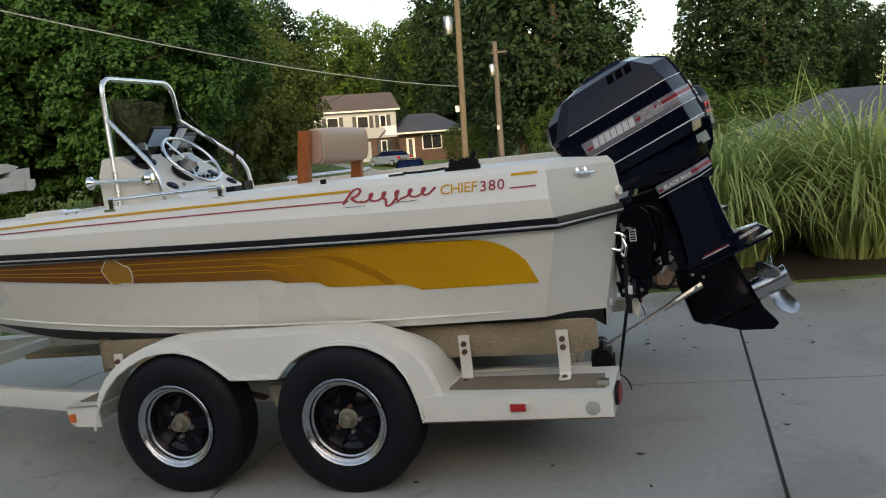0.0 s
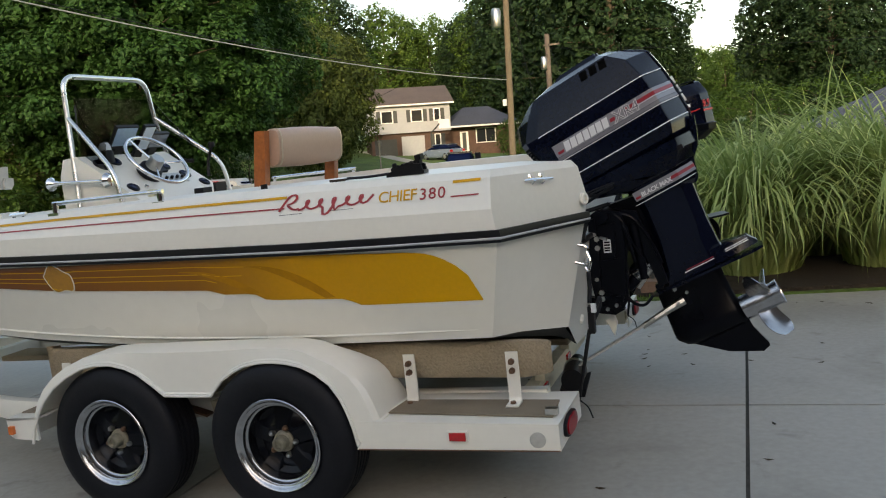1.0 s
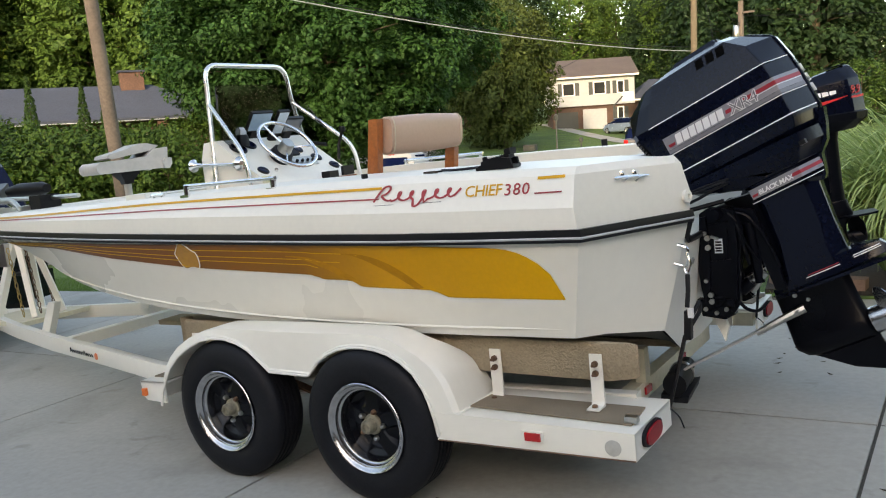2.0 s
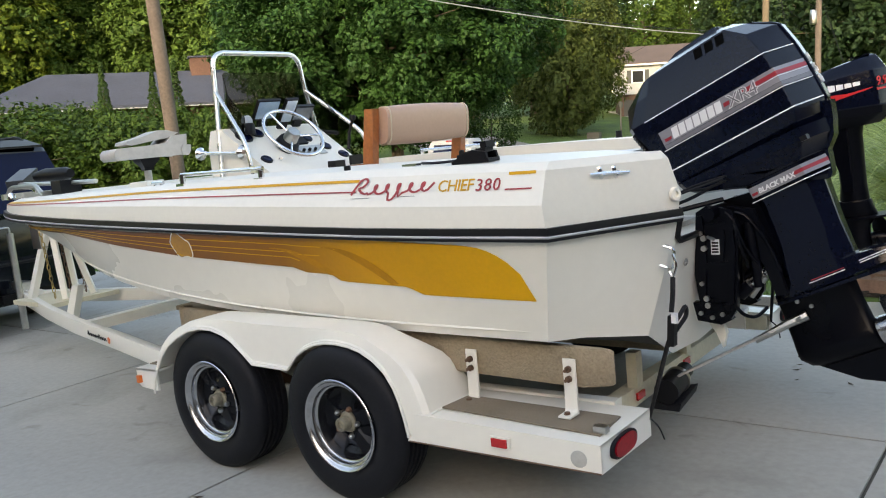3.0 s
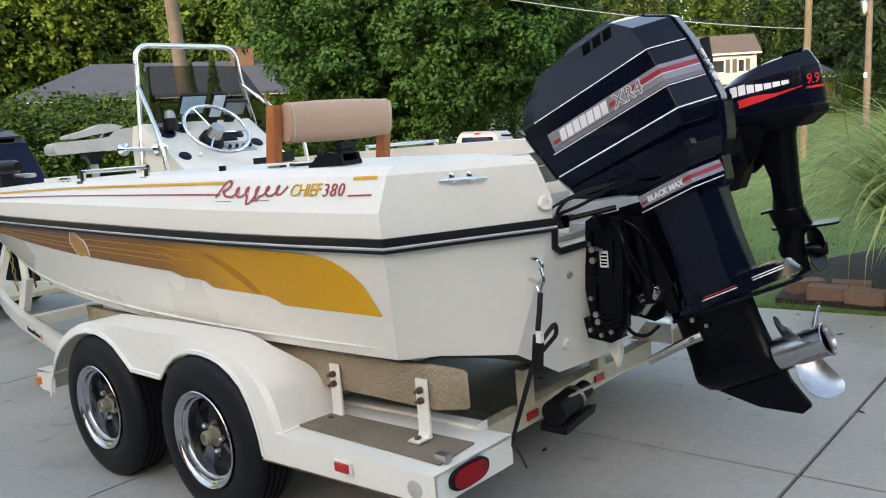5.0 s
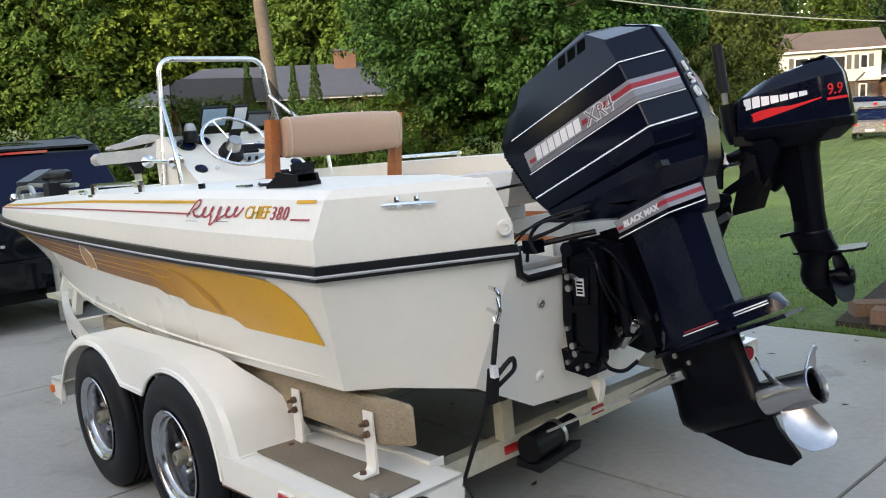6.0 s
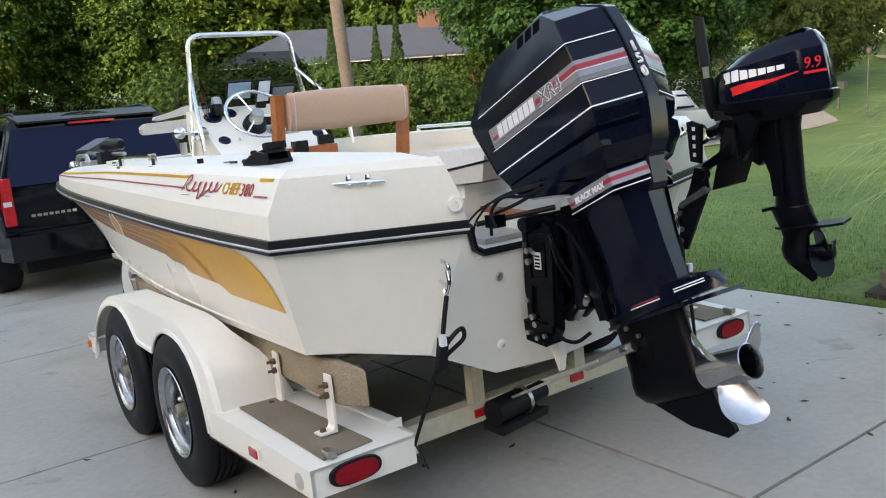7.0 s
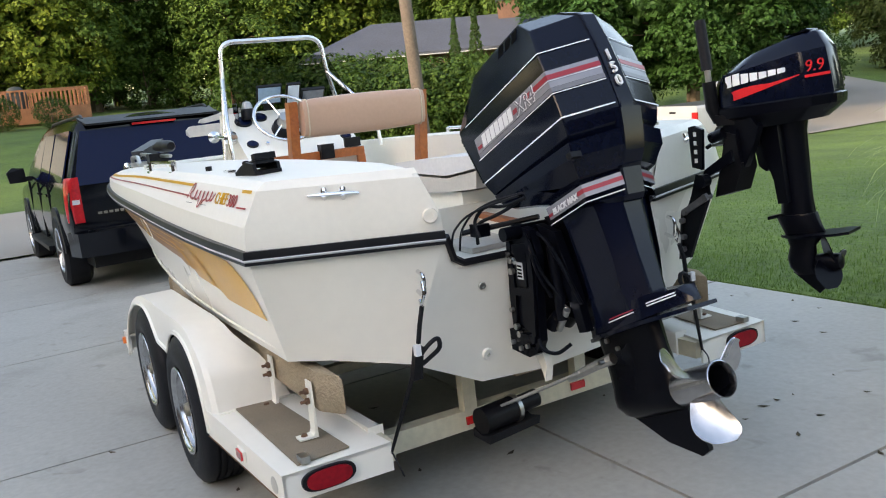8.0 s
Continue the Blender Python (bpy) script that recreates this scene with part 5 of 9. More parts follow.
# clamp bracket and swivel between transom and leg
for s in (-1, 1):
    y0 = YC + s * 0.155
    br = aslab([(1.118, y0, 1.0), (1.16, y0, 1.025), (1.255, y0, 1.01), (1.285, y0, 0.93), (1.272, y0, 0.80), (1.262, y0, 0.62), (1.235, y0, 0.578), (1.13, y0, 0.572), (1.118, y0, 0.62), (1.108, y0, 0.68), (1.1, y0, 0.75)], (0, s * 0.03, 0))
    cb = part("clamp_bracket", br, MOTOR_DULL, motor, "black cast clamp bracket", smooth=False, bevel=0.008)
    y1 = YC + s * 0.185
    for pts in (((1.125, 0.985), (1.145, 0.99), (1.155, 0.80), (1.14, 0.62), (1.122, 0.62), (1.116, 0.76)), ((1.235, 0.995), (1.26, 0.985), (1.268, 0.86), (1.252, 0.64), (1.23, 0.64), (1.242, 0.85)), ((1.15, 0.80), (1.245, 0.81), (1.244, 0.785), (1.15, 0.772)), ((1.13, 0.635), (1.245, 0.64), (1.24, 0.612), (1.135, 0.605)), ((1.155, 0.955), (1.235, 0.965), (1.24, 0.935), (1.155, 0.92))):
        part("bracket_rib", aslab([(x, y1, z) for x, z in pts], (0, s * 0.012, 0)), MOTOR_DULL, cb, smooth=False, bevel=0.003)
sw = bmesh.new()
box(sw, 1.15, 1.265, YC - 0.115, YC + 0.115, 0.66, 0.98)
part("swivel_bracket", sw, MOTOR_DULL, motor, smooth=False, bevel=0.02)
part("tilt_tube", atube([(1.19, YC - 0.25, 1.0), (1.19, YC + 0.25, 1.0)], 0.025, 12), MOTOR_DULL, motor)
for y, z in ((-0.195, 0.9), (-0.195, 0.86), (-0.195, 0.66), (-0.185, 0.63)):
    part("bolt", atube([(1.15, YC + y, z), (1.15, YC + y - 0.014, z)], 0.012, 8), STEEL, motor)
part("trim_ram", atube([(1.2, YC - 0.08, 0.64), (1.34, YC - 0.08, 0.80)], 0.022, 10), MOTOR_DULL, motor)
part("trim_rod", atube([(1.25, YC - 0.1, 0.7), (1.37, YC - 0.1, 0.77)], 0.011, 10), CHROME, motor, "bright trim rod")
label_ob = part("warning_label", abox(1.175, 1.208, YC - 0.1955, YC - 0.193, 0.835, 0.895), WHITE_DECAL, motor, "small white label")
for z in (0.842, 0.853, 0.866, 0.878):
    part("label_bar", abox(1.179, 1.204, YC - 0.1968, YC - 0.1956, z, z + 0.007), SLOT_BLACK, label_ob)
for k, (x0, z0, x1, z1, r, mat) in enumerate(((1.30, 0.95, 1.335, 0.70, 0.02, MOTOR_DULL), (1.30, 0.66, 1.36, 0.74, 0.012, STEEL))):
    part("ram", atube([(x0, YC - 0.13, z0), (x1, YC - 0.135, z1)], r, 10), mat, motor)
for k in range(1):
    part("wire_loom", atube(rounded([(1.235 + 0.02 * k, YC - 0.19, 1.0), (1.27 + 0.02 * k, YC - 0.2, 0.97 - 0.02 * k), (1.30 + 0.015 * k, YC - 0.18, 0.86 - 0.03 * k), (1.34 + 0.01 * k, YC - 0.14, 0.78 - 0.02 * k)], 0.05, 5), 0.0055, 6), MOTOR_DULL, motor)
part("swivel_arm", aslab([mo(-0.02, -0.07, 0.1), mo(0.1, -0.07, 0.08), mo(0.1, -0.07, -0.2), mo(0.02, -0.07, -0.25), mo(-0.05, -0.07, -0.1)], mo(0, 0.14, 0) - mo(0, 0, 0)), MOTOR_DULL, motor, bevel=0.015)
part("steering_arm", atube(rounded([(1.0, YC - 0.3, 1.0), (1.05, YC - 0.2, 1.01), (1.2, YC - 0.1, 1.04)], 0.05), 0.010, 8), MOTOR_DULL, motor, "black steering link")
part("link_block", abox(1.02, 1.075, YC - 0.275, YC - 0.225, 0.985, 1.03), MOTOR_DULL, motor, bevel=0.006)
CABLE_RUNS = (((0.93, 0.85, 0.95), (0.95, 0.85, 1.0), (1.04, 0.85, 1.062), (1.14, 0.88, 1.10), (1.24, 0.95, 1.13)), ((0.95, 0.87, 0.93), (0.97, 0.87, 1.0), (1.06, 0.87, 1.075), (1.15, 0.9, 1.115), (1.25, 0.98, 1.14)),
              ((1.08, 0.88, 0.99), (1.05, 0.88, 1.04), (1.10, 0.90, 1.10), (1.17, 0.93, 1.09), (1.26, 1.0, 1.13)), ((1.0, 0.92, 0.95), (1.03, 0.9, 1.03), (1.12, 0.94, 1.06), (1.22, 1.0, 1.12)))
for k, run in enumerate(CABLE_RUNS):
    part("cable", atube(rounded(run, 0.07, 6), 0.0042 if k < 2 else 0.0065, 8), BLACK_RUBBER, motor, "black control cable")
HOSE_RUNS = (((1.24, -0.17, 0.99), (1.27, -0.2, 0.95), (1.29, -0.19, 0.86), (1.30, -0.15, 0.78)), ((1.22, -0.15, 1.0), (1.30, -0.16, 0.99), (1.37, -0.14, 0.88), (1.41, -0.11, 0.76)), ((1.26, -0.19, 0.63), (1.29, -0.2, 0.60), (1.33, -0.17, 0.585), (1.36, -0.13, 0.62)))
for k, run in enumerate(HOSE_RUNS):
    part("hose", atube(rounded([(x, YC + y, z) for x, y, z in run], 0.06, 5), 0.007, 7), MOTOR_DULL, motor, "black hose")
for dy in (-0.125, -0.06):
    part("trim_cylinder", atube([(1.255, YC + dy, 0.665), (1.30, YC + dy, 0.705)], 0.027, 14), MOTOR_DULL, motor, "black trim cylinder")
    part("trim_rod", atube([(1.30, YC + dy, 0.705), (1.352, YC + dy, 0.75)], 0.01, 10), CHROME, motor, "bright trim rod")
part("bracket_pad", aslab([(1.17, YC - 0.187, 0.955), (1.225, YC - 0.187, 0.95), (1.23, YC - 0.187, 0.90), (1.215, YC - 0.187, 0.78), (1.16, YC - 0.187, 0.77), (1.155, YC - 0.187, 0.90)], (0, -0.005, 0)), MOTOR_DULL, motor, bevel=0.002)
part("tilt_lever", atube([(1.165, YC - 0.2, 0.905), (1.195, YC - 0.215, 0.898)], 0.007, 8), STEEL, motor, "small steel lever")
for s in (-1, 1):
    part("bracket_foot", aslab([(1.09, YC + s * 0.15, 0.64), (1.2, YC + s * 0.15, 0.62), (1.24, YC + s * 0.14, 0.575), (1.2, YC + s * 0.15, 0.555), (1.11, YC + s * 0.16, 0.57)], (0, s * 0.045, 0)), MOTOR_DULL, motor, smooth=False, bevel=0.008)
    part("swivel_cheek", aslab([(1.22, YC + s * 0.10, 1.02), (1.32, YC + s * 0.10, 1.0), (1.39, YC + s * 0.09, 0.82), (1.43, YC + s * 0.085, 0.67), (1.39, YC + s * 0.085, 0.66), (1.35, YC + s * 0.09, 0.78), (1.28, YC + s * 0.10, 0.93)], (0, s * 0.03, 0)), MOTOR_DULL, motor, smooth=False, bevel=0.008)
for x, z in ((1.125, 0.60), (1.17, 0.585), (1.21, 0.60), (1.14, 0.92), (1.135, 0.72)):
    part("bolt", atube([(x, YC - 0.2, z), (x, YC - 0.212, z)], 0.009, 8), STEEL, motor)
part("under_bracket_fitting", aslab([(1.11, YC - 0.12, 0.56), (1.17, YC - 0.12, 0.57), (1.19, YC - 0.12, 0.50), (1.175, YC - 0.12, 0.44), (1.15, YC - 0.12, 0.50)], (0, 0.03, 0)), GELCOAT_DECK, motor, "white transducer bracket", bevel=0.004)
# transport support bar between trailer and gearcase
BAR_ALLOY = material("dull_alloy", (0.42, 0.415, 0.39), 0.45, metal=0.6, vary=0.15)
bar = thing("transom_saver_bar", (0.98, 1.0, 0.2), "aluminium support bar with black roller cradle under the motor", "support bar")
part("flat_bar", aslab([(1.02, 0.93, 0.33), (1.02, 0.975, 0.33), (1.36, YC - 0.065, 0.508), (1.36, YC - 0.11, 0.508)], (-0.003, 0, 0.009)), BAR_ALLOY, bar, "dull aluminium flat bar", bevel=0.002)
part("yoke", atube([(1.30, YC - 0.105, 0.475), (1.42, YC - 0.08, 0.545), (1.485, YC - 0.06, 0.578)], 0.02, 8, radii=[0.013, 0.017, 0.02]), STEEL, bar, "cast aluminium yoke")
part("pin", atube([(1.46, YC - 0.1, 0.567), (1.48, YC + 0.08, 0.575)], 0.009, 8), STEEL, bar)
part("roller", atube([(1.0, 0.85, 0.292), (0.985, 1.0, 0.295)], 0.05, 20), BLACK_PLASTIC, bar, "black rubber roller")
part("cradle", aslab([(0.935, 0.85, 0.215), (1.05, 0.85, 0.215), (1.06, 0.85, 0.25), (1.0, 0.85, 0.235), (0.94, 0.85, 0.25)], (-0.02, 0.24, 0.01)), BLACK_RUBBER, bar, "black cradle", bevel=0.006)
part("collar", atube([(0.985, 1.0, 0.295), (0.983, 1.018, 0.296)], 0.055, 20), STEEL, bar)
part("roller", atube([(0.983, 1.02, 0.30), (0.975, 1.12, 0.305)], 0.035, 16), BLACK_PLASTIC, bar)

# ---- console, wheel, windscreen ----
ACRYLIC = SMOKED
GREY_LINK = material("grey_link", (0.12, 0.12, 0.125), 0.45, metal=0.4, vary=0.25)
# the sky's reflection is put into the screen's base colour
SKY_SCREEN = material("sky_tinted_screen", (0.34, 0.50, 0.66), 0.08, vary=0.08, coat=1.0)
console = part("console", aslab([(-1.565, 0.73, 0.72), (-1.565, 0.73, 1.46), (-1.53, 0.73, 1.55), (-1.44, 0.73, 1.555), (-1.10, 0.73, 1.315), (-1.055, 0.73, 1.285), (-1.05, 0.73, 1.24), (-1.08, 0.73, 1.2), (-1.08, 0.73, 0.72)], (0, 0.70, 0)), GELCOAT_DECK, boat, "cream moulded centre console", bevel=0.015)
part("wood_trim", abox(-1.06, -1.035, 0.70, 1.43, 1.232, 1.282), WOOD, console, "varnished wooden trim rail", bevel=0.003)
part("wood_post", abox(-1.06, -1.03, 1.385, 1.43, 0.95, 1.232), WOOD, console, "", bevel=0.003)
DN = Vector((0.577, 0, 0.817))


def on_dash(x, y, out=0.0):
    z = 1.555 + (x + 1.44) * (1.315 - 1.555) / 0.34
    return Vector((x, y, z)) + DN * out


for x, y, r, lab in ((-1.36, 0.82, 0.052, "black round gauge"), (-1.17, 0.80, 0.034, "black round gauge"), (-1.385, 0.93, 0.044, "black round gauge"), (-1.31, 1.24, 0.036, "black round gauge"), (-1.23, 1.31, 0.036, "black round gauge"), (-1.15, 1.37, 0.034, "black round gauge")):
    g = disc("gauge", on_dash(x, y), DN, r, 0.01, BLACK_PLASTIC, console, lab)
    disc("gauge_glass", on_dash(x, y, 0.0102), DN, r * 0.82, 0.002, DARK_SKY_GLASS, g)
disc("key_switch", on_dash(-1.16, 0.885), DN, 0.012, 0.014, CHROME, console, "chrome key switch")
panel = part("switch_panel", aslab([on_dash(-1.24, 1.08, 0.002), on_dash(-1.17, 1.08, 0.002), on_dash(-1.17, 1.26, 0.002), on_dash(-1.24, 1.26, 0.002)], DN * 0.006), STEEL, console, "small metal switch panel", bevel=0.002)
for k in range(4):
    disc("switch", on_dash(-1.2, 1.1 + 0.045 * k, 0.008), DN, 0.009, 0.016, BLACK_PLASTIC, panel)
part("radio", aslab([on_dash(-1.33, 1.06, 0.001), on_dash(-1.26, 1.06, 0.001), on_dash(-1.26, 1.2, 0.001), on_dash(-1.33, 1.2, 0.001)], DN * 0.012), BLACK_PLASTIC, console, "black flush radio", bevel=0.004)
part("rear_panel", abox(-1.05, -1.033, 1.31, 1.41, 1.286, 1.34), BLACK_PLASTIC, console, "black breaker panel", bevel=0.004)
part("throttle_box", abox(-1.06, -1.0, 1.145, 1.225, 1.235, 1.32), BLACK_PLASTIC, console, "black throttle box", bevel=0.012)
thr = part("throttle_lever", atube([(-1.15, 1.42, 1.38), (-1.16, 1.45, 1.47), (-1.13, 1.46, 1.55)], 0.009, 8), BLACK_PLASTIC, console, "black control lever")
disc("knob", (-1.13, 1.46, 1.545), (0.1, 0, 1), 0.02, 0.03, BLACK_PLASTIC, thr)
# steering wheel
WN = Vector((0.74, -0.05, 0.67)).normalized()
WC = Vector((-1.165, 1.012, 1.498))
wx = WN.cross(Vector((0, 1, 0))).normalized()
wy = WN.cross(wx)
sw_ob = part("steering_wheel", atube([WC + (wx * math.cos(a) + wy * math.sin(a)) * 0.177 for a in (2 * math.pi * k / 36 for k in range(36))], 0.0105, 10, closed=True), CHROME, boat, "chromed three-spoke steering wheel")
for a in (0.35, 2.45, 4.5):
    part("spoke", atube([WC - WN * 0.02 + (wx * math.cos(a) + wy * math.sin(a)) * 0.03, WC + (wx * math.cos(a) + wy * math.sin(a)) * 0.173], 0.006, 8), CHROME, sw_ob)
part("wheel_hub", alathe([(0.042, -0.05), (0.038, 0.0), (0.034, 0.012), (0.0, 0.014)], basis(WC, wx, wy), 24), STEEL, sw_ob, "brushed hub cap")
part("column", alathe([(0.07, -0.10), (0.06, -0.06), (0.045, -0.05)], basis(WC, wx, wy), 20), BLACK_PLASTIC, sw_ob, "black column boot")
# grab rail and smoked windscreen
rail_pts = rounded([(-1.44, 0.70, 1.26), (-1.495, 0.775, 1.78), (-1.50, 0.785, 1.98), (-1.50, 1.425, 1.98), (-1.49, 1.44, 1.78), (-1.45, 1.54, 1.26)], 0.09, 7)
rail_ob = part("grab_rail", atube(rail_pts, 0.0145, 10), STAINLESS, boat, "polished stainless grab rail over the console")
for y0, y1 in ((0.772, 0.668), (1.44, 1.59)):
    part("brace", atube(rounded([(-1.493, y0, 1.765), (-1.16, y1, 1.46), (-1.135, y1, 1.27)], 0.09, 6), 0.012, 10), STAINLESS, rail_ob)
ws = bmesh.new()
sections = [((-1.30, 0.775), 1.50, 1.60), ((-1.44, 0.79), 1.50, 1.74), ((-1.51, 0.83), 1.52, 1.86), ((-1.545, 0.87), 1.53, 1.872), ((-1.56, 1.13), 1.535, 1.876), ((-1.545, 1.42), 1.53, 1.872), ((-1.51, 1.455), 1.52, 1.86), ((-1.42, 1.49), 1.50, 1.72), ((-1.30, 1.50), 1.48, 1.58)]
loft(ws, [[Vector((x + (0.05 if i in (2, 3, 4, 5, 6) else 0.01) * 0, y, z0)), Vector((x + 0.02, y, z1))] for i, ((x, y), z0, z1) in enumerate(sections)], closed=False, caps=False)
bmesh.ops.solidify(ws, geom=ws.faces[:], thickness=0.004)
wsob = part("windscreen", ws, ACRYLIC, boat, "smoked acrylic windscreen", sharp=30)
wsob.visible_shadow = False
part("windscreen_base", atube([(-1.30, 0.77, 1.49), (-1.51, 0.83, 1.515), (-1.555, 0.9, 1.52), (-1.565, 1.4, 1.52), (-1.51, 1.46, 1.515), (-1.30, 1.5, 1.48)], 0.012, 8), BLACK_PLASTIC, wsob)
# chart plotters and lamp on the console
def screen_unit(name, c, w, h, tilt, yaw, mat, label):
    m = Matrix.Translation(c) @ Matrix.Rotation(radians(yaw), 4, "Z") @ Matrix.Rotation(radians(-tilt), 4, "Y")
    t = thing(name, c, label, "display")
    b = box(bmesh.new(), -0.02, 0.0, -w / 2, w / 2, 0, h, m)
    body = part("casing", b, BLACK_PLASTIC, t, bevel=0.01)
    part("screen", box(bmesh.new(), 0.0, 0.003, -w / 2 + 0.008, w / 2 - 0.008, 0.01, h - 0.008, m), mat, t, "glossy screen")
    part("stand", box(bmesh.new(), -0.025, -0.005, -0.03, 0.03, -0.05, 0.005, m), BLACK_PLASTIC, t)


screen_unit("chart_plotter", Vector((-1.38, 1.0, 1.59)), 0.15, 0.13, -40, -8, SKY_SCREEN, "black chart plotter on the console")
# this screen's base colour carries a brighter reflection of the sky
screen_unit("fish_finder", Vector((-1.37, 1.14, 1.565)), 0.085, 0.165, -42, -6, material("bright_sky_screen", (0.72, 0.83, 0.93), 0.06, vary=0.04, coat=1.0), "narrow fish finder, bright sky reflection in its screen's colour")
screen_unit("sonar_display", Vector((-1.38, 1.27, 1.575)), 0.15, 0.10, -40, 0, material("grey_screen", (0.10, 0.12, 0.15), 0.08, coat=1.0), "low grey sonar display on the console")
comp = thing("compass", (-1.36, 0.855, 1.53), "black compass with clear dome on the console", "compass")
part("base", alathe([(0.042, -0.02), (0.04, 0.035), (0.034, 0.045), (0, 0.045)], Matrix.Translation((-1.36, 0.855, 1.53)), 20), BLACK_PLASTIC, comp)
part("dome", alathe([(0.034, 0.045), (0.032, 0.065), (0.022, 0.085), (0.0, 0.092)], Matrix.Translation((-1.36, 0.855, 1.53)), 20), material("domed_glass", (0.35, 0.37, 0.38), 0.05, coat=1.0), comp, "shiny clear dome")
horn = part("horn_lamp", atube([(-1.56, 0.695, 1.432), (-1.24, 0.70, 1.415)], 0.010, 10), CHROME, rail_ob, "chromed horn on the rail")
part("horn_bell", alathe([(0.0, 0.0), (0.012, 0.0), (0.016, 0.03), (0.036, 0.05), (0.036, 0.056), (0.0, 0.05)], basis((-1.545, 0.695, 1.432), (0, 1, 0), (0, 0, -1)), 20), CHROME, horn)
part("horn_dome", alathe([(0.0, -0.03), (0.03, -0.026), (0.042, 0.0), (0.03, 0.026), (0.0, 0.032)], basis((-1.235, 0.70, 1.414), (0, 1, 0), (0, 0, -1)), 24), CHROME, horn)

# low handrails on both gunwales
for ys, x0, x1, z in ((0.215, -1.131, -0.513, 1.335), (2 * YC - 0.245, -1.131, -0.513, 1.32)):
    hr = part("handrail", atube([(x0, ys + 0.01, z), ((x0 + x1) / 2, ys, z), (x1, ys - 0.005, z)], 0.010, 10), CHROME, boat, "low stainless gunwale rail")
    for x in (x0 + 0.02, x1 - 0.02):
        part("stanchion", atube([(x, ys, z + 0.004), (x, ys, 1.28)], 0.014, 10), CHROME, hr)
        part("foot", abox(x - 0.03, x + 0.03, ys - 0.02, ys + 0.02, 1.282, 1.294), CHROME, hr, bevel=0.004)
part("rail_tag", abox(-0.585, -0.555, 0.204, 0.232, 1.318, 1.348), material("yellowed_plastic", (0.62, 0.58, 0.38), 0.5), boat, "yellowed plastic clip", bevel=0.006)
part("deck_vent", aslab([(-1.66, 0.27, 1.288), (-1.50, 0.27, 1.288), (-1.50, 0.37, 1.29), (-1.66, 0.37, 1.29)], (0, 0, 0.028)), GELCOAT_DECK, boat, "white low deck vent", bevel=0.012)
part("bow_chock", atube([(-1.42, 0.25, 1.305), (-1.32, 0.245, 1.305)], 0.009, 8), CHROME, boat, "small chrome chock")
for x in (-1.40, -1.34):
    part("chock_foot", atube([(x, 0.25, 1.285), (x, 0.25, 1.306)], 0.008, 8), CHROME, boat)

# ---- seats ----
seat = thing("helm_seat", (-0.4, 1.12, 0.72), "wooden-framed helm seat with a tan vinyl backrest", "seat")
for y0, y1 in ((0.757, 0.776), (1.455, 1.488)):
    part("post", aslab([(-0.50, y0 - 0.028, 0.72), (-0.42, y0 - 0.028, 0.72), (-0.318, y1 - 0.028, 1.555), (-0.372, y1 - 0.028, 1.558)], (0.0, 0.044, 0)), WOOD, seat, "varnished wooden seat post", bevel=0.003)
bk = bmesh.new()
rings = []
for i in range(13):
    f = i / 12
    y = 0.805 + 0.66 * f
    puff = 0.92 + 0.08 * math.sin(math.pi * f) if 0 < i < 12 else 0.86
    prof = []
    for k in range(16):
        a = 2 * math.pi * k / 16
        ca, sa = math.cos(a), math.sin(a)
        u, v = 0.05 * math.copysign(abs(ca) ** 0.6, ca) * puff, 0.098 * math.copysign(abs(sa) ** 0.55, sa) * puff
        prof.append((-0.325 + u - 0.1 * (v - 0) * -1 * 0.9, y, 1.472 + v))
    rings.append(prof)
loft(bk, rings)
back = part("backrest", bk, TAN_VINYL, seat, "padded tan vinyl backrest", sharp=50)
for y in (0.826, 1.444):
    pts = []
    for k in range(18):
        a = 2 * math.pi * k / 18
        ca, sa = math.cos(a), math.sin(a)
        u, v = 0.0458 * math.copysign(abs(ca) ** 0.6, ca), 0.0898 * math.copysign(abs(sa) ** 0.55, sa)
        pts.append((-0.325 + u + 0.09 * v, y, 1.472 + v))
    part("piping", atube(pts, 0.004, 6, closed=True), material("cream_piping", (0.6, 0.48, 0.35), 0.5), back, "pale piping")
part("seat_cushion", abox(-0.95, -0.45, 0.80, 1.44, 0.98, 1.07), TAN_VINYL, seat, "", bevel=0.03)
part("seat_box", abox(-0.92, -0.5, 0.84, 1.40, 0.72, 0.98), GELCOAT_DECK, seat, bevel=0.01)

bow_seat = thing("bow_seat", (-2.45, 1.02, 1.27), "grey vinyl folding fishing seat on a pedestal", "seat")
part("pedestal", atube([(-2.45, 1.02, 1.262), (-2.45, 1.02, 1.39)], 0.025, 14), GREY_VINYL, bow_seat, "grey pedestal tube")
part("swivel_plate", loft(bmesh.new(), [[(-2.45 + sx_ * h, 1.02 + sy_ * h, z) for sx_, sy_ in ((-1, -1), (1, -1), (1, 1), (-1, 1))] for h, z in ((0.03, 1.375), (0.035, 1.40), (0.065, 1.44), (0.065, 1.462))]), BLACK_PLASTIC, bow_seat, "black swivel mount")

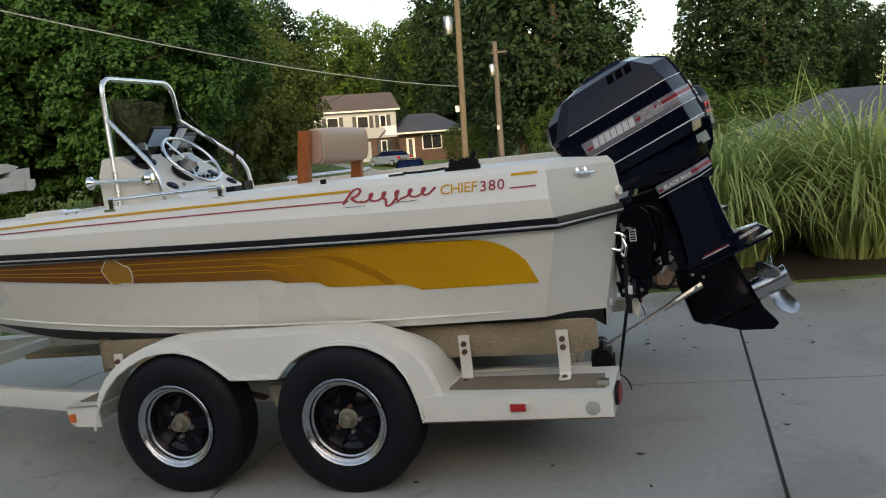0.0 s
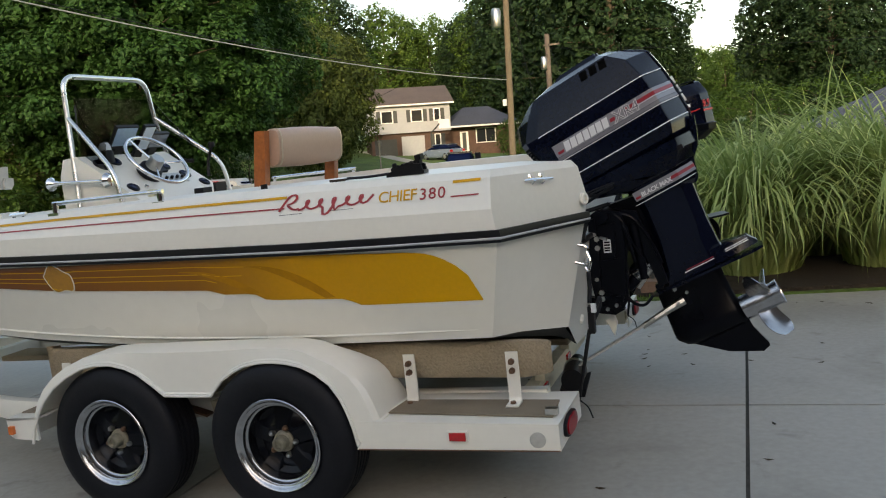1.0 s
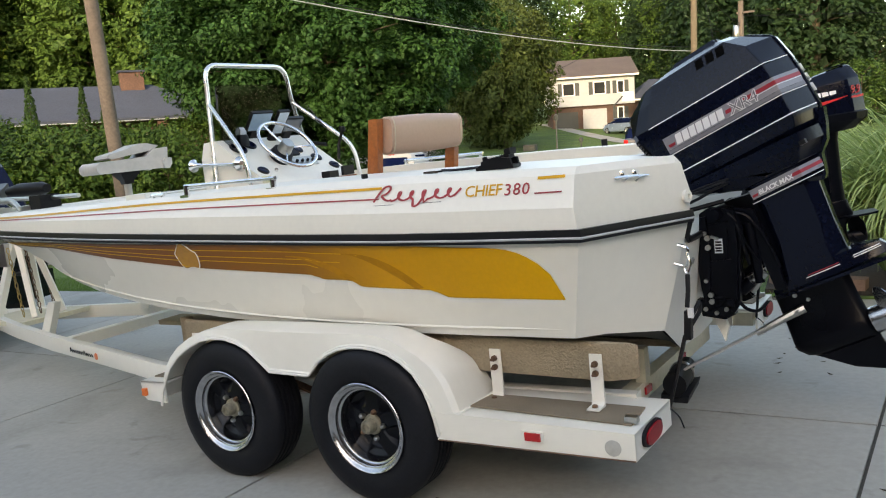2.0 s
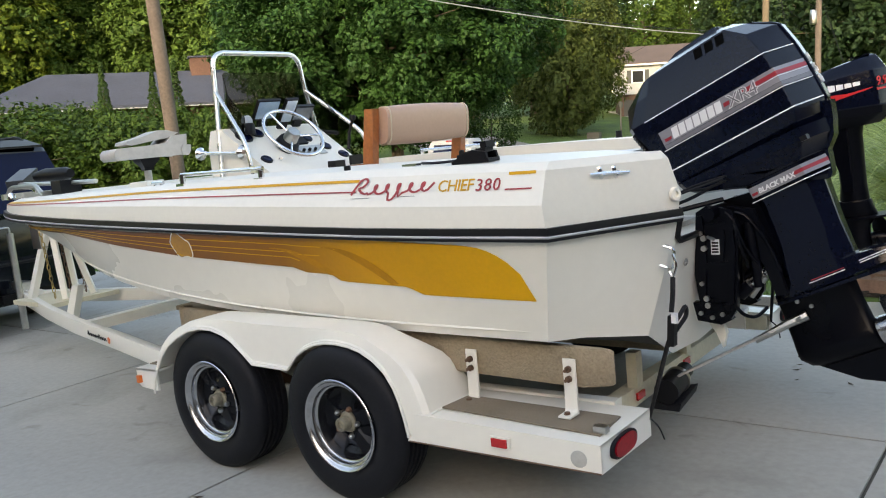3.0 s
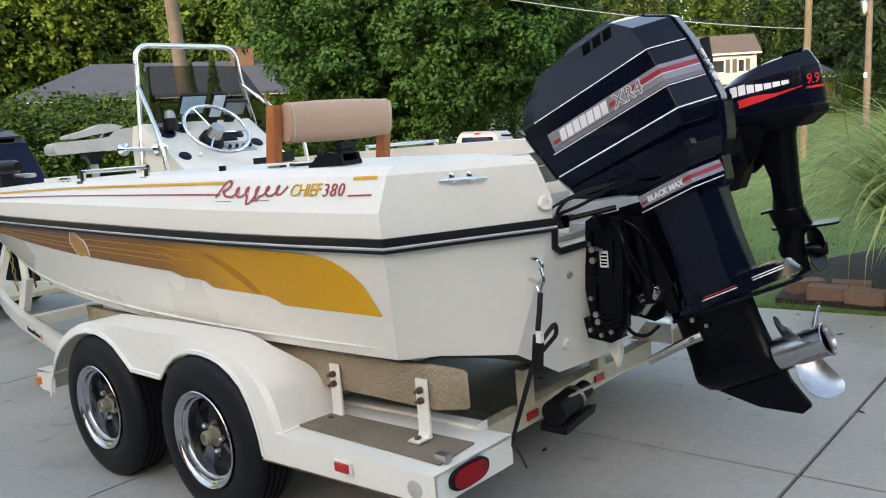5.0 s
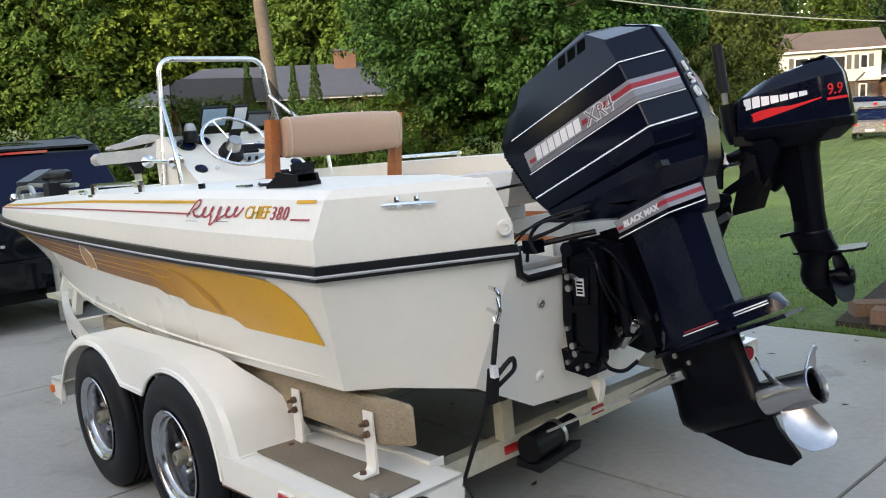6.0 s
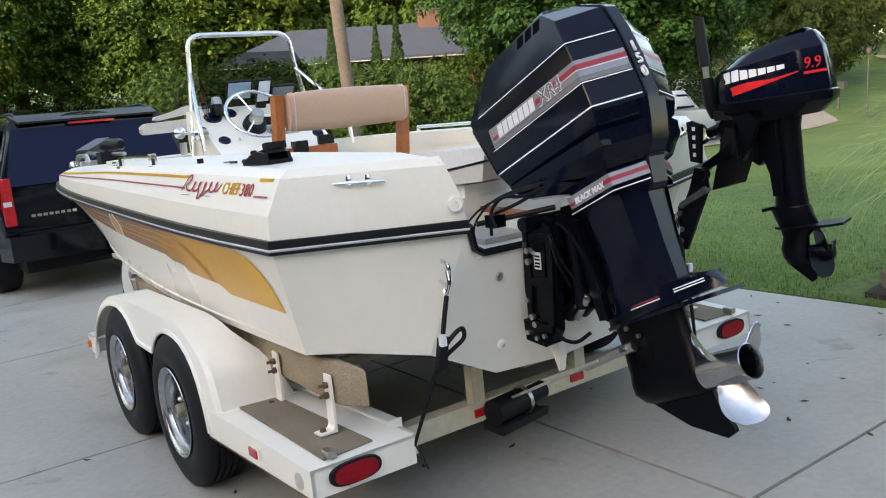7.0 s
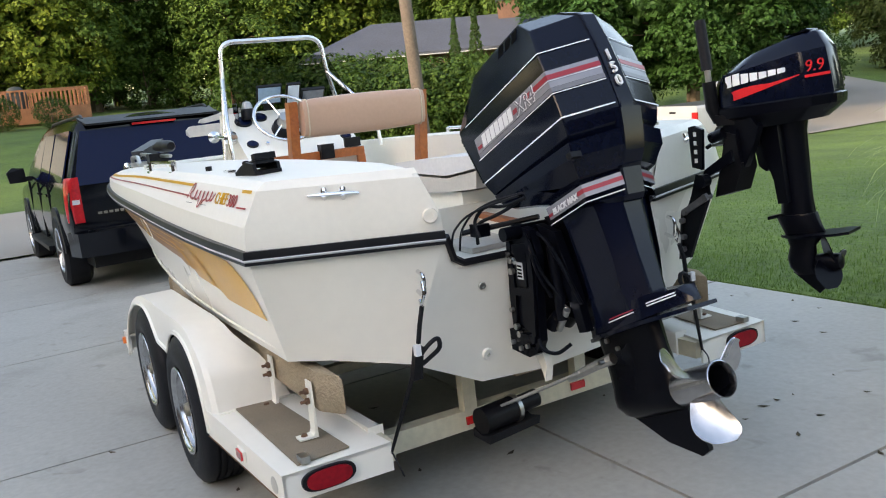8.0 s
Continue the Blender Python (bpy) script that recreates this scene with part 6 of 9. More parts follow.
PALE_VINYL = material("pale_grey_vinyl", (0.47, 0.445, 0.41), 0.5, vary=0.1, fine=40, coarse=5, bump=0.0008, bump_scale=120)
part("seat_base", aslab([(-2.71, 0.83, 1.455), (-2.73, 0.83, 1.475), (-2.73, 0.83, 1.51), (-2.705, 0.83, 1.532), (-2.5, 0.83, 1.536), (-2.38, 0.83, 1.545), (-2.33, 0.83, 1.59), (-2.225, 0.83, 1.595), (-2.235, 0.83, 1.52), (-2.27, 0.83, 1.458)], (0, 0.26, 0)), PALE_VINYL, bow_seat, "pale grey moulded seat shell", sharp=50, bevel=0.012)
part("folded_back", aslab([(-2.60, 0.86, 1.545), (-2.635, 0.86, 1.555), (-2.625, 0.86, 1.575), (-2.50, 0.86, 1.602), (-2.41, 0.86, 1.632), (-2.35, 0.86, 1.63), (-2.27, 0.86, 1.608), (-2.33, 0.86, 1.58), (-2.45, 0.86, 1.566)], (0, 0.20, 0)), PALE_VINYL, bow_seat, "pale backrest folded flat", sharp=50, bevel=0.008)
for y in (0.815, 1.075):
    part("hinge", aslab([(-2.275, y, 1.456), (-2.235, y, 1.452), (-2.215, y, 1.48), (-2.212, y, 1.52), (-2.26, y, 1.525), (-2.28, y, 1.50)], (0, 0.03, 0)), PALE_VINYL, bow_seat, "", bevel=0.01)
bow_seat.matrix_world = SLOPE @ Matrix.Translation((-2.72, 1.07, 1.262)) @ Matrix.Rotation(radians(80), 4, "Z")

cushion = thing("stern_cushion", (0.45, 1.1, 1.05), "rolled grey-white vinyl cushion by the splash well", "cushion")
SEAT_WHITE = material("white_grey_vinyl", (0.62, 0.61, 0.61), 0.4, vary=0.08, bump=0.001, bump_scale=40)
part("upper_pad", aslab([(0.12, 1.06, 1.185), (0.57, 1.06, 1.172), (0.815, 1.06, 1.207), (0.832, 1.06, 1.256), (0.34, 1.06, 1.240), (0.12, 1.06, 1.225)], (0, 0.30, 0)), SEAT_WHITE, cushion, "rolled white-grey pad", bevel=0.014)
part("lower_pad", aslab([(0.2, 1.065, 1.09), (0.556, 1.065, 1.103), (0.79, 1.065, 1.124), (0.805, 1.065, 1.195), (0.57, 1.065, 1.16), (0.2, 1.065, 1.17)], (0, 0.29, 0)), GREY_VINYL, cushion, "grey lower pad", bevel=0.01)
part("cushion_board", abox(0.16, 0.62, 1.1, 1.34, 0.92, 1.10), GELCOAT_DECK, cushion, bevel=0.006)
rib = part("well_riser", aslab([(0.25, 1.235, 0.915), (0.96, 1.105, 0.915), (0.96, 1.105, 0.985), (0.25, 1.235, 0.985)], (0, 0.02, 0)), GELCOAT_DECK, boat)
part("inner_trim", aslab([(0.24, 1.232, 0.985), (0.97, 1.098, 0.985), (0.97, 1.098, 1.006), (0.24, 1.232, 1.006)], (0, 0.035, 0)), WOOD, boat, "varnished wooden inner trim", bevel=0.003)

# wood trims inside the stern
for nm, a in (("inner_trim", (0.66, 0.70, YC + 0.515, YC + 0.535, 0.93, 1.24)), ("inner_trim", (0.18, 0.7, YC + 0.522, YC + 0.54, 1.0, 1.03))):
    part(nm, abox(*a), WOOD, boat, "varnished wooden inner trim", bevel=0.003)
part("battery_tray", abox(0.72, 0.98, YC - 0.25, YC + 0.2, 0.915, 0.935), GREY_VINYL, boat, bevel=0.006)

# foot control on the gunwale, small fittings
pedal = thing("foot_pedal", (0.62, 0.3, 1.285), "black trolling motor foot pedal lying on the gunwale", "pedal")
PT = Matrix.Translation((0.575, 0.285, 1.288)) @ Matrix.Rotation(radians(12), 4, "Z") @ Matrix.Diagonal((0.56, 0.78, 0.85, 1))
part("base", box(bmesh.new(), -0.13, 0.13, -0.07, 0.07, 0.0, 0.016, PT), BLACK_PLASTIC, pedal, "black ribbed base", bevel=0.006)
for yy in (-0.062, 0.062):
    part("side_rail", aslab([PT @ Vector(p) for p in ((-0.12, yy - 0.008, 0.014), (0.12, yy - 0.008, 0.014), (0.11, yy - 0.008, 0.045), (0.02, yy - 0.008, 0.055), (-0.08, yy - 0.008, 0.03))], (0, 0.012, 0)), BLACK_PLASTIC, pedal, bevel=0.003)
TREADLE = PT @ Matrix.Translation((0, 0, 0.04)) @ Matrix.Rotation(radians(-7), 4, "Y")
part("treadle", box(bmesh.new(), -0.10, 0.10, -0.05, 0.05, -0.008, 0.010, TREADLE), BLACK_RUBBER, pedal, "black rubber treadle", bevel=0.006)
for k in range(6):
    part("rib", box(bmesh.new(), -0.085 + 0.03 * k, -0.073 + 0.03 * k, -0.045, 0.045, 0.010, 0.015, TREADLE), BLACK_RUBBER, pedal)
part("heel", box(bmesh.new(), 0.075, 0.115, -0.055, 0.055, 0.008, 0.035, TREADLE), BLACK_PLASTIC, pedal, bevel=0.008)
part("dial", alathe([(0.018, 0.0), (0.017, 0.014), (0.012, 0.018), (0.0, 0.018)], TREADLE @ Matrix.Translation((-0.075, -0.03, 0.01)), 14), BLACK_PLASTIC, pedal)
part("cable", atube(rounded([PT @ Vector(p) for p in ((-0.13, 0.0, 0.015), (-0.22, 0.04, 0.012), (-0.32, 0.02, 0.012), (-0.46, 0.1, 0.014))], 0.06), 0.006, 6), BLACK_RUBBER, pedal)
lt = part("latch", abox(0.26, 0.33, 0.24, 0.27, 1.292, 1.302), CHROME, boat, "chrome hatch latch", bevel=0.003)
for x in (-0.05,):
    part("fitting", atube([(x, 0.26, 1.29), (x, 0.26, 1.315)], 0.014, 8), BLACK_PLASTIC, boat)
part("stern_plate", abox(0.80, 1.0, YC + 0.58, YC + 0.68, 1.282, 1.292), STEEL, boat, bevel=0.003)
for x, y in ((0.78, 2 * YC - 0.33), (0.30, 2 * YC - 0.26)):
    part("far_fitting", atube([(x, y, 1.28), (x, y, 1.33)], 0.018, 10), BLACK_PLASTIC, boat)
# registration characters on the far quarter as plain bars
for k in range(3):
    part("marking_bar", abox(1.0 + 0.045 * k, 1.03 + 0.045 * k, 2 * YC - 0.40 - 0.11 * k, 2 * YC - 0.345 - 0.11 * k, 1.15, 1.20), BLACK_PLASTIC, boat, "dark marking bar")

# bow-mounted trolling motor
trm = thing("trolling_motor", (-3.55, 0.62, 1.26), "grey and black trolling motor stowed on the bow", "trolling motor")
HM = Matrix.Translation((-3.64, 0.66, 1.385)) @ Matrix.Rotation(radians(-48), 4, "Z") @ Matrix.Rotation(radians(16), 4, "Y")
part("control_head", box(bmesh.new(), -0.15, 0.14, -0.06, 0.06, -0.035, 0.04, HM), material("grey_plastic", (0.035, 0.037, 0.042), 0.4, vary=0.2), trm, "grey wedge-shaped control head", bevel=0.025)
for x0 in (0.015, 0.07):
    part("key_pad", box(bmesh.new(), x0, x0 + 0.045, -0.064, -0.059, -0.02, 0.024, HM), GREY_VINYL, trm, "grey key pad", bevel=0.002)
part("dial_ring", alathe([(0.038, 0.0), (0.038, 0.006), (0.032, 0.008), (0.03, 0.004)], HM @ Matrix.Translation((-0.06, -0.058, 0.0)) @ Matrix.Rotation(radians(90), 4, "X"), 20, False), GREY_LINK, trm)
part("pivot_arm", atube(rounded([(-3.56, 0.60, 1.33), (-3.45, 0.55, 1.335), (-3.2, 0.5, 1.33), (-3.08, 0.47, 1.30)], 0.04), 0.012, 8), CHROME, trm, "bright pivot arm")
part("cap", alathe([(0.03, 0), (0.027, 0.012), (0, 0.016)], HM @ Matrix.Translation((-0.06, -0.058, 0.0)) @ Matrix.Rotation(radians(90), 4, "X"), 18), BLACK_PLASTIC, trm)
part("motor_pod", atube([(-3.52, 0.70, 1.40), (-3.40, 0.72, 1.405), (-3.18, 0.74, 1.40), (-3.12, 0.74, 1.40)], 0.045, 14, radii=[0.03, 0.047, 0.047, 0.03]), BLACK_PLASTIC, trm, "black motor pod")
part("shaft", atube([(-3.6, 0.58, 1.36), (-3.0, 0.60, 1.34), (-2.6, 0.62, 1.335)], 0.014, 8), STEEL, trm, "steel shaft")
mt = part("mount", atube(rounded([(-3.62, 0.52, 1.27), (-3.5, 0.50, 1.34), (-3.1, 0.48, 1.345), (-3.0, 0.47, 1.275)], 0.05), 0.015, 8), STEEL, trm, "bent aluminium mount")
for x in (-3.55, -3.25, -3.0):
    part("mount_leg", abox(x - 0.02, x + 0.02, 0.46, 0.66, 1.262, 1.30), STEEL, mt, bevel=0.004)
part("bracket_block", abox(-2.98, -2.86, 0.52, 0.66, 1.265, 1.36), BLACK_PLASTIC, trm, bevel=0.02)
part("bow_lamp", alathe([(0.03, 0), (0.03, 0.02), (0.018, 0.045), (0, 0.05)], Matrix.Translation((-3.35, 0.43, 1.262)), 14), CHROME, boat, "small chrome bow lamp")

# ---- tie-down straps at the stern eyes ----
for mirror in (False, True):
    def my(y):
        return 2 * YC - y if mirror else y
    st = thing("tie_down_strap", (1.13, my(0.45), 0.33), "black ratchet strap with hooks from stern eye to trailer", "strap")
    part("hook", atube(rounded([(1.17, my(0.59), 0.90), (1.185, my(0.585), 0.86), (1.172, my(0.575), 0.82), (1.16, my(0.58), 0.84)], 0.015), 0.006, 8), CHROME, st, "steel hook")
    part("short_chain", atube([(1.172, my(0.578), 0.82), (1.175, my(0.56), 0.76), (1.17, my(0.55), 0.70)], 0.009, 6), BLACK_RUBBER, st)
    def strap(p0, p1, w=0.014):
        p0, p1 = Vector(p0), Vector(p1)
        d = (p1 - p0).normalized()
        side = d.cross(Vector((1, 0, 0))).normalized() * w
        return aslab([p0 - side, p0 + side, p1 + side, p1 - side], (0.003, 0, 0))
    part("webbing", atube([(1.165, my(0.52), 0.60), (1.14, my(0.475), 0.47), (1.115, my(0.43), 0.34)], 0.008, 6, radii=[0.008, 0.008, 0.006]), BLACK_PLASTIC, st, "black folded webbing")
    part("ratchet", aslab([(1.163, my(0.53), 0.69), (1.163, my(0.56), 0.69), (1.163, my(0.542), 0.585), (1.163, my(0.508), 0.585)], (0.025, 0, 0)), BLACK_PLASTIC, st, "black ratchet body", bevel=0.006)
    part("ratchet_loop", atube(rounded([(1.18, my(0.545), 0.66), (1.20, my(0.575), 0.70), (1.20, my(0.61), 0.715), (1.20, my(0.615), 0.675), (1.18, my(0.55), 0.63)], 0.03), 0.008, 6), BLACK_RUBBER, st)
    part("buckle", abox(1.178, 1.196, min(my(0.525), my(0.545)), max(my(0.525), my(0.545)), 0.665, 0.70), WHITE_DECAL, st, bevel=0.002)
    part("lower_hook", atube(rounded([(1.115, my(0.43), 0.345), (1.10, my(0.42), 0.31), (1.08, my(0.425), 0.33)], 0.015), 0.007, 8), CHROME, st)
    part("loose_end", atube(rounded([(1.12, my(0.43), 0.34), (1.15, my(0.43), 0.315), (1.16, my(0.445), 0.265)], 0.03), 0.003, 5), BLACK_RUBBER, st)

# ---- the small kicker motor on its lift bracket ----
kick = thing("kicker_motor", (1.2, 2.0, 0.9), "small black outboard with a red swoosh on a lift bracket", "outboard motor")
KM = Matrix.Translation((1.44, 2.045, 1.33)) @ Matrix.Rotation(radians(16), 4, "Z") @ Matrix.Rotation(radians(-5), 4, "Y")


def kp(a, y, w):
    return KM @ Vector((a, y, w))


def k_ring(w0, w1, af, ar, hw, n=20):
    out = []
    for k in range(n):
        t = 2 * math.pi * k / n
        ca, sa = math.cos(t), math.sin(t)
        a = (af + ar) / 2 + (ar - af) / 2 * math.copysign(abs(ca) ** 0.62, ca)
        y = hw * math.copysign(abs(sa) ** 0.6, sa) * (1 - 0.18 * max(0, -ca))
        f = (a - af) / (ar - af)
        out.append(kp(a, y, w0 + (w1 - w0) * f))
    return out


def k_facet(w0, w1, af, ar, hw, back=0.45, chin=0.62, bow=1.0):
    """A ring whose height runs from w0 in front to w1 aft, bowed upwards where bow is below one."""
    half = [(af, 0.0), (af, hw * chin * 0.7), (af + 0.012, hw * chin * 0.92), (af + 0.04, hw * 0.8), (af + 0.1, hw * 0.97), (af + 0.13, hw), (ar - 0.085, hw), (ar - 0.072, hw * 0.98), (ar - 0.062, hw * 0.94), (ar - 0.012, hw * back * 1.1), (ar - 0.003, hw * back * 0.9), (ar, hw * back * 0.7), (ar, 0.0)]
    pts = [(a, -y) for a, y in half] + [(a, y) for a, y in reversed(half[1:-1])]
    return [kp(a, y, w0 + (w1 - w0) * ((a - af) / (ar - af)) ** bow) for a, y in pts]


kc = part("cowl", loft(bmesh.new(), [k_facet(-0.005, -0.015, -0.235, 0.196, 0.12), k_facet(0.006, -0.004, -0.24, 0.2, 0.127), k_facet(0.05, 0.045, -0.237, 0.198, 0.1285), k_facet(0.09, 0.1, -0.233, 0.194, 0.127, bow=0.8), k_facet(0.106, 0.163, -0.226, 0.188, 0.123, bow=0.55), k_facet(0.113, 0.172, -0.22, 0.184, 0.119, bow=0.52), k_facet(0.138, 0.215, -0.175, 0.162, 0.085, bow=0.5), k_facet(0.144, 0.226, -0.16, 0.152, 0.074, bow=0.5), k_facet(0.15, 0.231, -0.13, 0.14, 0.055, bow=0.5)]), MOTOR_BLACK, kick, "glossy black cowl", sharp=19)
part("cowl_base", loft(bmesh.new(), [k_facet(-0.085, -0.08, -0.13, 0.14, 0.085), k_facet(-0.05, -0.055, -0.19, 0.175, 0.118), k_facet(-0.03, -0.035, -0.244, 0.204, 0.131), k_facet(0.008, -0.004, -0.246, 0.208, 0.134), k_facet(0.014, 0.002, -0.238, 0.2, 0.128)]), MOTOR_DULL, kick, sharp=20)
# the scoop's shaded recess is a flat black sheet on the cowl
part("air_scoop", aslab([kp(0.05, -0.045, 0.222), kp(0.128, -0.05, 0.230), kp(0.128, 0.05, 0.230), kp(0.05, 0.045, 0.222)], kp(0, 0, 0.003) - kp(0, 0, 0)), SLOT_BLACK, kc, "dark slab for the shade in the air scoop")
part("scoop_rim", atube([kp(0.05, -0.045, 0.225), kp(0.128, -0.05, 0.234), kp(0.128, 0.05, 0.234), kp(0.05, 0.045, 0.225)], 0.004, 6, closed=True), MOTOR_BLACK, kc)


def k_surface(a, w, out=0.0015, s=-1):
    y = 0.1275 if w < 0.09 else 0.1275 - 0.011 * (w - 0.09) / 0.06
    if a < -0.125:
        y -= (y - 0.079) * ((-0.125 - a) / 0.095) ** 1.1
    return kp(a, s * (y + out), w)


def k_patch(name, x0, x1, lo, hi, mat, s=-1, n=14, out=0.002):
    rows = [[k_surface(x0 + (x1 - x0) * i / n, lo(x0 + (x1 - x0) * i / n), out, s), k_surface(x0 + (x1 - x0) * i / n, hi(x0 + (x1 - x0) * i / n), out, s)] for i in range(n + 1)]
    part(name, loft(bmesh.new(), rows, closed=False, caps=False), mat, kc)


for s in (-1, 1):
    k_patch("swoosh", -0.19, 0.115, lambda a: 0.024 + 0.055 * ((a + 0.19) / 0.305) ** 1.15, lambda a: 0.052 + 0.012 * math.sin(min(1, (a + 0.19) / 0.2) * math.pi) + 0.031 * ((a + 0.19) / 0.305) ** 1.15, BRIGHT_RED, s)
    for k in range(7):
        x0 = -0.165 + 0.034 * k
        k_patch("maker_mark", x0, x0 + 0.029, lambda a: 0.082 + 0.08 * (a + 0.16), lambda a: 0.124 + 0.09 * (a + 0.16), WHITE_DECAL, s, 2, 0.003)
words("9.9", 0.058, basis(kp(0.133, -0.124, 0.086), kp(0.062, 0.068, 0) - kp(0, 0, 0), kp(0, 0, 1) - kp(0, 0, 0)), BRIGHT_RED, "lettering", kc, 0.002, 0.12)
part("red_bar", aslab([kp(0.131, -0.126, 0.066), kp(0.192, -0.059, 0.066), kp(0.192, -0.059, 0.076), kp(0.131, -0.126, 0.076)], kp(0.003, -0.003, 0) - kp(0, 0, 0)), BRIGHT_RED, kc)


def k_leg(w, af, ar, hw):
    return [kp((af + ar) / 2 + (ar - af) / 2 * math.cos(t), hw * math.sin(t), w) for t in (2 * math.pi * k / 14 for k in range(14))]


part("driveshaft_housing", loft(bmesh.new(), [k_leg(-0.05, -0.06, 0.082, 0.062), k_leg(-0.12, -0.058, 0.066, 0.05), k_leg(-0.35, -0.056, 0.058, 0.044), k_leg(-0.43, -0.068, 0.062, 0.042)]), MOTOR_DULL, kick, "matt black slender leg", sharp=45)
kpl = [(-0.08, 0.0), (-0.04, 0.04), (0.02, 0.065), (0.15, 0.075), (0.19, 0.06)]
part("antiventilation_plate", aslab([kp(a, -y, -0.505 + 0.05 * max(0, a - 0.05)) for a, y in kpl] + [kp(a, y, -0.505 + 0.05 * max(0, a - 0.05)) for a, y in reversed(kpl[1:])], kp(0, 0, -0.01) - kp(0, 0, 0)), MOTOR_DULL, kick, bevel=0.002)
part("gearcase", loft(bmesh.new(), [k_leg(-0.425, -0.085, 0.068, 0.046), k_leg(-0.432, -0.087, 0.07, 0.048), k_leg(-0.47, -0.075, 0.078, 0.038), k_leg(-0.505, -0.062, 0.09, 0.032), k_leg(-0.55, -0.052, 0.048, 0.026), k_leg(-0.595, -0.065, 0.045, 0.034), k_leg(-0.63, -0.06, 0.05, 0.036), k_leg(-0.66, -0.04, 0.045, 0.018)]), MOTOR_DULL, kick, sharp=50)
part("skeg", aslab([kp(-0.05, -0.005, -0.65), kp(0.05, -0.005, -0.645), kp(0.06, -0.005, -0.72), kp(0.04, -0.005, -0.735)], kp(0, 0.01, 0) - kp(0, 0, 0)), MOTOR_DULL, kick, bevel=0.002)
KPROP = KM @ Matrix.Translation((0.045, 0, -0.615)) @ Matrix.Rotation(radians(90), 4, "Y")
kprop = part("propeller", alathe([(0.03, 0), (0.034, 0.04), (0.03, 0.085), (0.02, 0.09), (0, 0.09)], KPROP, 18), MOTOR_DULL, kick, "black three-bladed propeller")
for k in range(3):
    bm = bmesh.new()
    rows = []
    for i in range(7):
        f = i / 6
        r = 0.028 + 0.085 * f
        wd = 0.022 + 0.026 * math.sin(math.pi * min(1, 0.2 + 0.75 * f)) if f < 0.98 else 0.008
        rows.append([KPROP @ Matrix.Rotation(radians(120 * k + 80), 4, "Z") @ Vector((r * math.cos(u * wd / r), r * math.sin(u * wd / r), 0.045 + u * wd * 0.7)) for u in (-1, -0.4, 0.4, 1)])
    loft(bm, rows, closed=False, caps=False)
    bmesh.ops.solidify(bm, geom=bm.faces[:], thickness=0.004)
    part("blade", bm, MOTOR_DULL, kprop)
# tiller handle folded upright
part("tiller", atube([kp(-0.225, -0.075, -0.03), kp(-0.235, -0.1, 0.02), kp(-0.235, -0.1, 0.12)], 0.026, 10), BLACK_PLASTIC, kick, "black tiller arm folded upright")
part("tiller_collar", atube([kp(-0.235, -0.1, 0.12), kp(-0.235, -0.1, 0.165)], 0.012, 10), STEEL, kick)
part("tiller_grip", atube([kp(-0.235, -0.1, 0.165), kp(-0.238, -0.1, 0.355)], 0.021, 12), BLACK_RUBBER, kick, "black rubber grip")
part("tiller_joint", aslab([kp(-0.22, -0.12, -0.05), kp(-0.10, -0.1, -0.06), kp(-0.10, -0.1, -0.03), kp(-0.22, -0.12, -0.01)], kp(0, 0.07, 0) - kp(0, 0, 0)), BLACK_PLASTIC, kick, bevel=0.008)
# clamps, lift bracket
for y in (1.90, 2.075):
    part("clamp", aslab([(1.27, y, 1.15), (1.262, y, 1.245), (1.295, y, 1.282), (1.40, y, 1.285), (1.435, y, 1.25), (1.41, y, 1.18), (1.365, y, 1.10), (1.32, y, 1.06), (1.285, y, 1.08)], (0, 0.03, 0)), MOTOR_DULL, kick, "black clamp bracket", bevel=0.008)
part("clamp_bridge", aslab([(1.29, 1.91, 1.16), (1.285, 1.91, 1.25), (1.36, 1.91, 1.27), (1.37, 1.91, 1.19)], (0, 0.18, 0)), MOTOR_DULL, kick, bevel=0.01)
part("clamp_rib", aslab([(1.33, 1.885, 1.10), (1.315, 1.885, 1.24), (1.345, 1.885, 1.245), (1.365, 1.885, 1.12)], (0, 0.016, 0)), MOTOR_DULL, kick, bevel=0.004)
for y in (1.90, 2.09):
    part("clamp_screw", atube([(1.28, y, 1.2), (1.215, y, 1.19)], 0.012, 8), STEEL, kick)
    part("screw_handle", atube([(1.215, y - 0.03, 1.18), (1.212, y + 0.03, 1.2)], 0.008, 8), BLACK_PLASTIC, kick)
part("leg_nib", aslab([kp(-0.115, -0.02, -0.428), kp(-0.06, -0.03, -0.42), kp(-0.06, 0.03, -0.42), kp(-0.115, 0.02, -0.428)], kp(0, 0, -0.012) - kp(0, 0, 0)), MOTOR_DULL, kick, bevel=0.002)
part("clamp_knob", atube([(1.245, 1.862, 1.215), (1.30, 1.872, 1.235)], 0.022, 10), MOTOR_DULL, kick)
part("swivel", aslab([(1.38, 1.97, 1.26), (1.46, 1.97, 1.25), (1.47, 1.98, 1.10), (1.478, 1.99, 0.955), (1.435, 1.99, 0.95), (1.428, 1.98, 1.04), (1.385, 1.975, 1.15)], (0, 0.10, 0)), MOTOR_DULL, kick, "", bevel=0.01)
brk = thing("kicker_bracket", (1.14, 1.95, 0.8), "black adjustable lift bracket bolted to the transom", "bracket")
part("mount_board", aslab([(1.30, 1.88, 1.235), (1.345, 1.88, 1.225), (1.365, 1.88, 1.10), (1.33, 1.88, 1.01), (1.235, 1.88, 0.985), (1.26, 1.88, 1.08)], (0, 0.09, 0)), BLACK_PLASTIC, brk, "black mounting board", bevel=0.008)
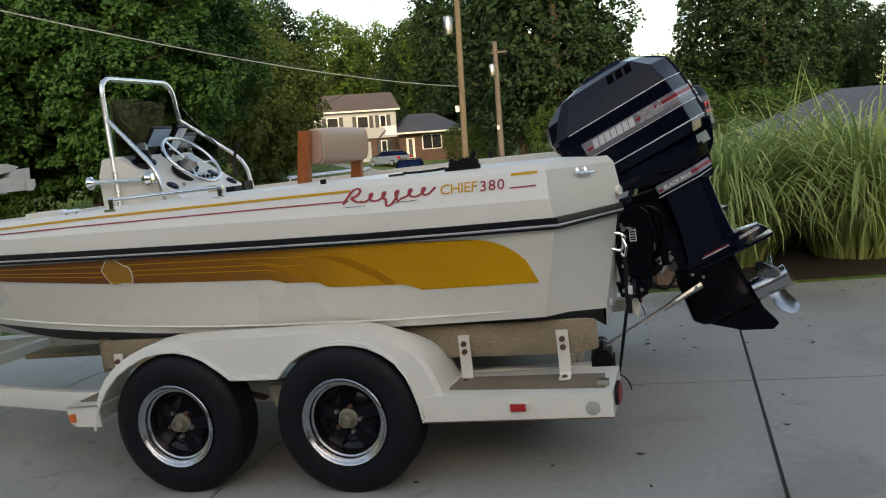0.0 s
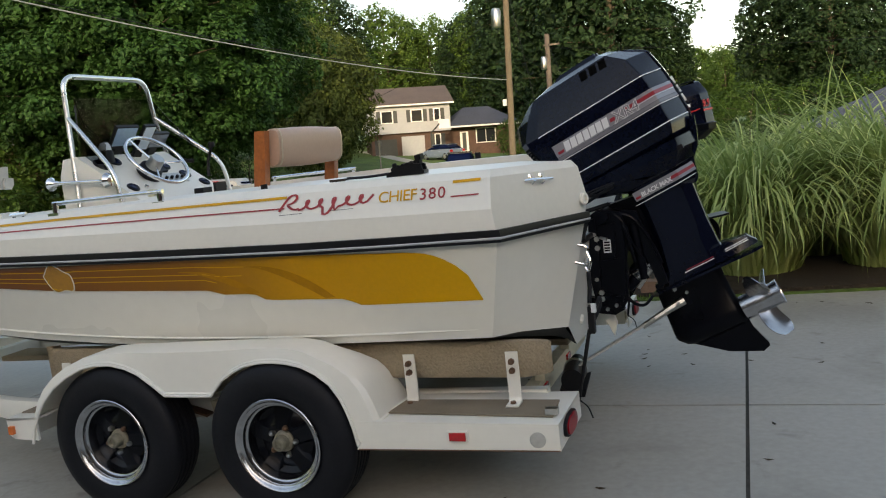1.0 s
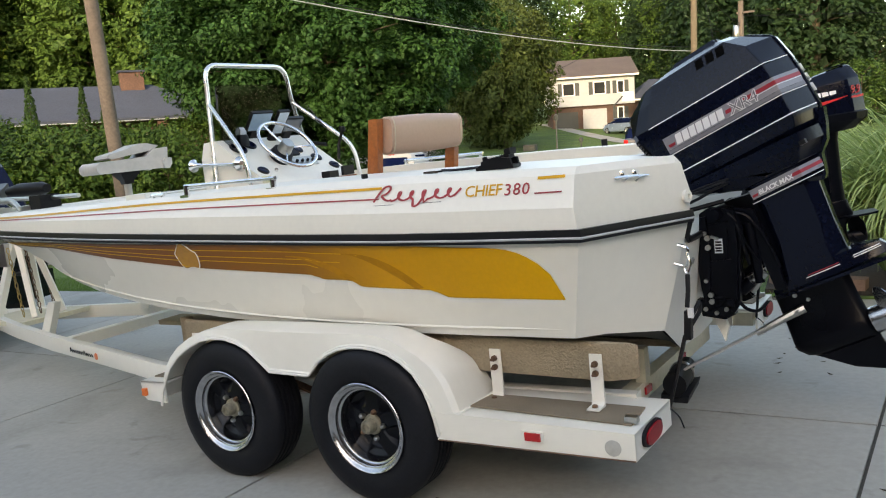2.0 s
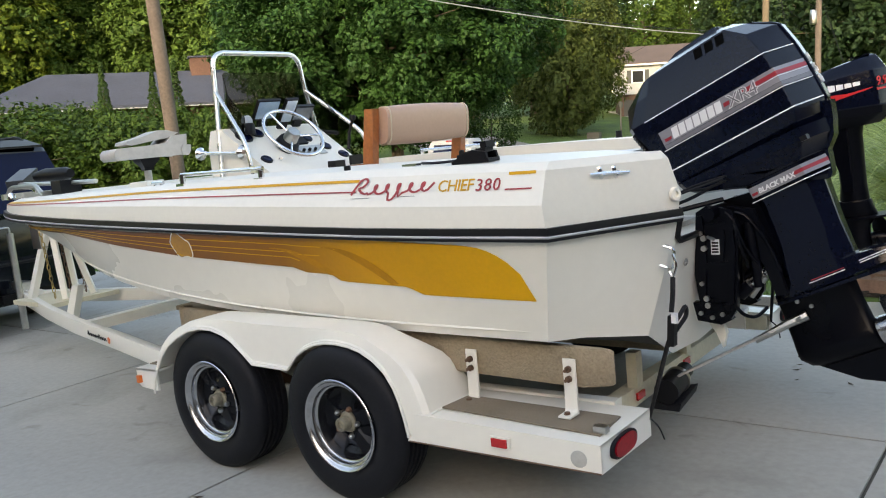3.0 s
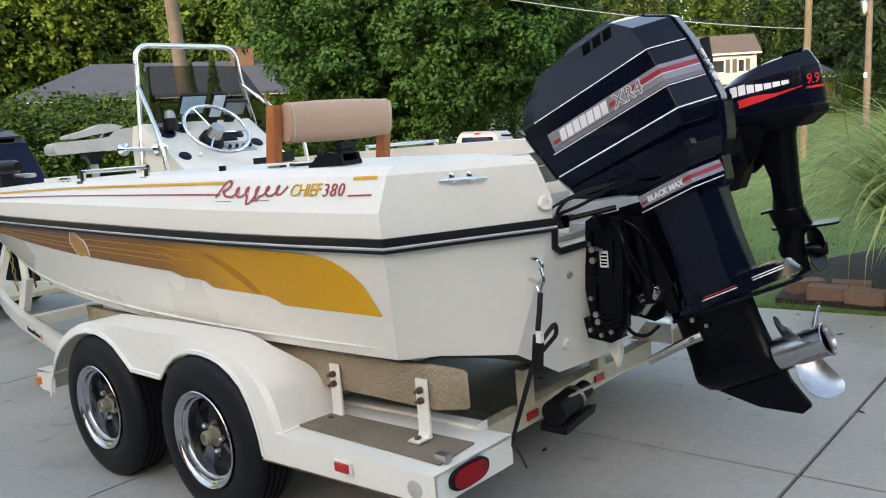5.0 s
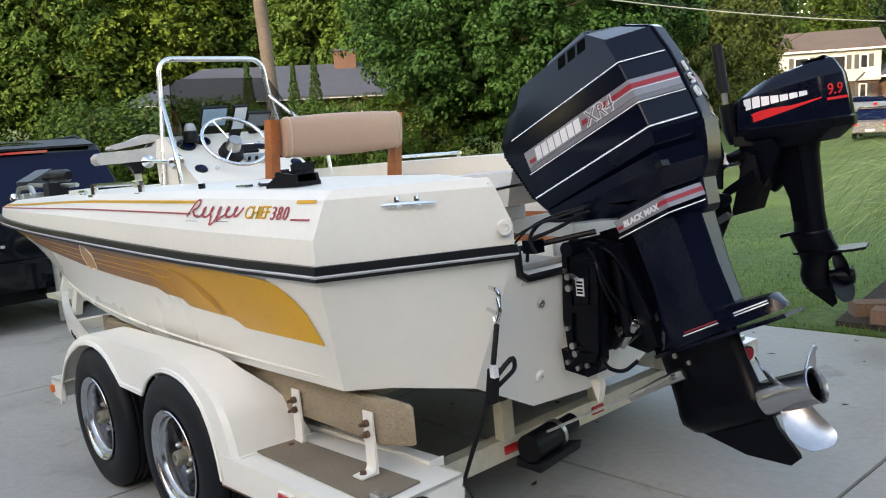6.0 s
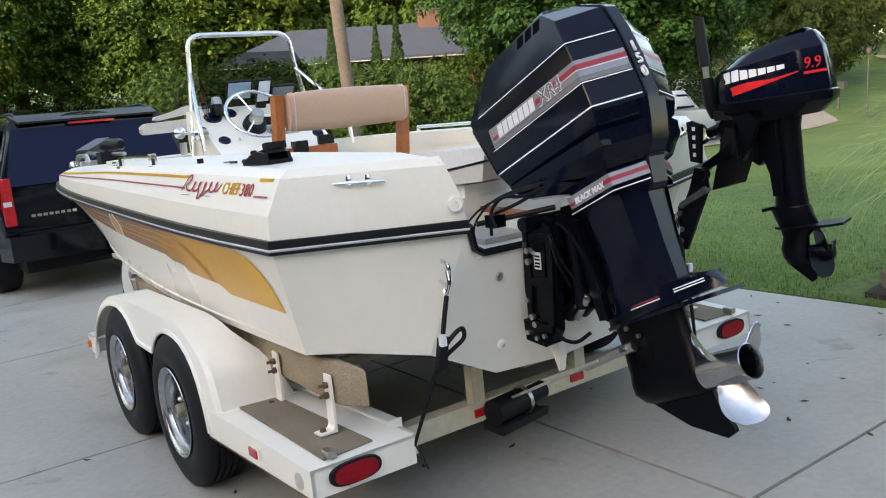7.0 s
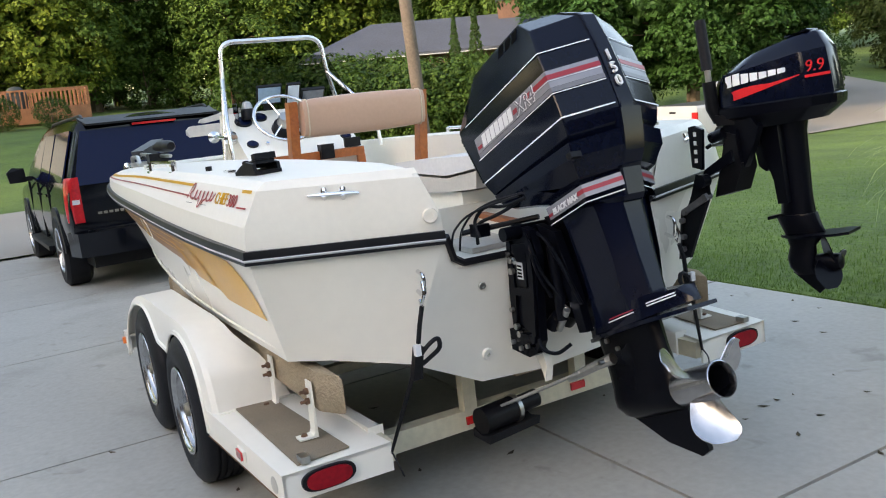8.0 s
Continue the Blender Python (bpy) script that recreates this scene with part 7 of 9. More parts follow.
for y, d in ((1.80, 1),):
    part("transom_arm", aslab([(1.115, y, 0.76), (1.16, y, 0.75), (1.21, y, 0.86), (1.275, y, 1.0), (1.265, y, 1.085), (1.215, y, 1.085), (1.185, y, 1.0), (1.135, y, 0.9)], (0, 0.014 * d, 0)), MOTOR_DULL, brk, "black flat bracket arm", bevel=0.003)
    part("upper_link", aslab([(1.215, y + 0.018 * d, 1.05), (1.245, y + 0.018 * d, 1.10), (1.345, y + 0.05 * d, 1.17), (1.355, y + 0.05 * d, 1.13)], (0, 0.012 * d, 0)), MOTOR_DULL, brk, bevel=0.003)
    part("spring_link", aslab([(1.15, y - 0.014 * d, 0.922), (1.145, y - 0.014 * d, 0.945), (1.27, y - 0.014 * d, 1.015), (1.28, y - 0.014 * d, 0.99)], (0, 0.01 * d, 0)), GREY_LINK, brk, "grey link", bevel=0.003)
    for x, z, r in ((1.14, 0.9, 0.011), (1.142, 0.835, 0.011), (1.135, 0.785, 0.012), (1.25, 1.06, 0.026), (1.155, 0.935, 0.012), (1.265, 1.0, 0.012)):
        part("bolt", atube([(x, y - 0.018 * d, z), (x, y + 0.02 * d, z)], r, 10), MOTOR_DULL if r > 0.02 else GREY_LINK, brk)
ratch = part("ratchet_plate", aslab([(1.185, 1.815, 1.11), (1.235, 1.815, 1.10), (1.245, 1.815, 1.255), (1.2, 1.815, 1.27), (1.175, 1.815, 1.265)], (0, 0.014, 0)), MOTOR_DULL, brk, "black slotted ratchet plate", bevel=0.003)
for k in range(4):
    part("slot", abox(1.203, 1.216, 1.812, 1.8145, 1.128 + 0.034 * k, 1.144 + 0.034 * k), GELCOAT_DECK, ratch)
part("transom_plate", aslab([(1.105, 1.795, 0.74), (1.105, 1.85, 0.74), (1.13, 1.85, 0.93), (1.13, 1.795, 0.93)], (0.012, 0, 0)), BLACK_PLASTIC, brk, "", bevel=0.003)
part("pull_cord", atube(rounded([(1.235, 1.83, 1.08), (1.245, 1.825, 1.02), (1.235, 1.82, 0.98)], 0.02), 0.005, 6), BLACK_RUBBER, brk)

# ---- surroundings in the level world ----
LEVEL = Matrix.Identity(4)


def polar(bearing, d, x0=2.0, y0=-2.0):
    x, y = x0 + d * math.cos(radians(bearing)), y0 + d * math.sin(radians(bearing))
    return x, y, ground_height(x, y)


def leaf_material(name, dark, light, island=1.0, through_light=0.22):
    mat = material(name, dark, 0.6, vary=0.1, fine=3.0, coarse=0.25, tint=light, island=island, spec=0.25)
    nt = mat.node_tree
    out = nt.nodes["Material Output"]
    b = nt.nodes["Principled BSDF"]
    tr = nt.nodes.new("ShaderNodeBsdfTranslucent")
    mix = nt.nodes.new("ShaderNodeMixShader")
    mix.inputs[0].default_value = through_light
    col = [n for n in nt.nodes if n.type == "MIX"][0]
    nt.links.new(col.outputs[2], tr.inputs["Color"])
    nt.links.new(b.outputs[0], mix.inputs[1])
    nt.links.new(tr.outputs[0], mix.inputs[2])
    nt.links.new(mix.outputs[0], out.inputs["Surface"])
    return mat


LEAF = {"maple": leaf_material("maple_leaf", (0.0136, 0.0469, 0.00908), (0.0416, 0.114, 0.0227), 0.7),
        "yellow": leaf_material("yellow_green_leaf", (0.0619, 0.11, 0.0129), (0.194, 0.264, 0.0361), 0.7),
        "wood": leaf_material("woodland_leaf", (0.031, 0.0774, 0.0142), (0.11, 0.187, 0.0335), 0.7),
        "dark": leaf_material("dark_leaf", (0.0103, 0.0292, 0.0112), (0.0361, 0.0774, 0.0258), 0.7),
        "shrub": leaf_material("shrub_leaf", (0.0186, 0.0526, 0.00743), (0.0681, 0.124, 0.0186), 0.7),
        "olive": leaf_material("olive_leaf", (0.032, 0.055, 0.011), (0.095, 0.125, 0.028), 0.7),
        "cypress": leaf_material("cypress_leaf", (0.025, 0.06, 0.012), (0.06, 0.12, 0.025))}
BARK = material("bark", (0.10, 0.075, 0.05), 0.9, vary=0.35, fine=14, coarse=2, bump=0.02, bump_scale=18)


def leaves_mesh(name, sprays, count, size, rng, mat):
    """Leaves on the upper and outer side of each spray: (middle, outward direction, radius, thickness)."""
    vs, fs = [], []
    for c, o, r, rz in sprays:
        n = max(8, int(count * (0.7 + 0.6 * rng.random())))
        d = rng.normal(size=(n, 3)) + np.array([o[0] * 0.9, o[1] * 0.9, 0.75])
        d /= np.linalg.norm(d, axis=1)[:, None]
        rad = 0.62 + 0.42 * rng.random(n) ** 0.6
        ragged = 1 + 0.22 * np.sin(5 * np.arctan2(d[:, 1], d[:, 0]) + 6 * rng.random())
        p = d * (rad * ragged)[:, None] * np.array([r, r, rz]) + np.array(c)
        p[:, 2] -= 0.22 * r * (d[:, 0] ** 2 + d[:, 1] ** 2)
        nrm = d * 0.75 + rng.normal(size=(n, 3)) * 0.34 + np.array([0, 0, 0.45])
        nrm /= np.linalg.norm(nrm, axis=1)[:, None]
        t = np.cross(nrm, rng.normal(size=(n, 3)))
        t /= np.linalg.norm(t, axis=1)[:, None]
        b = np.cross(nrm, t)
        s = size * (0.55 + 0.8 * rng.random(n))[:, None]
        base = len(vs)
        quad = np.stack([p - t * s, p + b * s * 0.62 - t * s * 0.15 + nrm * s * 0.12, p + t * s, p - b * s * 0.62 - t * s * 0.15 + nrm * s * 0.12], 1)
        vs.extend(quad.reshape(-1, 3).tolist())
        fs.extend((base + 4 * i, base + 4 * i + 1, base + 4 * i + 2, base + 4 * i + 3) for i in range(n))
    me = bpy.data.meshes.new(name)
    me.from_pydata(vs, [], fs)
    me.materials.append(mat)
    return me


def make_tree(name, height, crown_r, crown_base, leaf, size, leaves, seed, label, spray_r=0.8, count=220, cone=0.0, category="tree", trunk_r=None, lobes=9):
    """A tapered trunk, limbs, and a lobed crown of many leafy sprays with dark hollows between them."""
    rng = np.random.default_rng(seed)
    top = thing(name, (0, 0, 0), label, category, "trees round the street", LEVEL)
    tr = trunk_r or height * 0.018
    bm = bmesh.new()
    lean = rng.normal(size=2) * 0.03 * height
    trunk = [Vector((lean[0] * t * t, lean[1] * t * t, height * 0.9 * t - 0.3)) for t in [i / 7 for i in range(8)]]
    tube(bm, trunk, tr, 8, radii=[tr * (1.35 - 1.15 * i / 7) for i in range(8)])
    sprays = []
    mid, half = (crown_base + height) / 2, (height - crown_base) / 2
    bumps = rng.normal(size=(lobes, 3))
    bumps /= np.linalg.norm(bumps, axis=1)[:, None]
    for k in range(count):
        u = 2 * (k + 0.5) / count - 1
        a = k * 2.39996 + rng.random() * 0.7
        if cone:
            rr = crown_r * (1 - (u + 1) / 2) ** cone * (0.72 + 0.16 * rng.random())
        else:
            rr = crown_r * math.sqrt(max(0.02, 1 - abs(u) ** 2.3))
        o = np.array([math.cos(a), math.sin(a), u * 0.8])
        lump = max(float(np.dot(o / np.linalg.norm(o), q)) for q in bumps)
        if not cone:
            rr *= (0.62 + 0.42 * max(0.0, lump) ** 2.5) * (0.82 + 0.25 * rng.random())
        z = mid + half * u * (0.93 + 0.1 * rng.random()) * (1 if cone else 0.86 + 0.16 * max(0.0, lump) ** 2)
        c = spray_r * (0.6 + 0.75 * rng.random()) * (1 if not cone else max(0.3, 1 - (u + 1) / 2.4))
        x, y = rr * math.cos(a), rr * math.sin(a)
        sprays.append(((x, y, z), o, c, c * (0.5 + 0.2 * rng.random())))
        if k % 6 == 0 and not cone:
            t = max(0.15, min(0.95, (z - 0.25 * rr) / (height * 0.9)))
            p0 = Vector((lean[0] * t * t, lean[1] * t * t, height * 0.9 * t - 0.3))
            p1 = Vector((x, y, z)) * 0.94
            tube(bm, [p0, p0.lerp(p1, 0.5) + Vector((0, 0, 0.12 * rr)), p1], 0.03, 5, radii=[tr * 0.42 * (1.1 - t), tr * 0.22, 0.012])
    part("trunk", bm, BARK, top, local=True)
    crown = new("crown", leaves_mesh("crown", sprays, leaves, size, rng, LEAF[leaf]))
    crown.parent = top
    if not cone and height > 5:
        core = [((x * 0.62, y * 0.62, mid + (z - mid) * 0.8), o, c * 1.5, c * 1.1) for (x, y, z), o, c, _ in sprays[::2]]
        inner = new("inner_crown", leaves_mesh("inner_crown", core, leaves * 0.5, size * 2.1, rng, LEAF[leaf]))
        inner.parent = top
    return top


def place(tree, x, y, turn=0.0, scale=1.0, dz=0.0, sz=None):
    ob = copy_thing(tree, pose(x, y, ground_height(x, y) + dz, 0, 0, turn))
    ob.scale = (scale, scale, sz or scale)
    return ob


maple = make_tree("maple_tree", 14, 7.6, 2.0, "maple", 0.095, 250, 1, "broad full maple tree on the far lawn", 0.85, 620, lobes=16)
wood_a = make_tree("woodland_tree", 19, 5.8, 1.0, "wood", 0.15, 84, 2, "tall leafy tree at the edge of the wood", 1.05, 250, lobes=12)
wood_b = make_tree("woodland_tree", 16, 6.2, 0.8, "yellow", 0.15, 84, 3, "yellow-green leafy tree at the edge of the wood", 1.05, 240, lobes=12)
dark_t = make_tree("dark_tree", 21, 5.6, 1.5, "dark", 0.185, 60, 4, "tall dark tree behind the houses", 1.1, 250, lobes=11)
back_t = make_tree("backing_tree", 20, 5.8, 1.0, "wood", 0.42, 22, 9, "tall leafy tree deep in the wood", 1.6, 130)
round_t = make_tree("round_tree", 9.5, 5.0, 0.3, "olive", 0.12, 110, 5, "rounded yellow-green tree by the far road", 0.85, 230)
shrub = make_tree("shrub", 3.4, 2.0, 0.0, "shrub", 0.085, 46, 6, "dense bright green shrub in the hedge", 0.5, 110, category="shrub", lobes=14)
cypress = make_tree("cypress", 4.6, 0.8, 0.0, "cypress", 0.045, 40, 7, "narrow pointed cypress by the house", 0.26, 280, cone=0.85, category="tree")
proto = [back_t, maple, wood_a, wood_b, dark_t, round_t, shrub, cypress]

rng = random.Random(11)
place(maple, *polar(130.5, 38)[:2], 20, 1.0)
place(round_t, *polar(118.5, 62)[:2], 0, 0.85, 0, 1.15)
# the wood behind the low house, in two ranks
for i in range(17):
    b = 136 + i * 2.9
    place(rng.choice((wood_a, wood_b)), *polar(b + rng.uniform(-0.8, 0.8), 66 + rng.uniform(-4, 5))[:2], rng.uniform(0, 360), rng.uniform(0.85, 1.1))
for i in range(14):
    place(back_t, *polar(134 + i * 3.6, 80 + rng.uniform(-4, 5))[:2], rng.uniform(0, 360), rng.uniform(1.05, 1.3))
# tall trees behind the two-storey house and along the cross street
for b, d, t, s in ((101, 70, dark_t, 1.05), (98.6, 64, dark_t, 0.98), (95.2, 76, dark_t, 0.56), (104.5, 98, dark_t, 1.1), (108, 112, dark_t, 0.85), (110.8, 122, wood_a, 0.95), (113.6, 116, wood_a, 1.0), (118, 104, dark_t, 0.95), (121, 92, wood_a, 1.0), (125, 84, wood_a, 1.05), (106, 108, wood_a, 1.0),
                   (91.2, 112, wood_a, 0.5), (87.9, 78, dark_t, 0.74), (85.0, 74, dark_t, 0.72), (82.6, 82, dark_t, 0.68), (80.4, 92, dark_t, 0.58), (77.8, 84, dark_t, 0.48), (75, 80, dark_t, 0.5), (72, 78, dark_t, 0.52), (68, 60, dark_t, 0.6), (128, 96, dark_t, 1.1), (132, 92, wood_a, 1.2)):
    place(t, *polar(b, d)[:2], rng.uniform(0, 360), s)
# lower ranks far behind them
for i in range(13):
    place(back_t, *polar(80 + i * 1.9, 122 + rng.uniform(-5, 5))[:2], rng.uniform(0, 360), rng.uniform(0.5, 0.6))
for i in range(9):
    place(back_t, *polar(104 + i * 2.6, 145 + rng.uniform(-5, 5))[:2], rng.uniform(0, 360), rng.uniform(0.72, 0.85))
# trees and hedge that close the place behind the camera
for i in range(14):
    b = 190 + i * 13.5
    place(back_t, *polar(b, 38 + rng.uniform(-4, 8))[:2], rng.uniform(0, 360), 0.8)
for i in range(20):
    b = 141.0 + i * 0.95
    place(shrub, *polar(b, 31 + rng.uniform(-2, 1.5))[:2], rng.uniform(0, 360), rng.uniform(0.75, 1.15), 0, rng.uniform(0.66, 1.0))

# ---- the street, its houses, poles and parked cars ----
SHINGLE = material("grey_shingles", (0.055, 0.064, 0.086), 0.9, vary=0.22, fine=9, coarse=0.8, bump=0.01, bump_scale=40)
SHINGLE_BROWN = material("brown_shingles", (0.11, 0.085, 0.075), 0.9, vary=0.2, fine=9, coarse=0.8)
SIDING = material("white_siding", (0.39, 0.40, 0.405), 0.6, vary=0.06, fine=4, coarse=0.5)
BRICK = material("red_brown_brick", (0.10, 0.058, 0.043), 0.9, vary=0.35, fine=14, coarse=1.5)
BRICK_ORANGE = material("orange_brick", (0.13, 0.07, 0.048), 0.9, vary=0.3, fine=12, coarse=1.5)
WHITE_TRIM = material("white_trim", (0.75, 0.74, 0.70), 0.5, vary=0.05)
SHUTTER = material("dark_shutter", (0.05, 0.055, 0.05), 0.6, vary=0.15)
DECK_WOOD = material("red_cedar_deck", (0.28, 0.12, 0.055), 0.75, vary=0.3, fine=20, coarse=2)
POLE_WOOD = material("weathered_pole", (0.135, 0.105, 0.085), 0.9, vary=0.3, fine=22, coarse=1.5, bump=0.006, bump_scale=30)
POLE_TAN = material("tan_pole", (0.15, 0.115, 0.075), 0.9, vary=0.2, fine=22, coarse=1.5)
HOUSE_GLASS = material("house_glass", (0.02, 0.023, 0.026), 0.06, vary=0.1, rough_vary=0.03, spec=0.4)
WIRE_GREY = material("grey_cable", (0.35, 0.35, 0.34), 0.5, vary=0.1)
ROAD = material("pale_street", (0.30, 0.265, 0.225), 0.9, vary=0.1, fine=30, coarse=0.25, bump=0.002, bump_scale=150)
MULCH = material("dark_mulch", (0.035, 0.025, 0.018), 0.95, vary=0.4, fine=40, coarse=3, bump=0.03, bump_scale=45)


def strip(name, pts, half, mat, label, category, dz=0.03, n=6):
    """A band that follows the ground along a line of (x, y)."""
    bm = bmesh.new()
    line = []
    for (x0, y0), (x1, y1) in zip(pts, pts[1:]):
        k = max(2, int(math.hypot(x1 - x0, y1 - y0) / 1.5))
        line += [(x0 + (x1 - x0) * i / k, y0 + (y1 - y0) * i / k) for i in range(k)]
    line.append(pts[-1])
    rows = []
    for i, (x, y) in enumerate(line):
        a, b = line[max(i - 1, 0)], line[min(i + 1, len(line) - 1)]
        d = Vector((b[0] - a[0], b[1] - a[1])).normalized()
        row = []
        for j in range(n + 1):
            o = (j / n - 0.5) * 2 * half
            px, py = x - d.y * o, y + d.x * o
            row.append((px, py, ground_height(px, py) + dz))
        rows.append(row)
    loft(bm, rows, closed=False, caps=False)
    return solid(name, bm, mat, label, category, kind="structure", smooth=True)


strip("road", [(-15.8, -70), (-15.8, -10), (-15.9, 6), (-16.2, 20), (-18.5, 31), (-25, 40), (-36, 47), (-52, 53), (-80, 60)], 3.6, ROAD, "pale worn street along the lawns", "road")
strip("apron", [(-9.9, -1.2), (-12.6, -1.2)], 6.0, ROAD, "driveway apron meeting the street", "road", 0.036)
strip("side_path", [(-15, 52), (-20.6, 58.5), (-30, 71), (-40, 85)], 0.8, CONCRETE, "concrete drive of the white house", "path", 0.05)


def window_part(parent, x, z, w, h, y, shutters=True, grid=1):
    win = part("window", abox(x - w / 2 - 0.09, x + w / 2 + 0.09, y - 0.05, y + 0.02, z - 0.09, z + h + 0.09), WHITE_TRIM, parent, "white-framed window", smooth=False, local=True)
    for k in range(grid):
        x0 = x - w / 2 + w * k / grid + 0.03
        part("pane", abox(x0, x0 + w / grid - 0.06, y - 0.06, y - 0.05, z, z + h), HOUSE_GLASS, win, smooth=False, local=True)
    if shutters:
        for s in (-1, 1):
            part("shutter", abox(x + s * (w / 2 + 0.32) - 0.2, x + s * (w / 2 + 0.32) + 0.2, y - 0.05, y, z - 0.08, z + h + 0.08), SHUTTER, parent, "dark shutter", smooth=False, local=True)


def gable_roof(x0, x1, y0, y1, ze, zr_, over=0.4, hip=0.0, thick=0.16):
    """A roof with its ridge along x; hip draws the ridge ends in."""
    bm = bmesh.new()
    ym = (y0 + y1) / 2
    a, b, c, d = (x0 - over, y0 - over, ze), (x1 + over, y0 - over, ze), (x1 + over, y1 + over, ze), (x0 - over, y1 + over, ze)
    r0, r1 = (x0 - over + hip, ym, zr_), (x1 + over - hip, ym, zr_)
    for quad in ((a, b, r1, r0), (c, d, r0, r1)):
        slab(bm, quad, (0, 0, thick))
    if hip:
        for tri_ in ((b, c, r1), (d, a, r0)):
            slab(bm, tri_, (0, 0, thick))
    return bm


wx_, wy_, wz_ = polar(111.2, 86)
house = thing("white_house", (wx_, wy_, wz_), "two-storey white siding house with brick wing and garage", "house", "houses on the street", LEVEL, 111.2 - 90 + 8)
for nm, a, mat in (("brick_storey", (-6.0, 2.2, 0.0, 8.0, -1.0, 2.45), BRICK), ("siding_storey", (-6.2, 2.3, -0.35, 8.2, 2.45, 5.3), SIDING), ("brick_wing", (2.25, 9.4, 0.8, 8.5, -1.0, 2.7), BRICK)):
    part(nm, abox(*a), mat, house, smooth=False, local=True)
part("main_roof", gable_roof(-6.2, 2.3, -0.35, 8.2, 5.3, 7.2), SHINGLE_BROWN, house, "brown shingle roof", smooth=False, local=True)
part("wing_roof", gable_roof(2.6, 9.4, 0.2, 8.5, 2.75, 4.7, 0.5, 2.5), SHINGLE, house, "dark shingle wing roof", smooth=False, local=True)
for x0, x1, y, z in ((-6.6, 2.7, -0.78, 5.2), (2.2, 9.9, -0.34, 2.66)):
    part("gutter", abox(x0, x1, y - 0.06, y + 0.06, z, z + 0.16), WHITE_TRIM, house, smooth=False, local=True)
for x in (-4.3, -1.2):
    window_part(house, x, 3.6, 1.1, 1.1, -0.37)
window_part(house, 0.9, 3.6, 0.55, 1.1, -0.37)
window_part(house, 0.9, 0.9, 0.5, 1.2, -0.02)
window_part(house, 6.2, 1.0, 2.0, 1.4, 0.78, False, 2)
part("garage_door", abox(-2.9, -0.5, -0.05, 0.02, -0.1, 2.1), SIDING, house, "white garage door", smooth=False, local=True)
# the shade inside the carport, drawn as a dark slab on the wall
part("carport_opening", abox(-5.7, -3.4, -0.04, 0.02, -0.1, 1.9), SHUTTER, house, "dark slab for the shaded carport opening", smooth=False, local=True)
part("front_door", abox(3.4, 4.3, 0.73, 0.82, 0.1, 2.2), WHITE_TRIM, house, smooth=False, local=True)
part("door_leaf", abox(3.65, 4.05, 0.7, 0.73, 0.2, 2.1), SHUTTER, house, smooth=False, local=True)
hoop = thing("basketball_hoop", (wx_ + 1.6, wy_ - 3.6, wz_ - 0.1), "dark basketball hoop on a leaning pole", "basketball hoop", "", LEVEL, 20)
part("pole", atube([(0, 0, 0), (0, 0, 2.3), (0.9, 0, 3.2)], 0.08, 8), SHUTTER, hoop, local=True)
part("backboard", abox(0.8, 1.9, -0.03, 0.03, 2.7, 3.6), WHITE_TRIM, hoop, smooth=False, local=True)

rx_, ry_, rz_ = polar(148.5, 48)
ranch = thing("ranch_house", (rx_, ry_, rz_), "low brick ranch house with a grey shingle roof", "house", "houses on the street", LEVEL, 148.5 - 90)
part("brick_wall", abox(-6.9, 9.2, 0.0, 8.5, -1.5, 3.1), BRICK, ranch, "brown brick wall", smooth=False, local=True)
part("hip_roof", gable_roof(-6.9, 9.2, 0.0, 8.5, 3.1, 5.15, 0.7, 3.9), SHINGLE, ranch, "grey shingle hip roof", smooth=False, local=True)
part("fascia", abox(-7.6, 9.9, -0.76, -0.69, 3.07, 3.12), SIDING, ranch, "white gutter", smooth=False, local=True)
part("chimney", abox(4.2, 5.5, 3.4, 4.3, 3.9, 6.0), BRICK_ORANGE, ranch, "orange brick chimney", smooth=False, local=True)
part("chimney_cap", abox(4.1, 5.6, 3.3, 4.4, 6.0, 6.1), SHINGLE, ranch, smooth=False, local=True)
for x in (-3.0, 2.0, 4.6):
    window_part(ranch, x, 1.0, 1.4, 1.3, -0.02)
part("porch_post", abox(5.5, 6.0, -0.6, -0.2, -1.0, 3.0), BRICK_ORANGE, ranch, smooth=False, local=True)

nx_, ny_, nz_ = polar(75.5, 27)
near = thing("neighbour_house", (nx_, ny_, nz_), "neighbouring house with low grey shingle roof", "house", "houses on the street", LEVEL, 75.5 - 90 + 12)
part("walls", abox(-5, 6, 0, 8, -1, 1.15), BRICK, near, smooth=False, local=True)
part("roof", gable_roof(-5, 6, 0, 8, 1.0, 2.25, 0.5, 3.0), SHINGLE, near, "grey shingle roof", smooth=False, local=True)

# unseen house added behind the camera to shade the driveway from the low sun
own = thing("home_house", (9.5, -6.0, ground_height(9.5, -6)), "unseen brick house added to shade the driveway", "house", "houses on the street", LEVEL)
part("walls", abox(-1.8, 9, -14, 11.5, -0.6, 3.2), BRICK, own, "red-brown brick wall of the added house", smooth=False, local=True)
part("roof", gable_roof(-14, 11.5, -9, 1.8, 3.2, 6.0), SHINGLE, own, smooth=False, local=True).matrix_basis = Matrix.Rotation(radians(90), 4, "Z")
part("wing_walls", abox(-19, -1.8, -14, -6.5, -1.2, 5.6), BRICK, own, "red-brown brick wing added to block the sun", smooth=False, local=True)
part("wing_roof", gable_roof(-19, -1.8, -14, -6.5, 5.6, 8.6), SHINGLE, own, smooth=False, local=True)
part("garage_door", abox(-1.88, -1.8, -3.4, 2.0, -0.3, 2.2), BRICK, own, "unseen brown garage door", smooth=False, local=True)

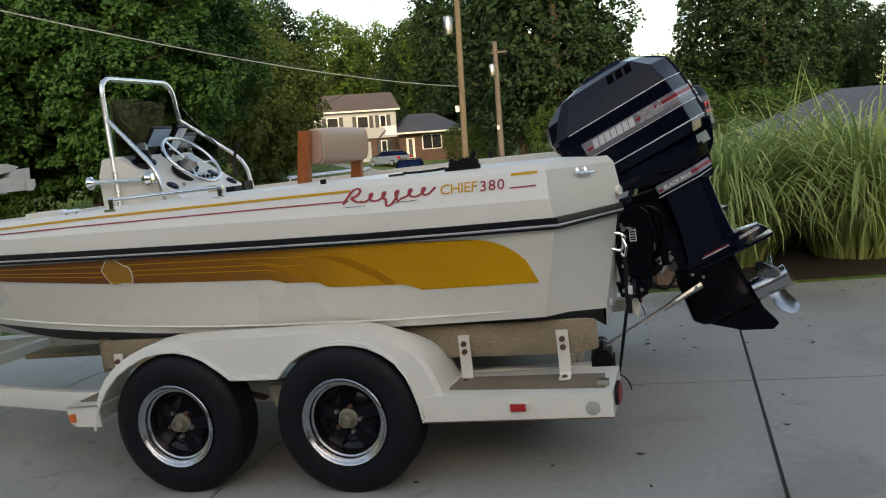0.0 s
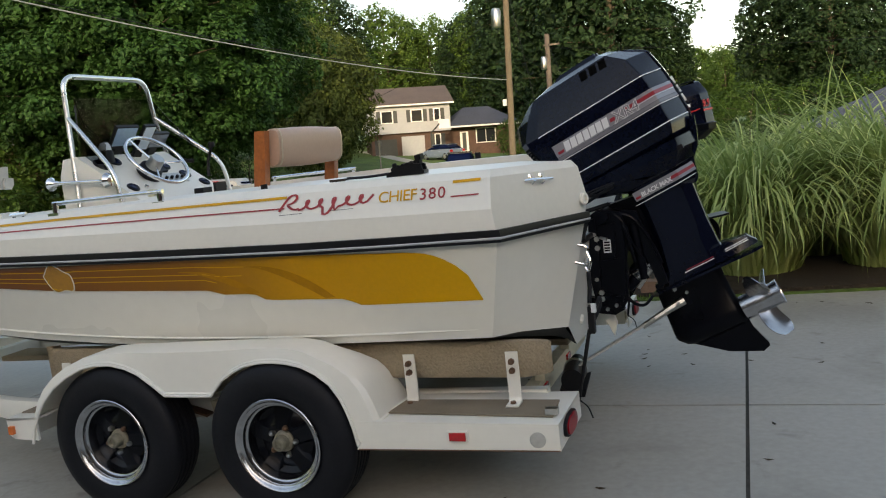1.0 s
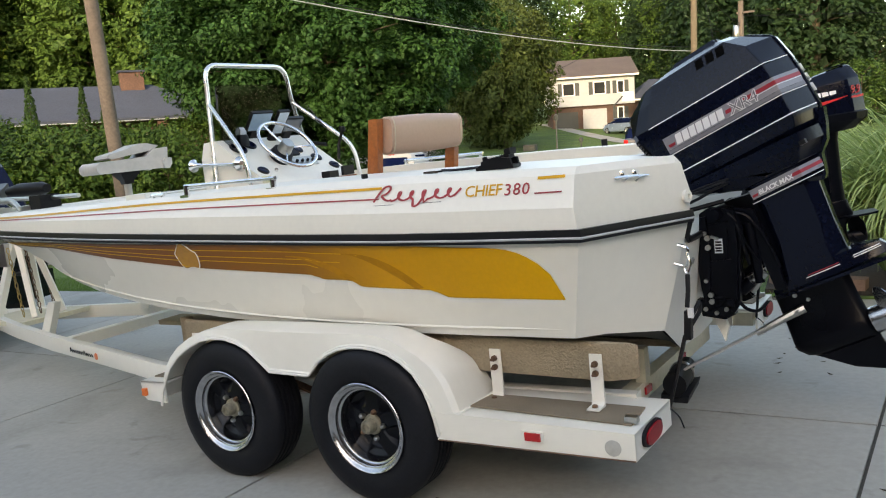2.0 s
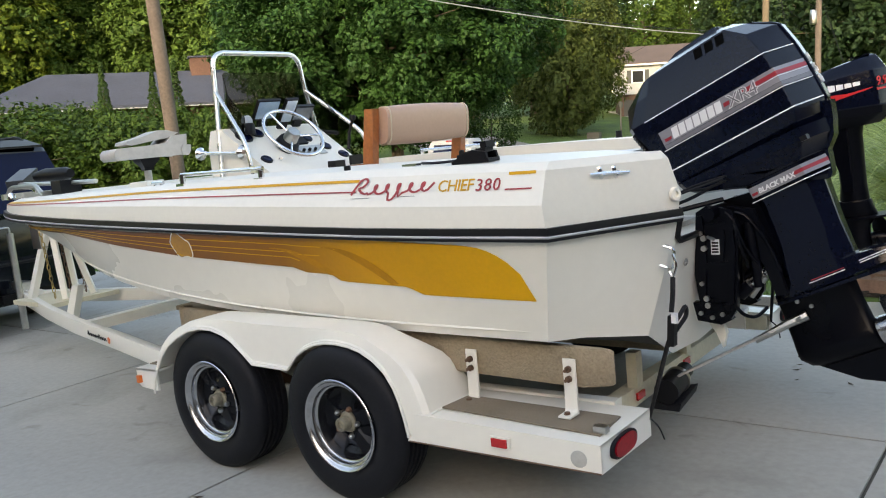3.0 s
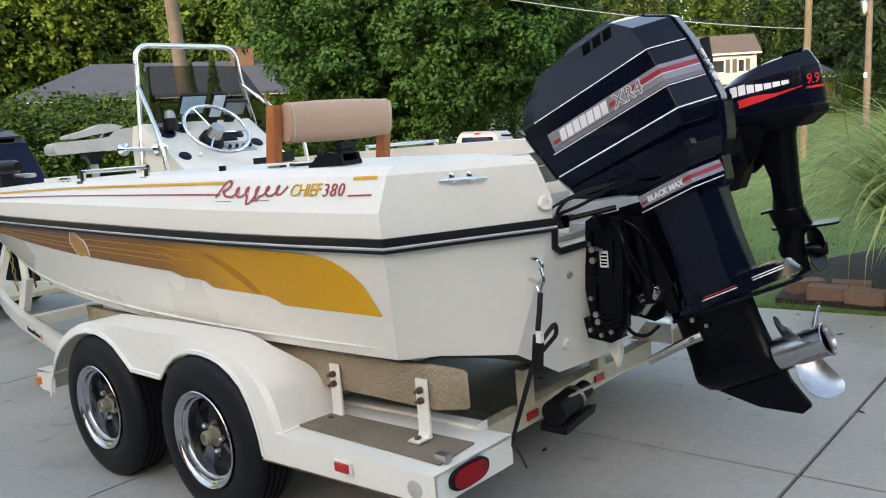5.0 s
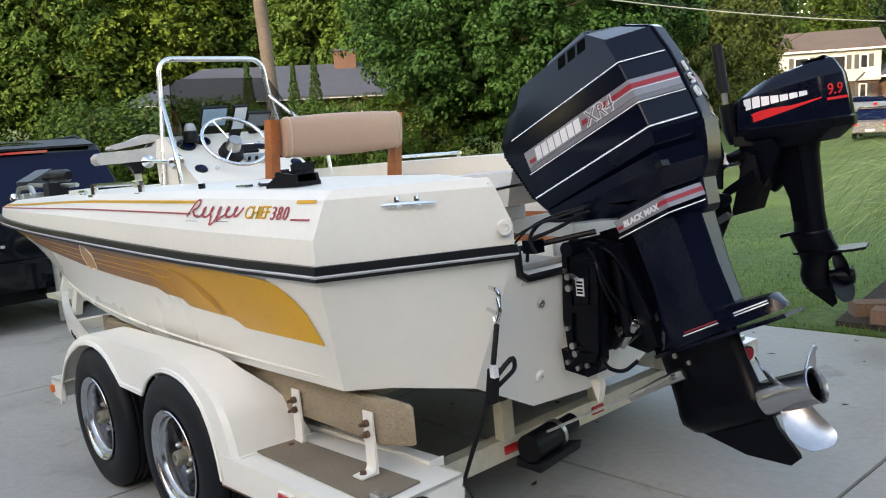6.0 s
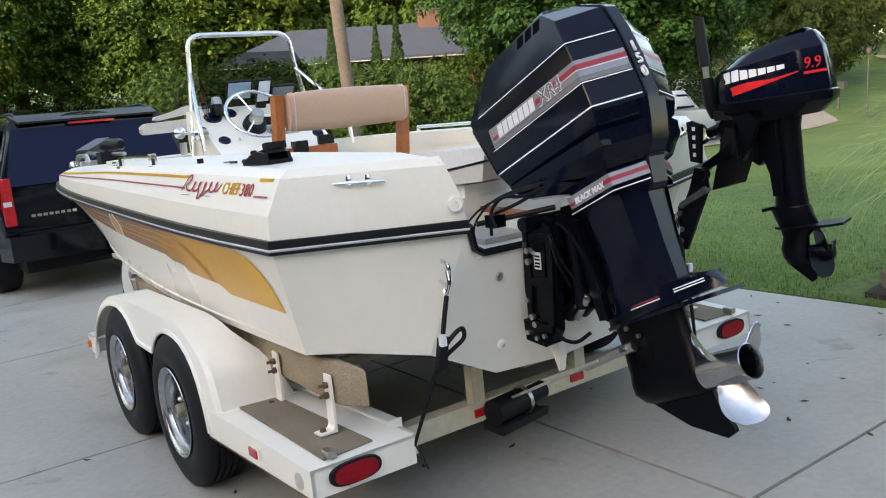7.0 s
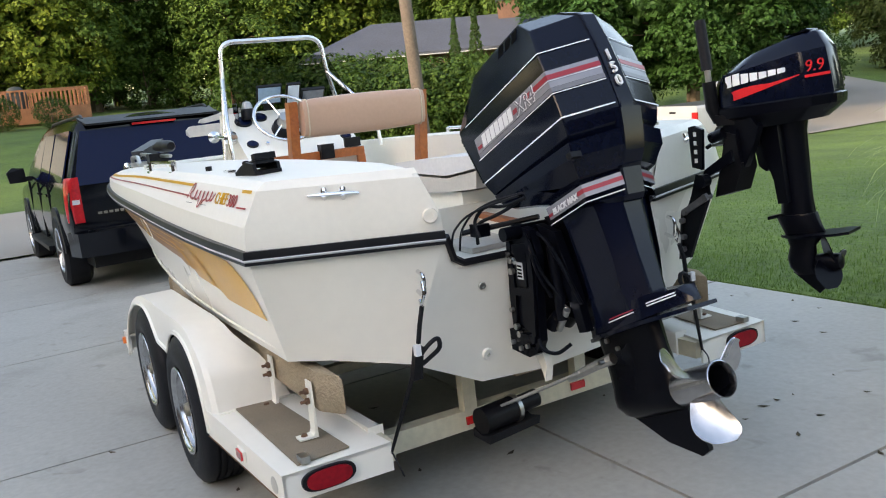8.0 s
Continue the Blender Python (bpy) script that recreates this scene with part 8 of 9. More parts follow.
dx_, dy_, dz_ = polar(174.9, 52)
deck = thing("garden_deck", (dx_, dy_, dz_), "raised red cedar deck with railings", "deck", "", LEVEL, 174.9 - 90)
part("floor", abox(-3.2, 3.3, 0, 4.5, 0.85, 1.0), DECK_WOOD, deck, smooth=False, local=True)
part("skirt", abox(-3.2, 3.3, 0.0, 0.05, 0.1, 0.85), DECK_WOOD, deck, "lattice skirt", smooth=False, local=True)
for x0, x1, y0, y1 in ((-3.2, 3.3, -0.05, 0.05), (3.2, 3.3, 0, 4.5), (-3.2, 3.3, 4.45, 4.55)):
    part("top_rail", abox(x0, x1, y0, y1, 1.95, 2.05), DECK_WOOD, deck, smooth=False, local=True)
bal = [(-3.2 + 0.24 * i, 0.0) for i in range(28)] + [(3.25, 0.24 * i) for i in range(1, 19)] + [(-3.2 + 0.24 * i, 4.5) for i in range(28)]
bmesh_bal = abox(-0.04, 0.04, -0.03, 0.03, 1.0, 1.95)
first = part("baluster", bmesh_bal, DECK_WOOD, deck, smooth=False, local=True)
first.location = (bal[0][0], bal[0][1], 0)
for x, y in bal[1:]:
    ob = new("baluster", first.data)
    ob.parent = deck
    ob.location = (x, y, 0)
grill = thing("covered_grill", (dx_ - 0.6, dy_ - 0.5, dz_ + 1.0), "dark covered grill on the deck", "grill", "", LEVEL)
part("cover", alathe([(0.55, 0.0), (0.6, 0.7), (0.5, 1.05), (0.25, 1.25), (0, 1.3)], None, 12), SHUTTER, grill, local=True)
hx_, hy_, hz_ = polar(179.5, 56)
far_house = thing("deck_house", (hx_, hy_, hz_), "low tan house beside the deck", "house", "houses on the street", LEVEL, 85)
part("walls", abox(-9, 0.6, 0, 7, -0.5, 2.3), SIDING, far_house, smooth=False, local=True)
part("roof", gable_roof(-9, 0.6, 0, 7, 2.3, 3.4), material("tan_shingles", (0.25, 0.19, 0.14), 0.9, vary=0.15), far_house, smooth=False, local=True)
window_part(far_house, -1.0, 0.9, 1.0, 1.0, -0.02, False)


# poles and wires
def pole(name, base, top, r, mat, label):
    t = thing(name, base, label, "utility pole", "utility poles", LEVEL)
    part("shaft", atube([Vector(base) - Vector((0, 0, 0.3)), Vector(base).lerp(Vector(top), 0.5), top], r, 12, radii=[r * 1.12, r, r * 0.88]), mat, t, "weathered round pole")
    return t


pl = pole("leaning_pole", (-12.26, 7.95, ground_height(-12.26, 7.95)), (-11.4, 6.82, 9.0), 0.125, POLE_WOOD, "brown weathered utility pole leaning over")
part("meter_box", abox(-12.0, -11.5, 7.0, 7.4, 5.2, 5.7), WHITE_TRIM, pl, "white box", smooth=False)
p1x, p1y, _ = polar(104.5, 33, 1.39, -3.06)
p2x, p2y, _ = polar(101.95, 48, 1.39, -3.06)
po1 = pole("utility_pole", (p1x, p1y, ground_height(p1x, p1y)), (p1x + 0.15, p1y, 9.2), 0.12, POLE_TAN, "straight tan wooden utility pole")
po2 = pole("utility_pole", (p2x, p2y, ground_height(p2x, p2y)), (p2x, p2y, 7.15), 0.16, POLE_WOOD, "grey-brown wooden utility pole")
for p, x, y, z in ((po1, p1x - 0.28, p1y - 0.1, 5.75), (po2, p2x - 0.22, p2y - 0.1, 5.2)):
    part("transformer", alathe([(0.17, 0), (0.19, 0.05), (0.19, 0.62), (0.14, 0.72), (0, 0.74)], Matrix.Translation((x, y, z)), 14), STEEL, p, "grey transformer can")
    part("box", abox(x + 0.1, x + 0.24, y - 0.14, y - 0.02, z - 3.0, z - 2.75), WHITE_TRIM, p, smooth=False)
part("crossarm", abox(p1x - 0.6, p1x + 0.9, p1y - 0.06, p1y + 0.06, 7.6, 7.72), POLE_WOOD, po1, smooth=False)
part("crossarm", abox(p2x - 0.2, p2x + 0.7, p2y - 0.06, p2y + 0.06, 6.5, 6.6), POLE_WOOD, po2, smooth=False)


def wire(a, b, sag, r, mat, n=24):
    a, b = Vector(a), Vector(b)
    pts = [a.lerp(b, i / n) - Vector((0, 0, 4 * sag * (i / n) * (1 - i / n))) for i in range(n + 1)]
    w = solid("overhead_wire", atube(pts, r, 5), mat, "thin sagging overhead utility wire between poles", "wire", "overhead wires")
    return w


lp = Vector((-11.75, 7.3, 5.0))
wire((p1x, p1y, 3.75), lp, 0.35, 0.016, WIRE_GREY)
wire((p1x, p1y, 3.9), lp + Vector((0, 0, 0.1)), 0.4, 0.01, BLACK_RUBBER)
for z0, z1, s in ((6.6, 6.0, 0.3), (5.6, 5.2, 0.35), (3.7, 3.3, 0.5)):
    wire((p1x, p1y, z0), (p2x, p2y, z1), s, 0.012, BLACK_RUBBER)
wire((p1x, p1y, 6.4), (-40, 78, 6.5), 1.2, 0.012, BLACK_RUBBER)
wire((p1x, p1y, 7.6), (-45, 60, 15.0), 1.0, 0.012, BLACK_RUBBER)
wire((p1x, p1y, 8.2), (p1x + 2.4, p1y - 3.0, ground_height(p1x + 2, p1y - 3)), 0.0, 0.01, BLACK_RUBBER)
wire((p2x, p2y, 6.8), (p2x + 3.0, p2y - 3.0, ground_height(p2x + 3, p2y - 3)), 0.0, 0.012, BLACK_RUBBER)
wire((p2x, p2y, 6.4), (30, 70, 8.0), 1.0, 0.012, BLACK_RUBBER)


# parked cars
def car_wheel(parent, x, y, r, w, rim_mat, side):
    m = Matrix.Translation((x, y, r)) @ Matrix.Rotation(radians(90 * side), 4, "X")
    ty = part("wheel", alathe([(r * 0.6, -w * 0.5), (r * 0.9, -w * 0.5), (r, -w * 0.36), (r, w * 0.36), (r * 0.9, w * 0.5), (r * 0.62, w * 0.48), (r * 0.6, w * 0.42), (r * 0.6, -w * 0.5)], m, 32, False), BLACK_RUBBER, parent, "black road tyre", local=True)
    part("rim", alathe([(r * 0.64, w * 0.40), (r * 0.62, w * 0.5), (r * 0.56, w * 0.42), (r * 0.52, w * 0.2), (r * 0.2, w * 0.3), (0, w * 0.34)], m, 32, False), rim_mat, ty, "bright alloy rim", local=True)
    for k in range(6):
        sp = Matrix.Translation((x, y, r)) @ Matrix.Rotation(radians(90 * side), 4, "X") @ Matrix.Rotation(2 * math.pi * k / 6, 4, "Z")
        part("spoke", aslab([(r * 0.12, -0.03, w * 0.32), (r * 0.56, -0.02, w * 0.4), (r * 0.56, 0.02, w * 0.4), (r * 0.12, 0.03, w * 0.32)], (0, 0, 0.02), sp), rim_mat, ty, local=True)


def body_loft(stations):
    """Car body sections along x: (x, half width low, half width high, z low, z high)."""
    rings = []
    for x, wl, wh, z0, z1 in stations:
        zm = z0 + (z1 - z0) * 0.55
        rings.append([(x, -wl * 0.92, z0), (x, -wl, z0 + 0.08), (x, -wl, zm), (x, -wh, z1 - 0.05), (x, -wh * 0.93, z1), (x, wh * 0.93, z1), (x, wh, z1 - 0.05), (x, wl, zm), (x, wl, z0 + 0.08), (x, wl * 0.92, z0)])
    return loft(bmesh.new(), rings)


def small_car(name, x, y, turn, paint, label, L=4.4, H=1.45, W=0.88):
    z = ground_height(x, y)
    t = thing(name, (x, y, z), label, "car", "parked cars", LEVEL, turn)
    part("body", body_loft([(-L / 2, W * 0.8, W * 0.75, 0.4, 0.85), (-L / 2 + 0.15, W * 0.95, W * 0.9, 0.28, 0.98), (-L * 0.2, W, W * 0.95, 0.22, 1.0), (L * 0.25, W, W * 0.95, 0.22, 0.98), (L / 2 - 0.3, W * 0.95, W * 0.86, 0.26, 0.84), (L / 2, W * 0.8, W * 0.7, 0.36, 0.66)]), paint, t, "", local=True, bevel=0.03)
    part("greenhouse", body_loft([(-L / 2 + 0.2, W * 0.86, W * 0.8, 0.92, 1.0), (-L * 0.3, W * 0.9, W * 0.72, 0.95, H - 0.04), (-0.1, W * 0.9, W * 0.74, 0.95, H - 0.01), (L * 0.12, W * 0.9, W * 0.72, 0.95, H - 0.1), (L * 0.3, W * 0.88, W * 0.8, 0.92, 1.0)]), DARK_SKY_GLASS, t, "dark car windows", local=True)
    part("roof", body_loft([(-L * 0.34, W * 0.75, W * 0.7, H - 0.09, H - 0.02), (-0.1, W * 0.77, W * 0.72, H - 0.07, H + 0.01), (L * 0.13, W * 0.75, W * 0.7, H - 0.1, H - 0.05)]), paint, t, local=True)
    for s in (-1, 1):
        for xx in (-L * 0.31, L * 0.31):
            car_wheel(t, xx, s * (W - 0.1), 0.32, 0.2, STEEL, -s)
        part("tail_lamp", abox(-L / 2 - 0.02, -L / 2 + 0.12, s * W * 0.82 - 0.14, s * W * 0.82 + 0.1, 0.7, 0.9), LAMP_RED, t, local=True)
    part("rear_window", abox(-L / 2 + 0.1, -L / 2 + 0.13, -W * 0.62, W * 0.62, 1.0, 1.02), DARK_SKY_GLASS, t, local=True)
    part("bumper", abox(-L / 2 - 0.06, -L / 2 + 0.1, -W * 0.88, W * 0.88, 0.36, 0.56), paint, t, local=True, bevel=0.03)
    part("plate_bar", abox(-L / 2 - 0.075, -L / 2 - 0.06, -0.22, 0.22, 0.42, 0.52), WHITE_TRIM, t, "plain plate bar", local=True)
    return t


SILVER_PAINT = material("silver_blue_paint", (0.30, 0.38, 0.50), 0.25, metal=0.4, vary=0.05, coat=0.8)
GREY_PAINT = material("grey_paint", (0.16, 0.16, 0.18), 0.25, metal=0.4, vary=0.05, coat=0.8)
WHITE_PAINT = material("white_silver_paint", (0.34, 0.35, 0.37), 0.3, vary=0.04, coat=0.8)
cx_, cy_, _ = polar(110.2, 77, 1.9, -2.6)
small_car("hatchback_car", cx_, cy_, 150, SILVER_PAINT, "silver-blue hatchback parked by the white house")
cx_, cy_, _ = polar(109.0, 50, 1.9, -2.6)
small_car("estate_car", cx_, cy_, 105, GREY_PAINT, "dark grey estate car parked facing away", 4.5, 1.62, 0.9)

PICKUP_PAINT = material("silver_paint", (0.36, 0.37, 0.38), 0.4, vary=0.08)
pk = thing("pickup_truck", (-13.9, 19.0, ground_height(-13.9, 19.0)), "silver compact pickup truck parked on the street", "pickup truck", "parked cars", LEVEL, 96)
part("bed", body_loft([(-2.45, 0.80, 0.80, 0.5, 1.22), (-2.4, 0.82, 0.82, 0.42, 1.25), (0.3, 0.84, 0.82, 0.4, 1.25)]), PICKUP_PAINT, pk, local=True, bevel=0.02)
part("bed_floor", abox(-2.3, 0.25, -0.68, 0.68, 1.22, 1.262), SHUTTER, pk, local=True)
part("cab", body_loft([(0.25, 0.84, 0.82, 0.4, 1.2), (1.6, 0.84, 0.82, 0.4, 1.15), (2.7, 0.8, 0.74, 0.45, 1.05), (2.85, 0.72, 0.66, 0.5, 0.9)]), PICKUP_PAINT, pk, local=True, bevel=0.02)
part("cab_top", body_loft([(0.28, 0.82, 0.70, 1.15, 1.72), (0.5, 0.82, 0.71, 1.15, 1.78), (1.1, 0.82, 0.70, 1.15, 1.76), (1.75, 0.82, 0.78, 1.1, 1.2)]), PICKUP_PAINT, pk, local=True)
part("rear_window", aslab([(0.27, -0.62, 1.3), (0.27, 0.62, 1.3), (0.295, 0.58, 1.64), (0.295, -0.58, 1.64)], (-0.012, 0, 0)), DARK_SKY_GLASS, pk, "dark rear window", smooth=False, local=True)
part("high_lamp", abox(0.28, 0.3, -0.12, 0.12, 1.68, 1.73), LAMP_RED, pk, local=True)
for s in (-1, 1):
    part("side_window", aslab([(0.45, s * 0.815, 1.22), (1.45, s * 0.81, 1.22), (1.1, s * 0.74, 1.64), (0.5, s * 0.74, 1.66)], (0, s * 0.02, 0)), DARK_SKY_GLASS, pk, "dark side window", smooth=False, local=True)
    part("tail_lamp", abox(-2.48, -2.4, s * 0.74 - 0.08, s * 0.74 + 0.08, 0.78, 1.08), LAMP_RED, pk, "red tail lamp", local=True)
    for xx in (-1.45, 1.9):
        car_wheel(pk, xx, s * 0.74, 0.33, 0.2, STEEL, -s)
part("bumper", abox(-2.62, -2.45, -0.8, 0.8, 0.45, 0.62), CHROME, pk, "chrome rear bumper", local=True, bevel=0.02)
part("tailgate_handle", abox(-2.47, -2.44, -0.1, 0.1, 1.05, 1.1), BLACK_PLASTIC, pk, local=True)

# mailbox across the street
mx_, my_, _ = polar(119.0, 44, 3.24, -0.91)
mb = thing("mailbox", (mx_, my_, ground_height(mx_, my_)), "dark mailbox on a post by the street", "mailbox", "", LEVEL)
part("post", atube([(0, 0, -0.1), (0, 0, 1.1)], 0.06, 8), SHUTTER, mb, local=True)
part("box", abox(-0.35, 0.35, -0.16, 0.16, 1.05, 1.4), SHUTTER, mb, local=True, bevel=0.06)
for b, d, h in ((114.6, 40, 2.6), (113.0, 46, 1.2)):
    x_, y_, z_ = polar(b, d, 1.9, -2.6)
    t = thing("lawn_post", (x_, y_, z_), "thin dark post with lamp on the lawn", "post", "", LEVEL)
    part("shaft", atube([(0, 0, -0.1), (0, 0, h)], 0.04, 8), SHUTTER, t, local=True)
    part("lamp", alathe([(0.08, h), (0.12, h + 0.1), (0.1, h + 0.25), (0, h + 0.3)], None, 10), SHUTTER, t, local=True)

# cypresses by the ranch house
for b, d, s in ((149.6, 41, 1.15), (146.6, 41, 1.1), (145.2, 41, 1.2)):
    place(cypress, *polar(b, d, 2.42, -2.05)[:2], rng.uniform(0, 360), 0.7 * s, 0, s)
for b, d, s in ((136, 40, 1.1), (138.5, 37, 1.1), (141, 37, 1.0), (127, 46, 1.0), (124, 50, 0.9), (160, 62, 1.4), (164, 64, 1.4), (168, 65, 1.3), (172, 68, 1.5), (176, 66, 1.5), (119, 70, 1.2), (105, 76, 1.0), (103, 74, 1.0), (99, 58, 1.0), (96, 56, 1.1), (93, 55, 0.9), (90, 50, 1.0), (86, 44, 0.9), (83, 42, 0.9), (173.5, 49, 0.45), (176.5, 50, 0.5)):
    place(shrub, *polar(b, d)[:2], rng.uniform(0, 360), s)
for t in proto:
    for o in list(t.children_recursive) + [t]:
        bpy.data.objects.remove(o)

# ---- the tow vehicle ----
suv = thing("large_suv", (-8.15, 0.98, 0.0), "black full-size estate SUV with dark windows hitched to the trailer", "car", "", SLOPE, 2.0)
SUV_LAMP = material("suv_lamp_red", (0.50, 0.012, 0.018), 0.2, vary=0.3, fine=40, coat=0.5)
LAMP_CLEAR = material("clear_lamp", (0.6, 0.58, 0.58), 0.15, vary=0.1, coat=0.8)
ALLOY = material("alloy", (0.55, 0.55, 0.56), 0.25, metal=1.0, vary=0.1)


def sx(x):
    return x + 8.2


def suv_section(x, top, shoulder, low, w_low=0.97, w_top=0.70):
    """Ring of a section: sill, bulging side, shoulder, inclined glass side, roof."""
    return [(sx(x), -w_low * 0.94, low), (sx(x), -w_low, low + 0.12), (sx(x), -w_low - 0.015, (low + shoulder) / 2), (sx(x), -w_low, shoulder - 0.08), (sx(x), -w_low * 0.97, shoulder), (sx(x), -w_top - 0.05, top - 0.07), (sx(x), -w_top, top - 0.02), (sx(x), 0, top), (sx(x), w_top, top - 0.02), (sx(x), w_top + 0.05, top - 0.07), (sx(x), w_low * 0.97, shoulder), (sx(x), w_low, shoulder - 0.08), (sx(x), w_low + 0.015, (low + shoulder) / 2), (sx(x), w_low, low + 0.12), (sx(x), w_low * 0.94, low)]


def lean_in(ring):
    """The tailgate leans forward above the shoulder."""
    return [(x - 0.2 * max(0.0, z - 1.09), y, z) for x, y, z in ring]


secs = [suv_section(-5.42, 1.66, 1.10, 0.62, 0.94, 0.69), suv_section(-5.47, 1.735, 1.10, 0.40, 0.955, 0.70), suv_section(-5.75, 1.765, 1.10, 0.36), suv_section(-7.0, 1.78, 1.10, 0.36), suv_section(-8.2, 1.77, 1.10, 0.36), suv_section(-8.75, 1.71, 1.10, 0.36), suv_section(-9.35, 1.35, 1.09, 0.36, 0.97, 0.84), suv_section(-9.6, 1.16, 1.07, 0.36, 0.97, 0.88), suv_section(-10.6, 1.10, 1.0, 0.38, 0.95, 0.8), suv_section(-10.85, 1.0, 0.92, 0.42, 0.9, 0.7)]
part("body", loft(bmesh.new(), [lean_in(r) for r in secs[:2]] + secs[2:]), SUV_PAINT, suv, "glossy black body", local=True, sharp=30)
part("tailgate_glass", aslab([(sx(-5.424), -0.87, 1.10), (sx(-5.424), 0.87, 1.10), (sx(-5.53), 0.72, 1.63), (sx(-5.53), -0.72, 1.63)], (0.022, 0, 0.004)), DARK_SKY_GLASS, suv, "dark tinted tailgate window", smooth=False, local=True, bevel=0.01)
part("spoiler", aslab([(sx(-5.45), -0.66, 1.675), (sx(-5.45), 0.66, 1.675), (sx(-5.8), 0.69, 1.752), (sx(-5.8), -0.69, 1.752)], (0, 0, 0.02)), BLACK_PLASTIC, suv, "", local=True, bevel=0.008)
part("high_lamp", abox(sx(-5.51), sx(-5.462), -0.22, 0.22, 1.642, 1.664), SUV_LAMP, suv, "red high stop lamp", local=True, bevel=0.006)
part("tailgate_seam", abox(sx(-5.42), sx(-5.395), -0.82, 0.82, 0.64, 0.655), BLACK_PLASTIC, suv, local=True)
part("tailgate_strip", abox(sx(-5.42), sx(-5.385), -0.35, 0.55, 1.055, 1.095), SUV_PAINT, suv, "black tailgate strip", local=True, bevel=0.006)
for k in range(8):
    part("badge_block", abox(sx(-5.412), sx(-5.402), -0.70 + 0.053 * k, -0.662 + 0.053 * k, 0.80, 0.826), CHROME, suv, "small bright badge block" if k == 0 else "", local=True)
for s in (-1, 1):
    tl = part("tail_lamp", loft(bmesh.new(), [[(sx(-5.53), s * 0.93, z), (sx(-5.53), s * (wy_ + 0.012), z), (sx(-5.47), s * (wy_ + 0.008), z), (sx(-5.405), s * (wy_ - 0.05), z), (sx(-5.40), s * 0.83, z), (sx(-5.47), s * 0.83, z)] for z, wy_ in ((0.74, 0.96), (0.77, 0.968), (0.95, 0.968), (1.1, 0.955), (1.17, 0.94), (1.19, 0.93))]), SUV_LAMP, suv, "tall red tail lamp", local=True)
    part("reverse_lamp", abox(sx(-5.412), sx(-5.394), min(s * 0.85, s * 0.92), max(s * 0.85, s * 0.92), 0.925, 0.97), LAMP_CLEAR, tl, "clear reversing lamp", local=True)
    for x0, x1, nm in ((-6.75, -5.66, "rear_side_glass"), (-7.72, -6.85, "rear_door_glass"), (-8.75, -7.8, "front_door_glass")):
        ztop = 1.645 if x0 > -8 else 1.615
        part(nm, aslab([(sx(x1), s * 0.938, 1.14), (sx(x0), s * 0.938, 1.14), (sx(x0 + (0.0 if x0 > -8 else 0.42)), s * 0.772, ztop), (sx(x1 - 0.03), s * 0.772, ztop)], (0, s * 0.016, 0.006)), DARK_SKY_GLASS, suv, "dark side window", smooth=False, local=True)
    part("roof_rail", atube(rounded([(sx(-5.75), s * 0.64, 1.75), (sx(-5.85), s * 0.64, 1.792), (sx(-8.1), s * 0.64, 1.798), (sx(-8.25), s * 0.64, 1.75)], 0.06), 0.018, 8), BLACK_PLASTIC, suv, "black roof rail", local=True)
    mir = part("mirror", aslab([(sx(-8.72), s * 1.01, 1.12), (sx(-8.72), s * 1.21, 1.12), (sx(-8.72), s * 1.23, 1.26), (sx(-8.74), s * 1.16, 1.32), (sx(-8.72), s * 1.02, 1.30)], (-0.12, 0, 0)), BLACK_PLASTIC, suv, "large black door mirror", local=True, bevel=0.045)
    part("mirror_arm", abox(sx(-8.8), sx(-8.72), min(s * 0.94, s * 1.06), max(s * 0.94, s * 1.06), 1.13, 1.19), BLACK_PLASTIC, mir, local=True)
    part("running_board", abox(sx(-9.0), sx(-6.95), min(s * 0.93, s * 1.06), max(s * 0.93, s * 1.06), 0.36, 0.41), BLACK_PLASTIC, suv, "black running board", local=True, bevel=0.012)
    for x in (-6.42, -9.72):
        arch_pts = [(sx(x) + 0.475 * math.cos(a), s * 0.975, 0.40 + 0.475 * math.sin(a)) for a in (math.pi * k / 18 for k in range(19))]
        part("wheel_arch", aslab(arch_pts, (0, s * 0.022, 0)), BLACK_PLASTIC, suv, "dark wheel arch", smooth=False, local=True)
        car_wheel(suv, sx(x), s * 0.875, 0.40, 0.27, ALLOY, -s)
    for x in (-6.95, -7.85):
        part("door_handle", abox(sx(x) - 0.09, sx(x) + 0.09, min(s * 0.965, s * 1.0), max(s * 0.965, s * 1.0), 0.97, 1.0), SUV_PAINT, suv, local=True, bevel=0.008)
    for x in (-6.80, -7.76, -8.85):
        part("door_seam", abox(sx(x) - 0.006, sx(x) + 0.006, min(s * 0.96, s * 0.986), max(s * 0.96, s * 0.986), 0.45, 1.12), BLACK_PLASTIC, suv, smooth=False, local=True)
part("rear_bumper", aslab([(sx(-5.62), -0.99, 0.40), (sx(-5.34), -0.93, 0.40), (sx(-5.26), -0.75, 0.40), (sx(-5.26), 0.75, 0.40), (sx(-5.34), 0.93, 0.40), (sx(-5.62), 0.99, 0.40)], (0, 0, 0.24)), SUV_PAINT, suv, "black rear bumper", local=True, bevel=0.03)
part("bumper_step", aslab([(sx(-5.45), -0.76, 0.64), (sx(-5.275), -0.74, 0.64), (sx(-5.275), 0.74, 0.64), (sx(-5.45), 0.76, 0.64)], (0, 0, 0.02)), BLACK_PLASTIC, suv, local=True, bevel=0.006)
part("underbody", abox(sx(-10.5), sx(-5.5), -0.8, 0.8, 0.26, 0.40), BLACK_PLASTIC, suv, local=True)
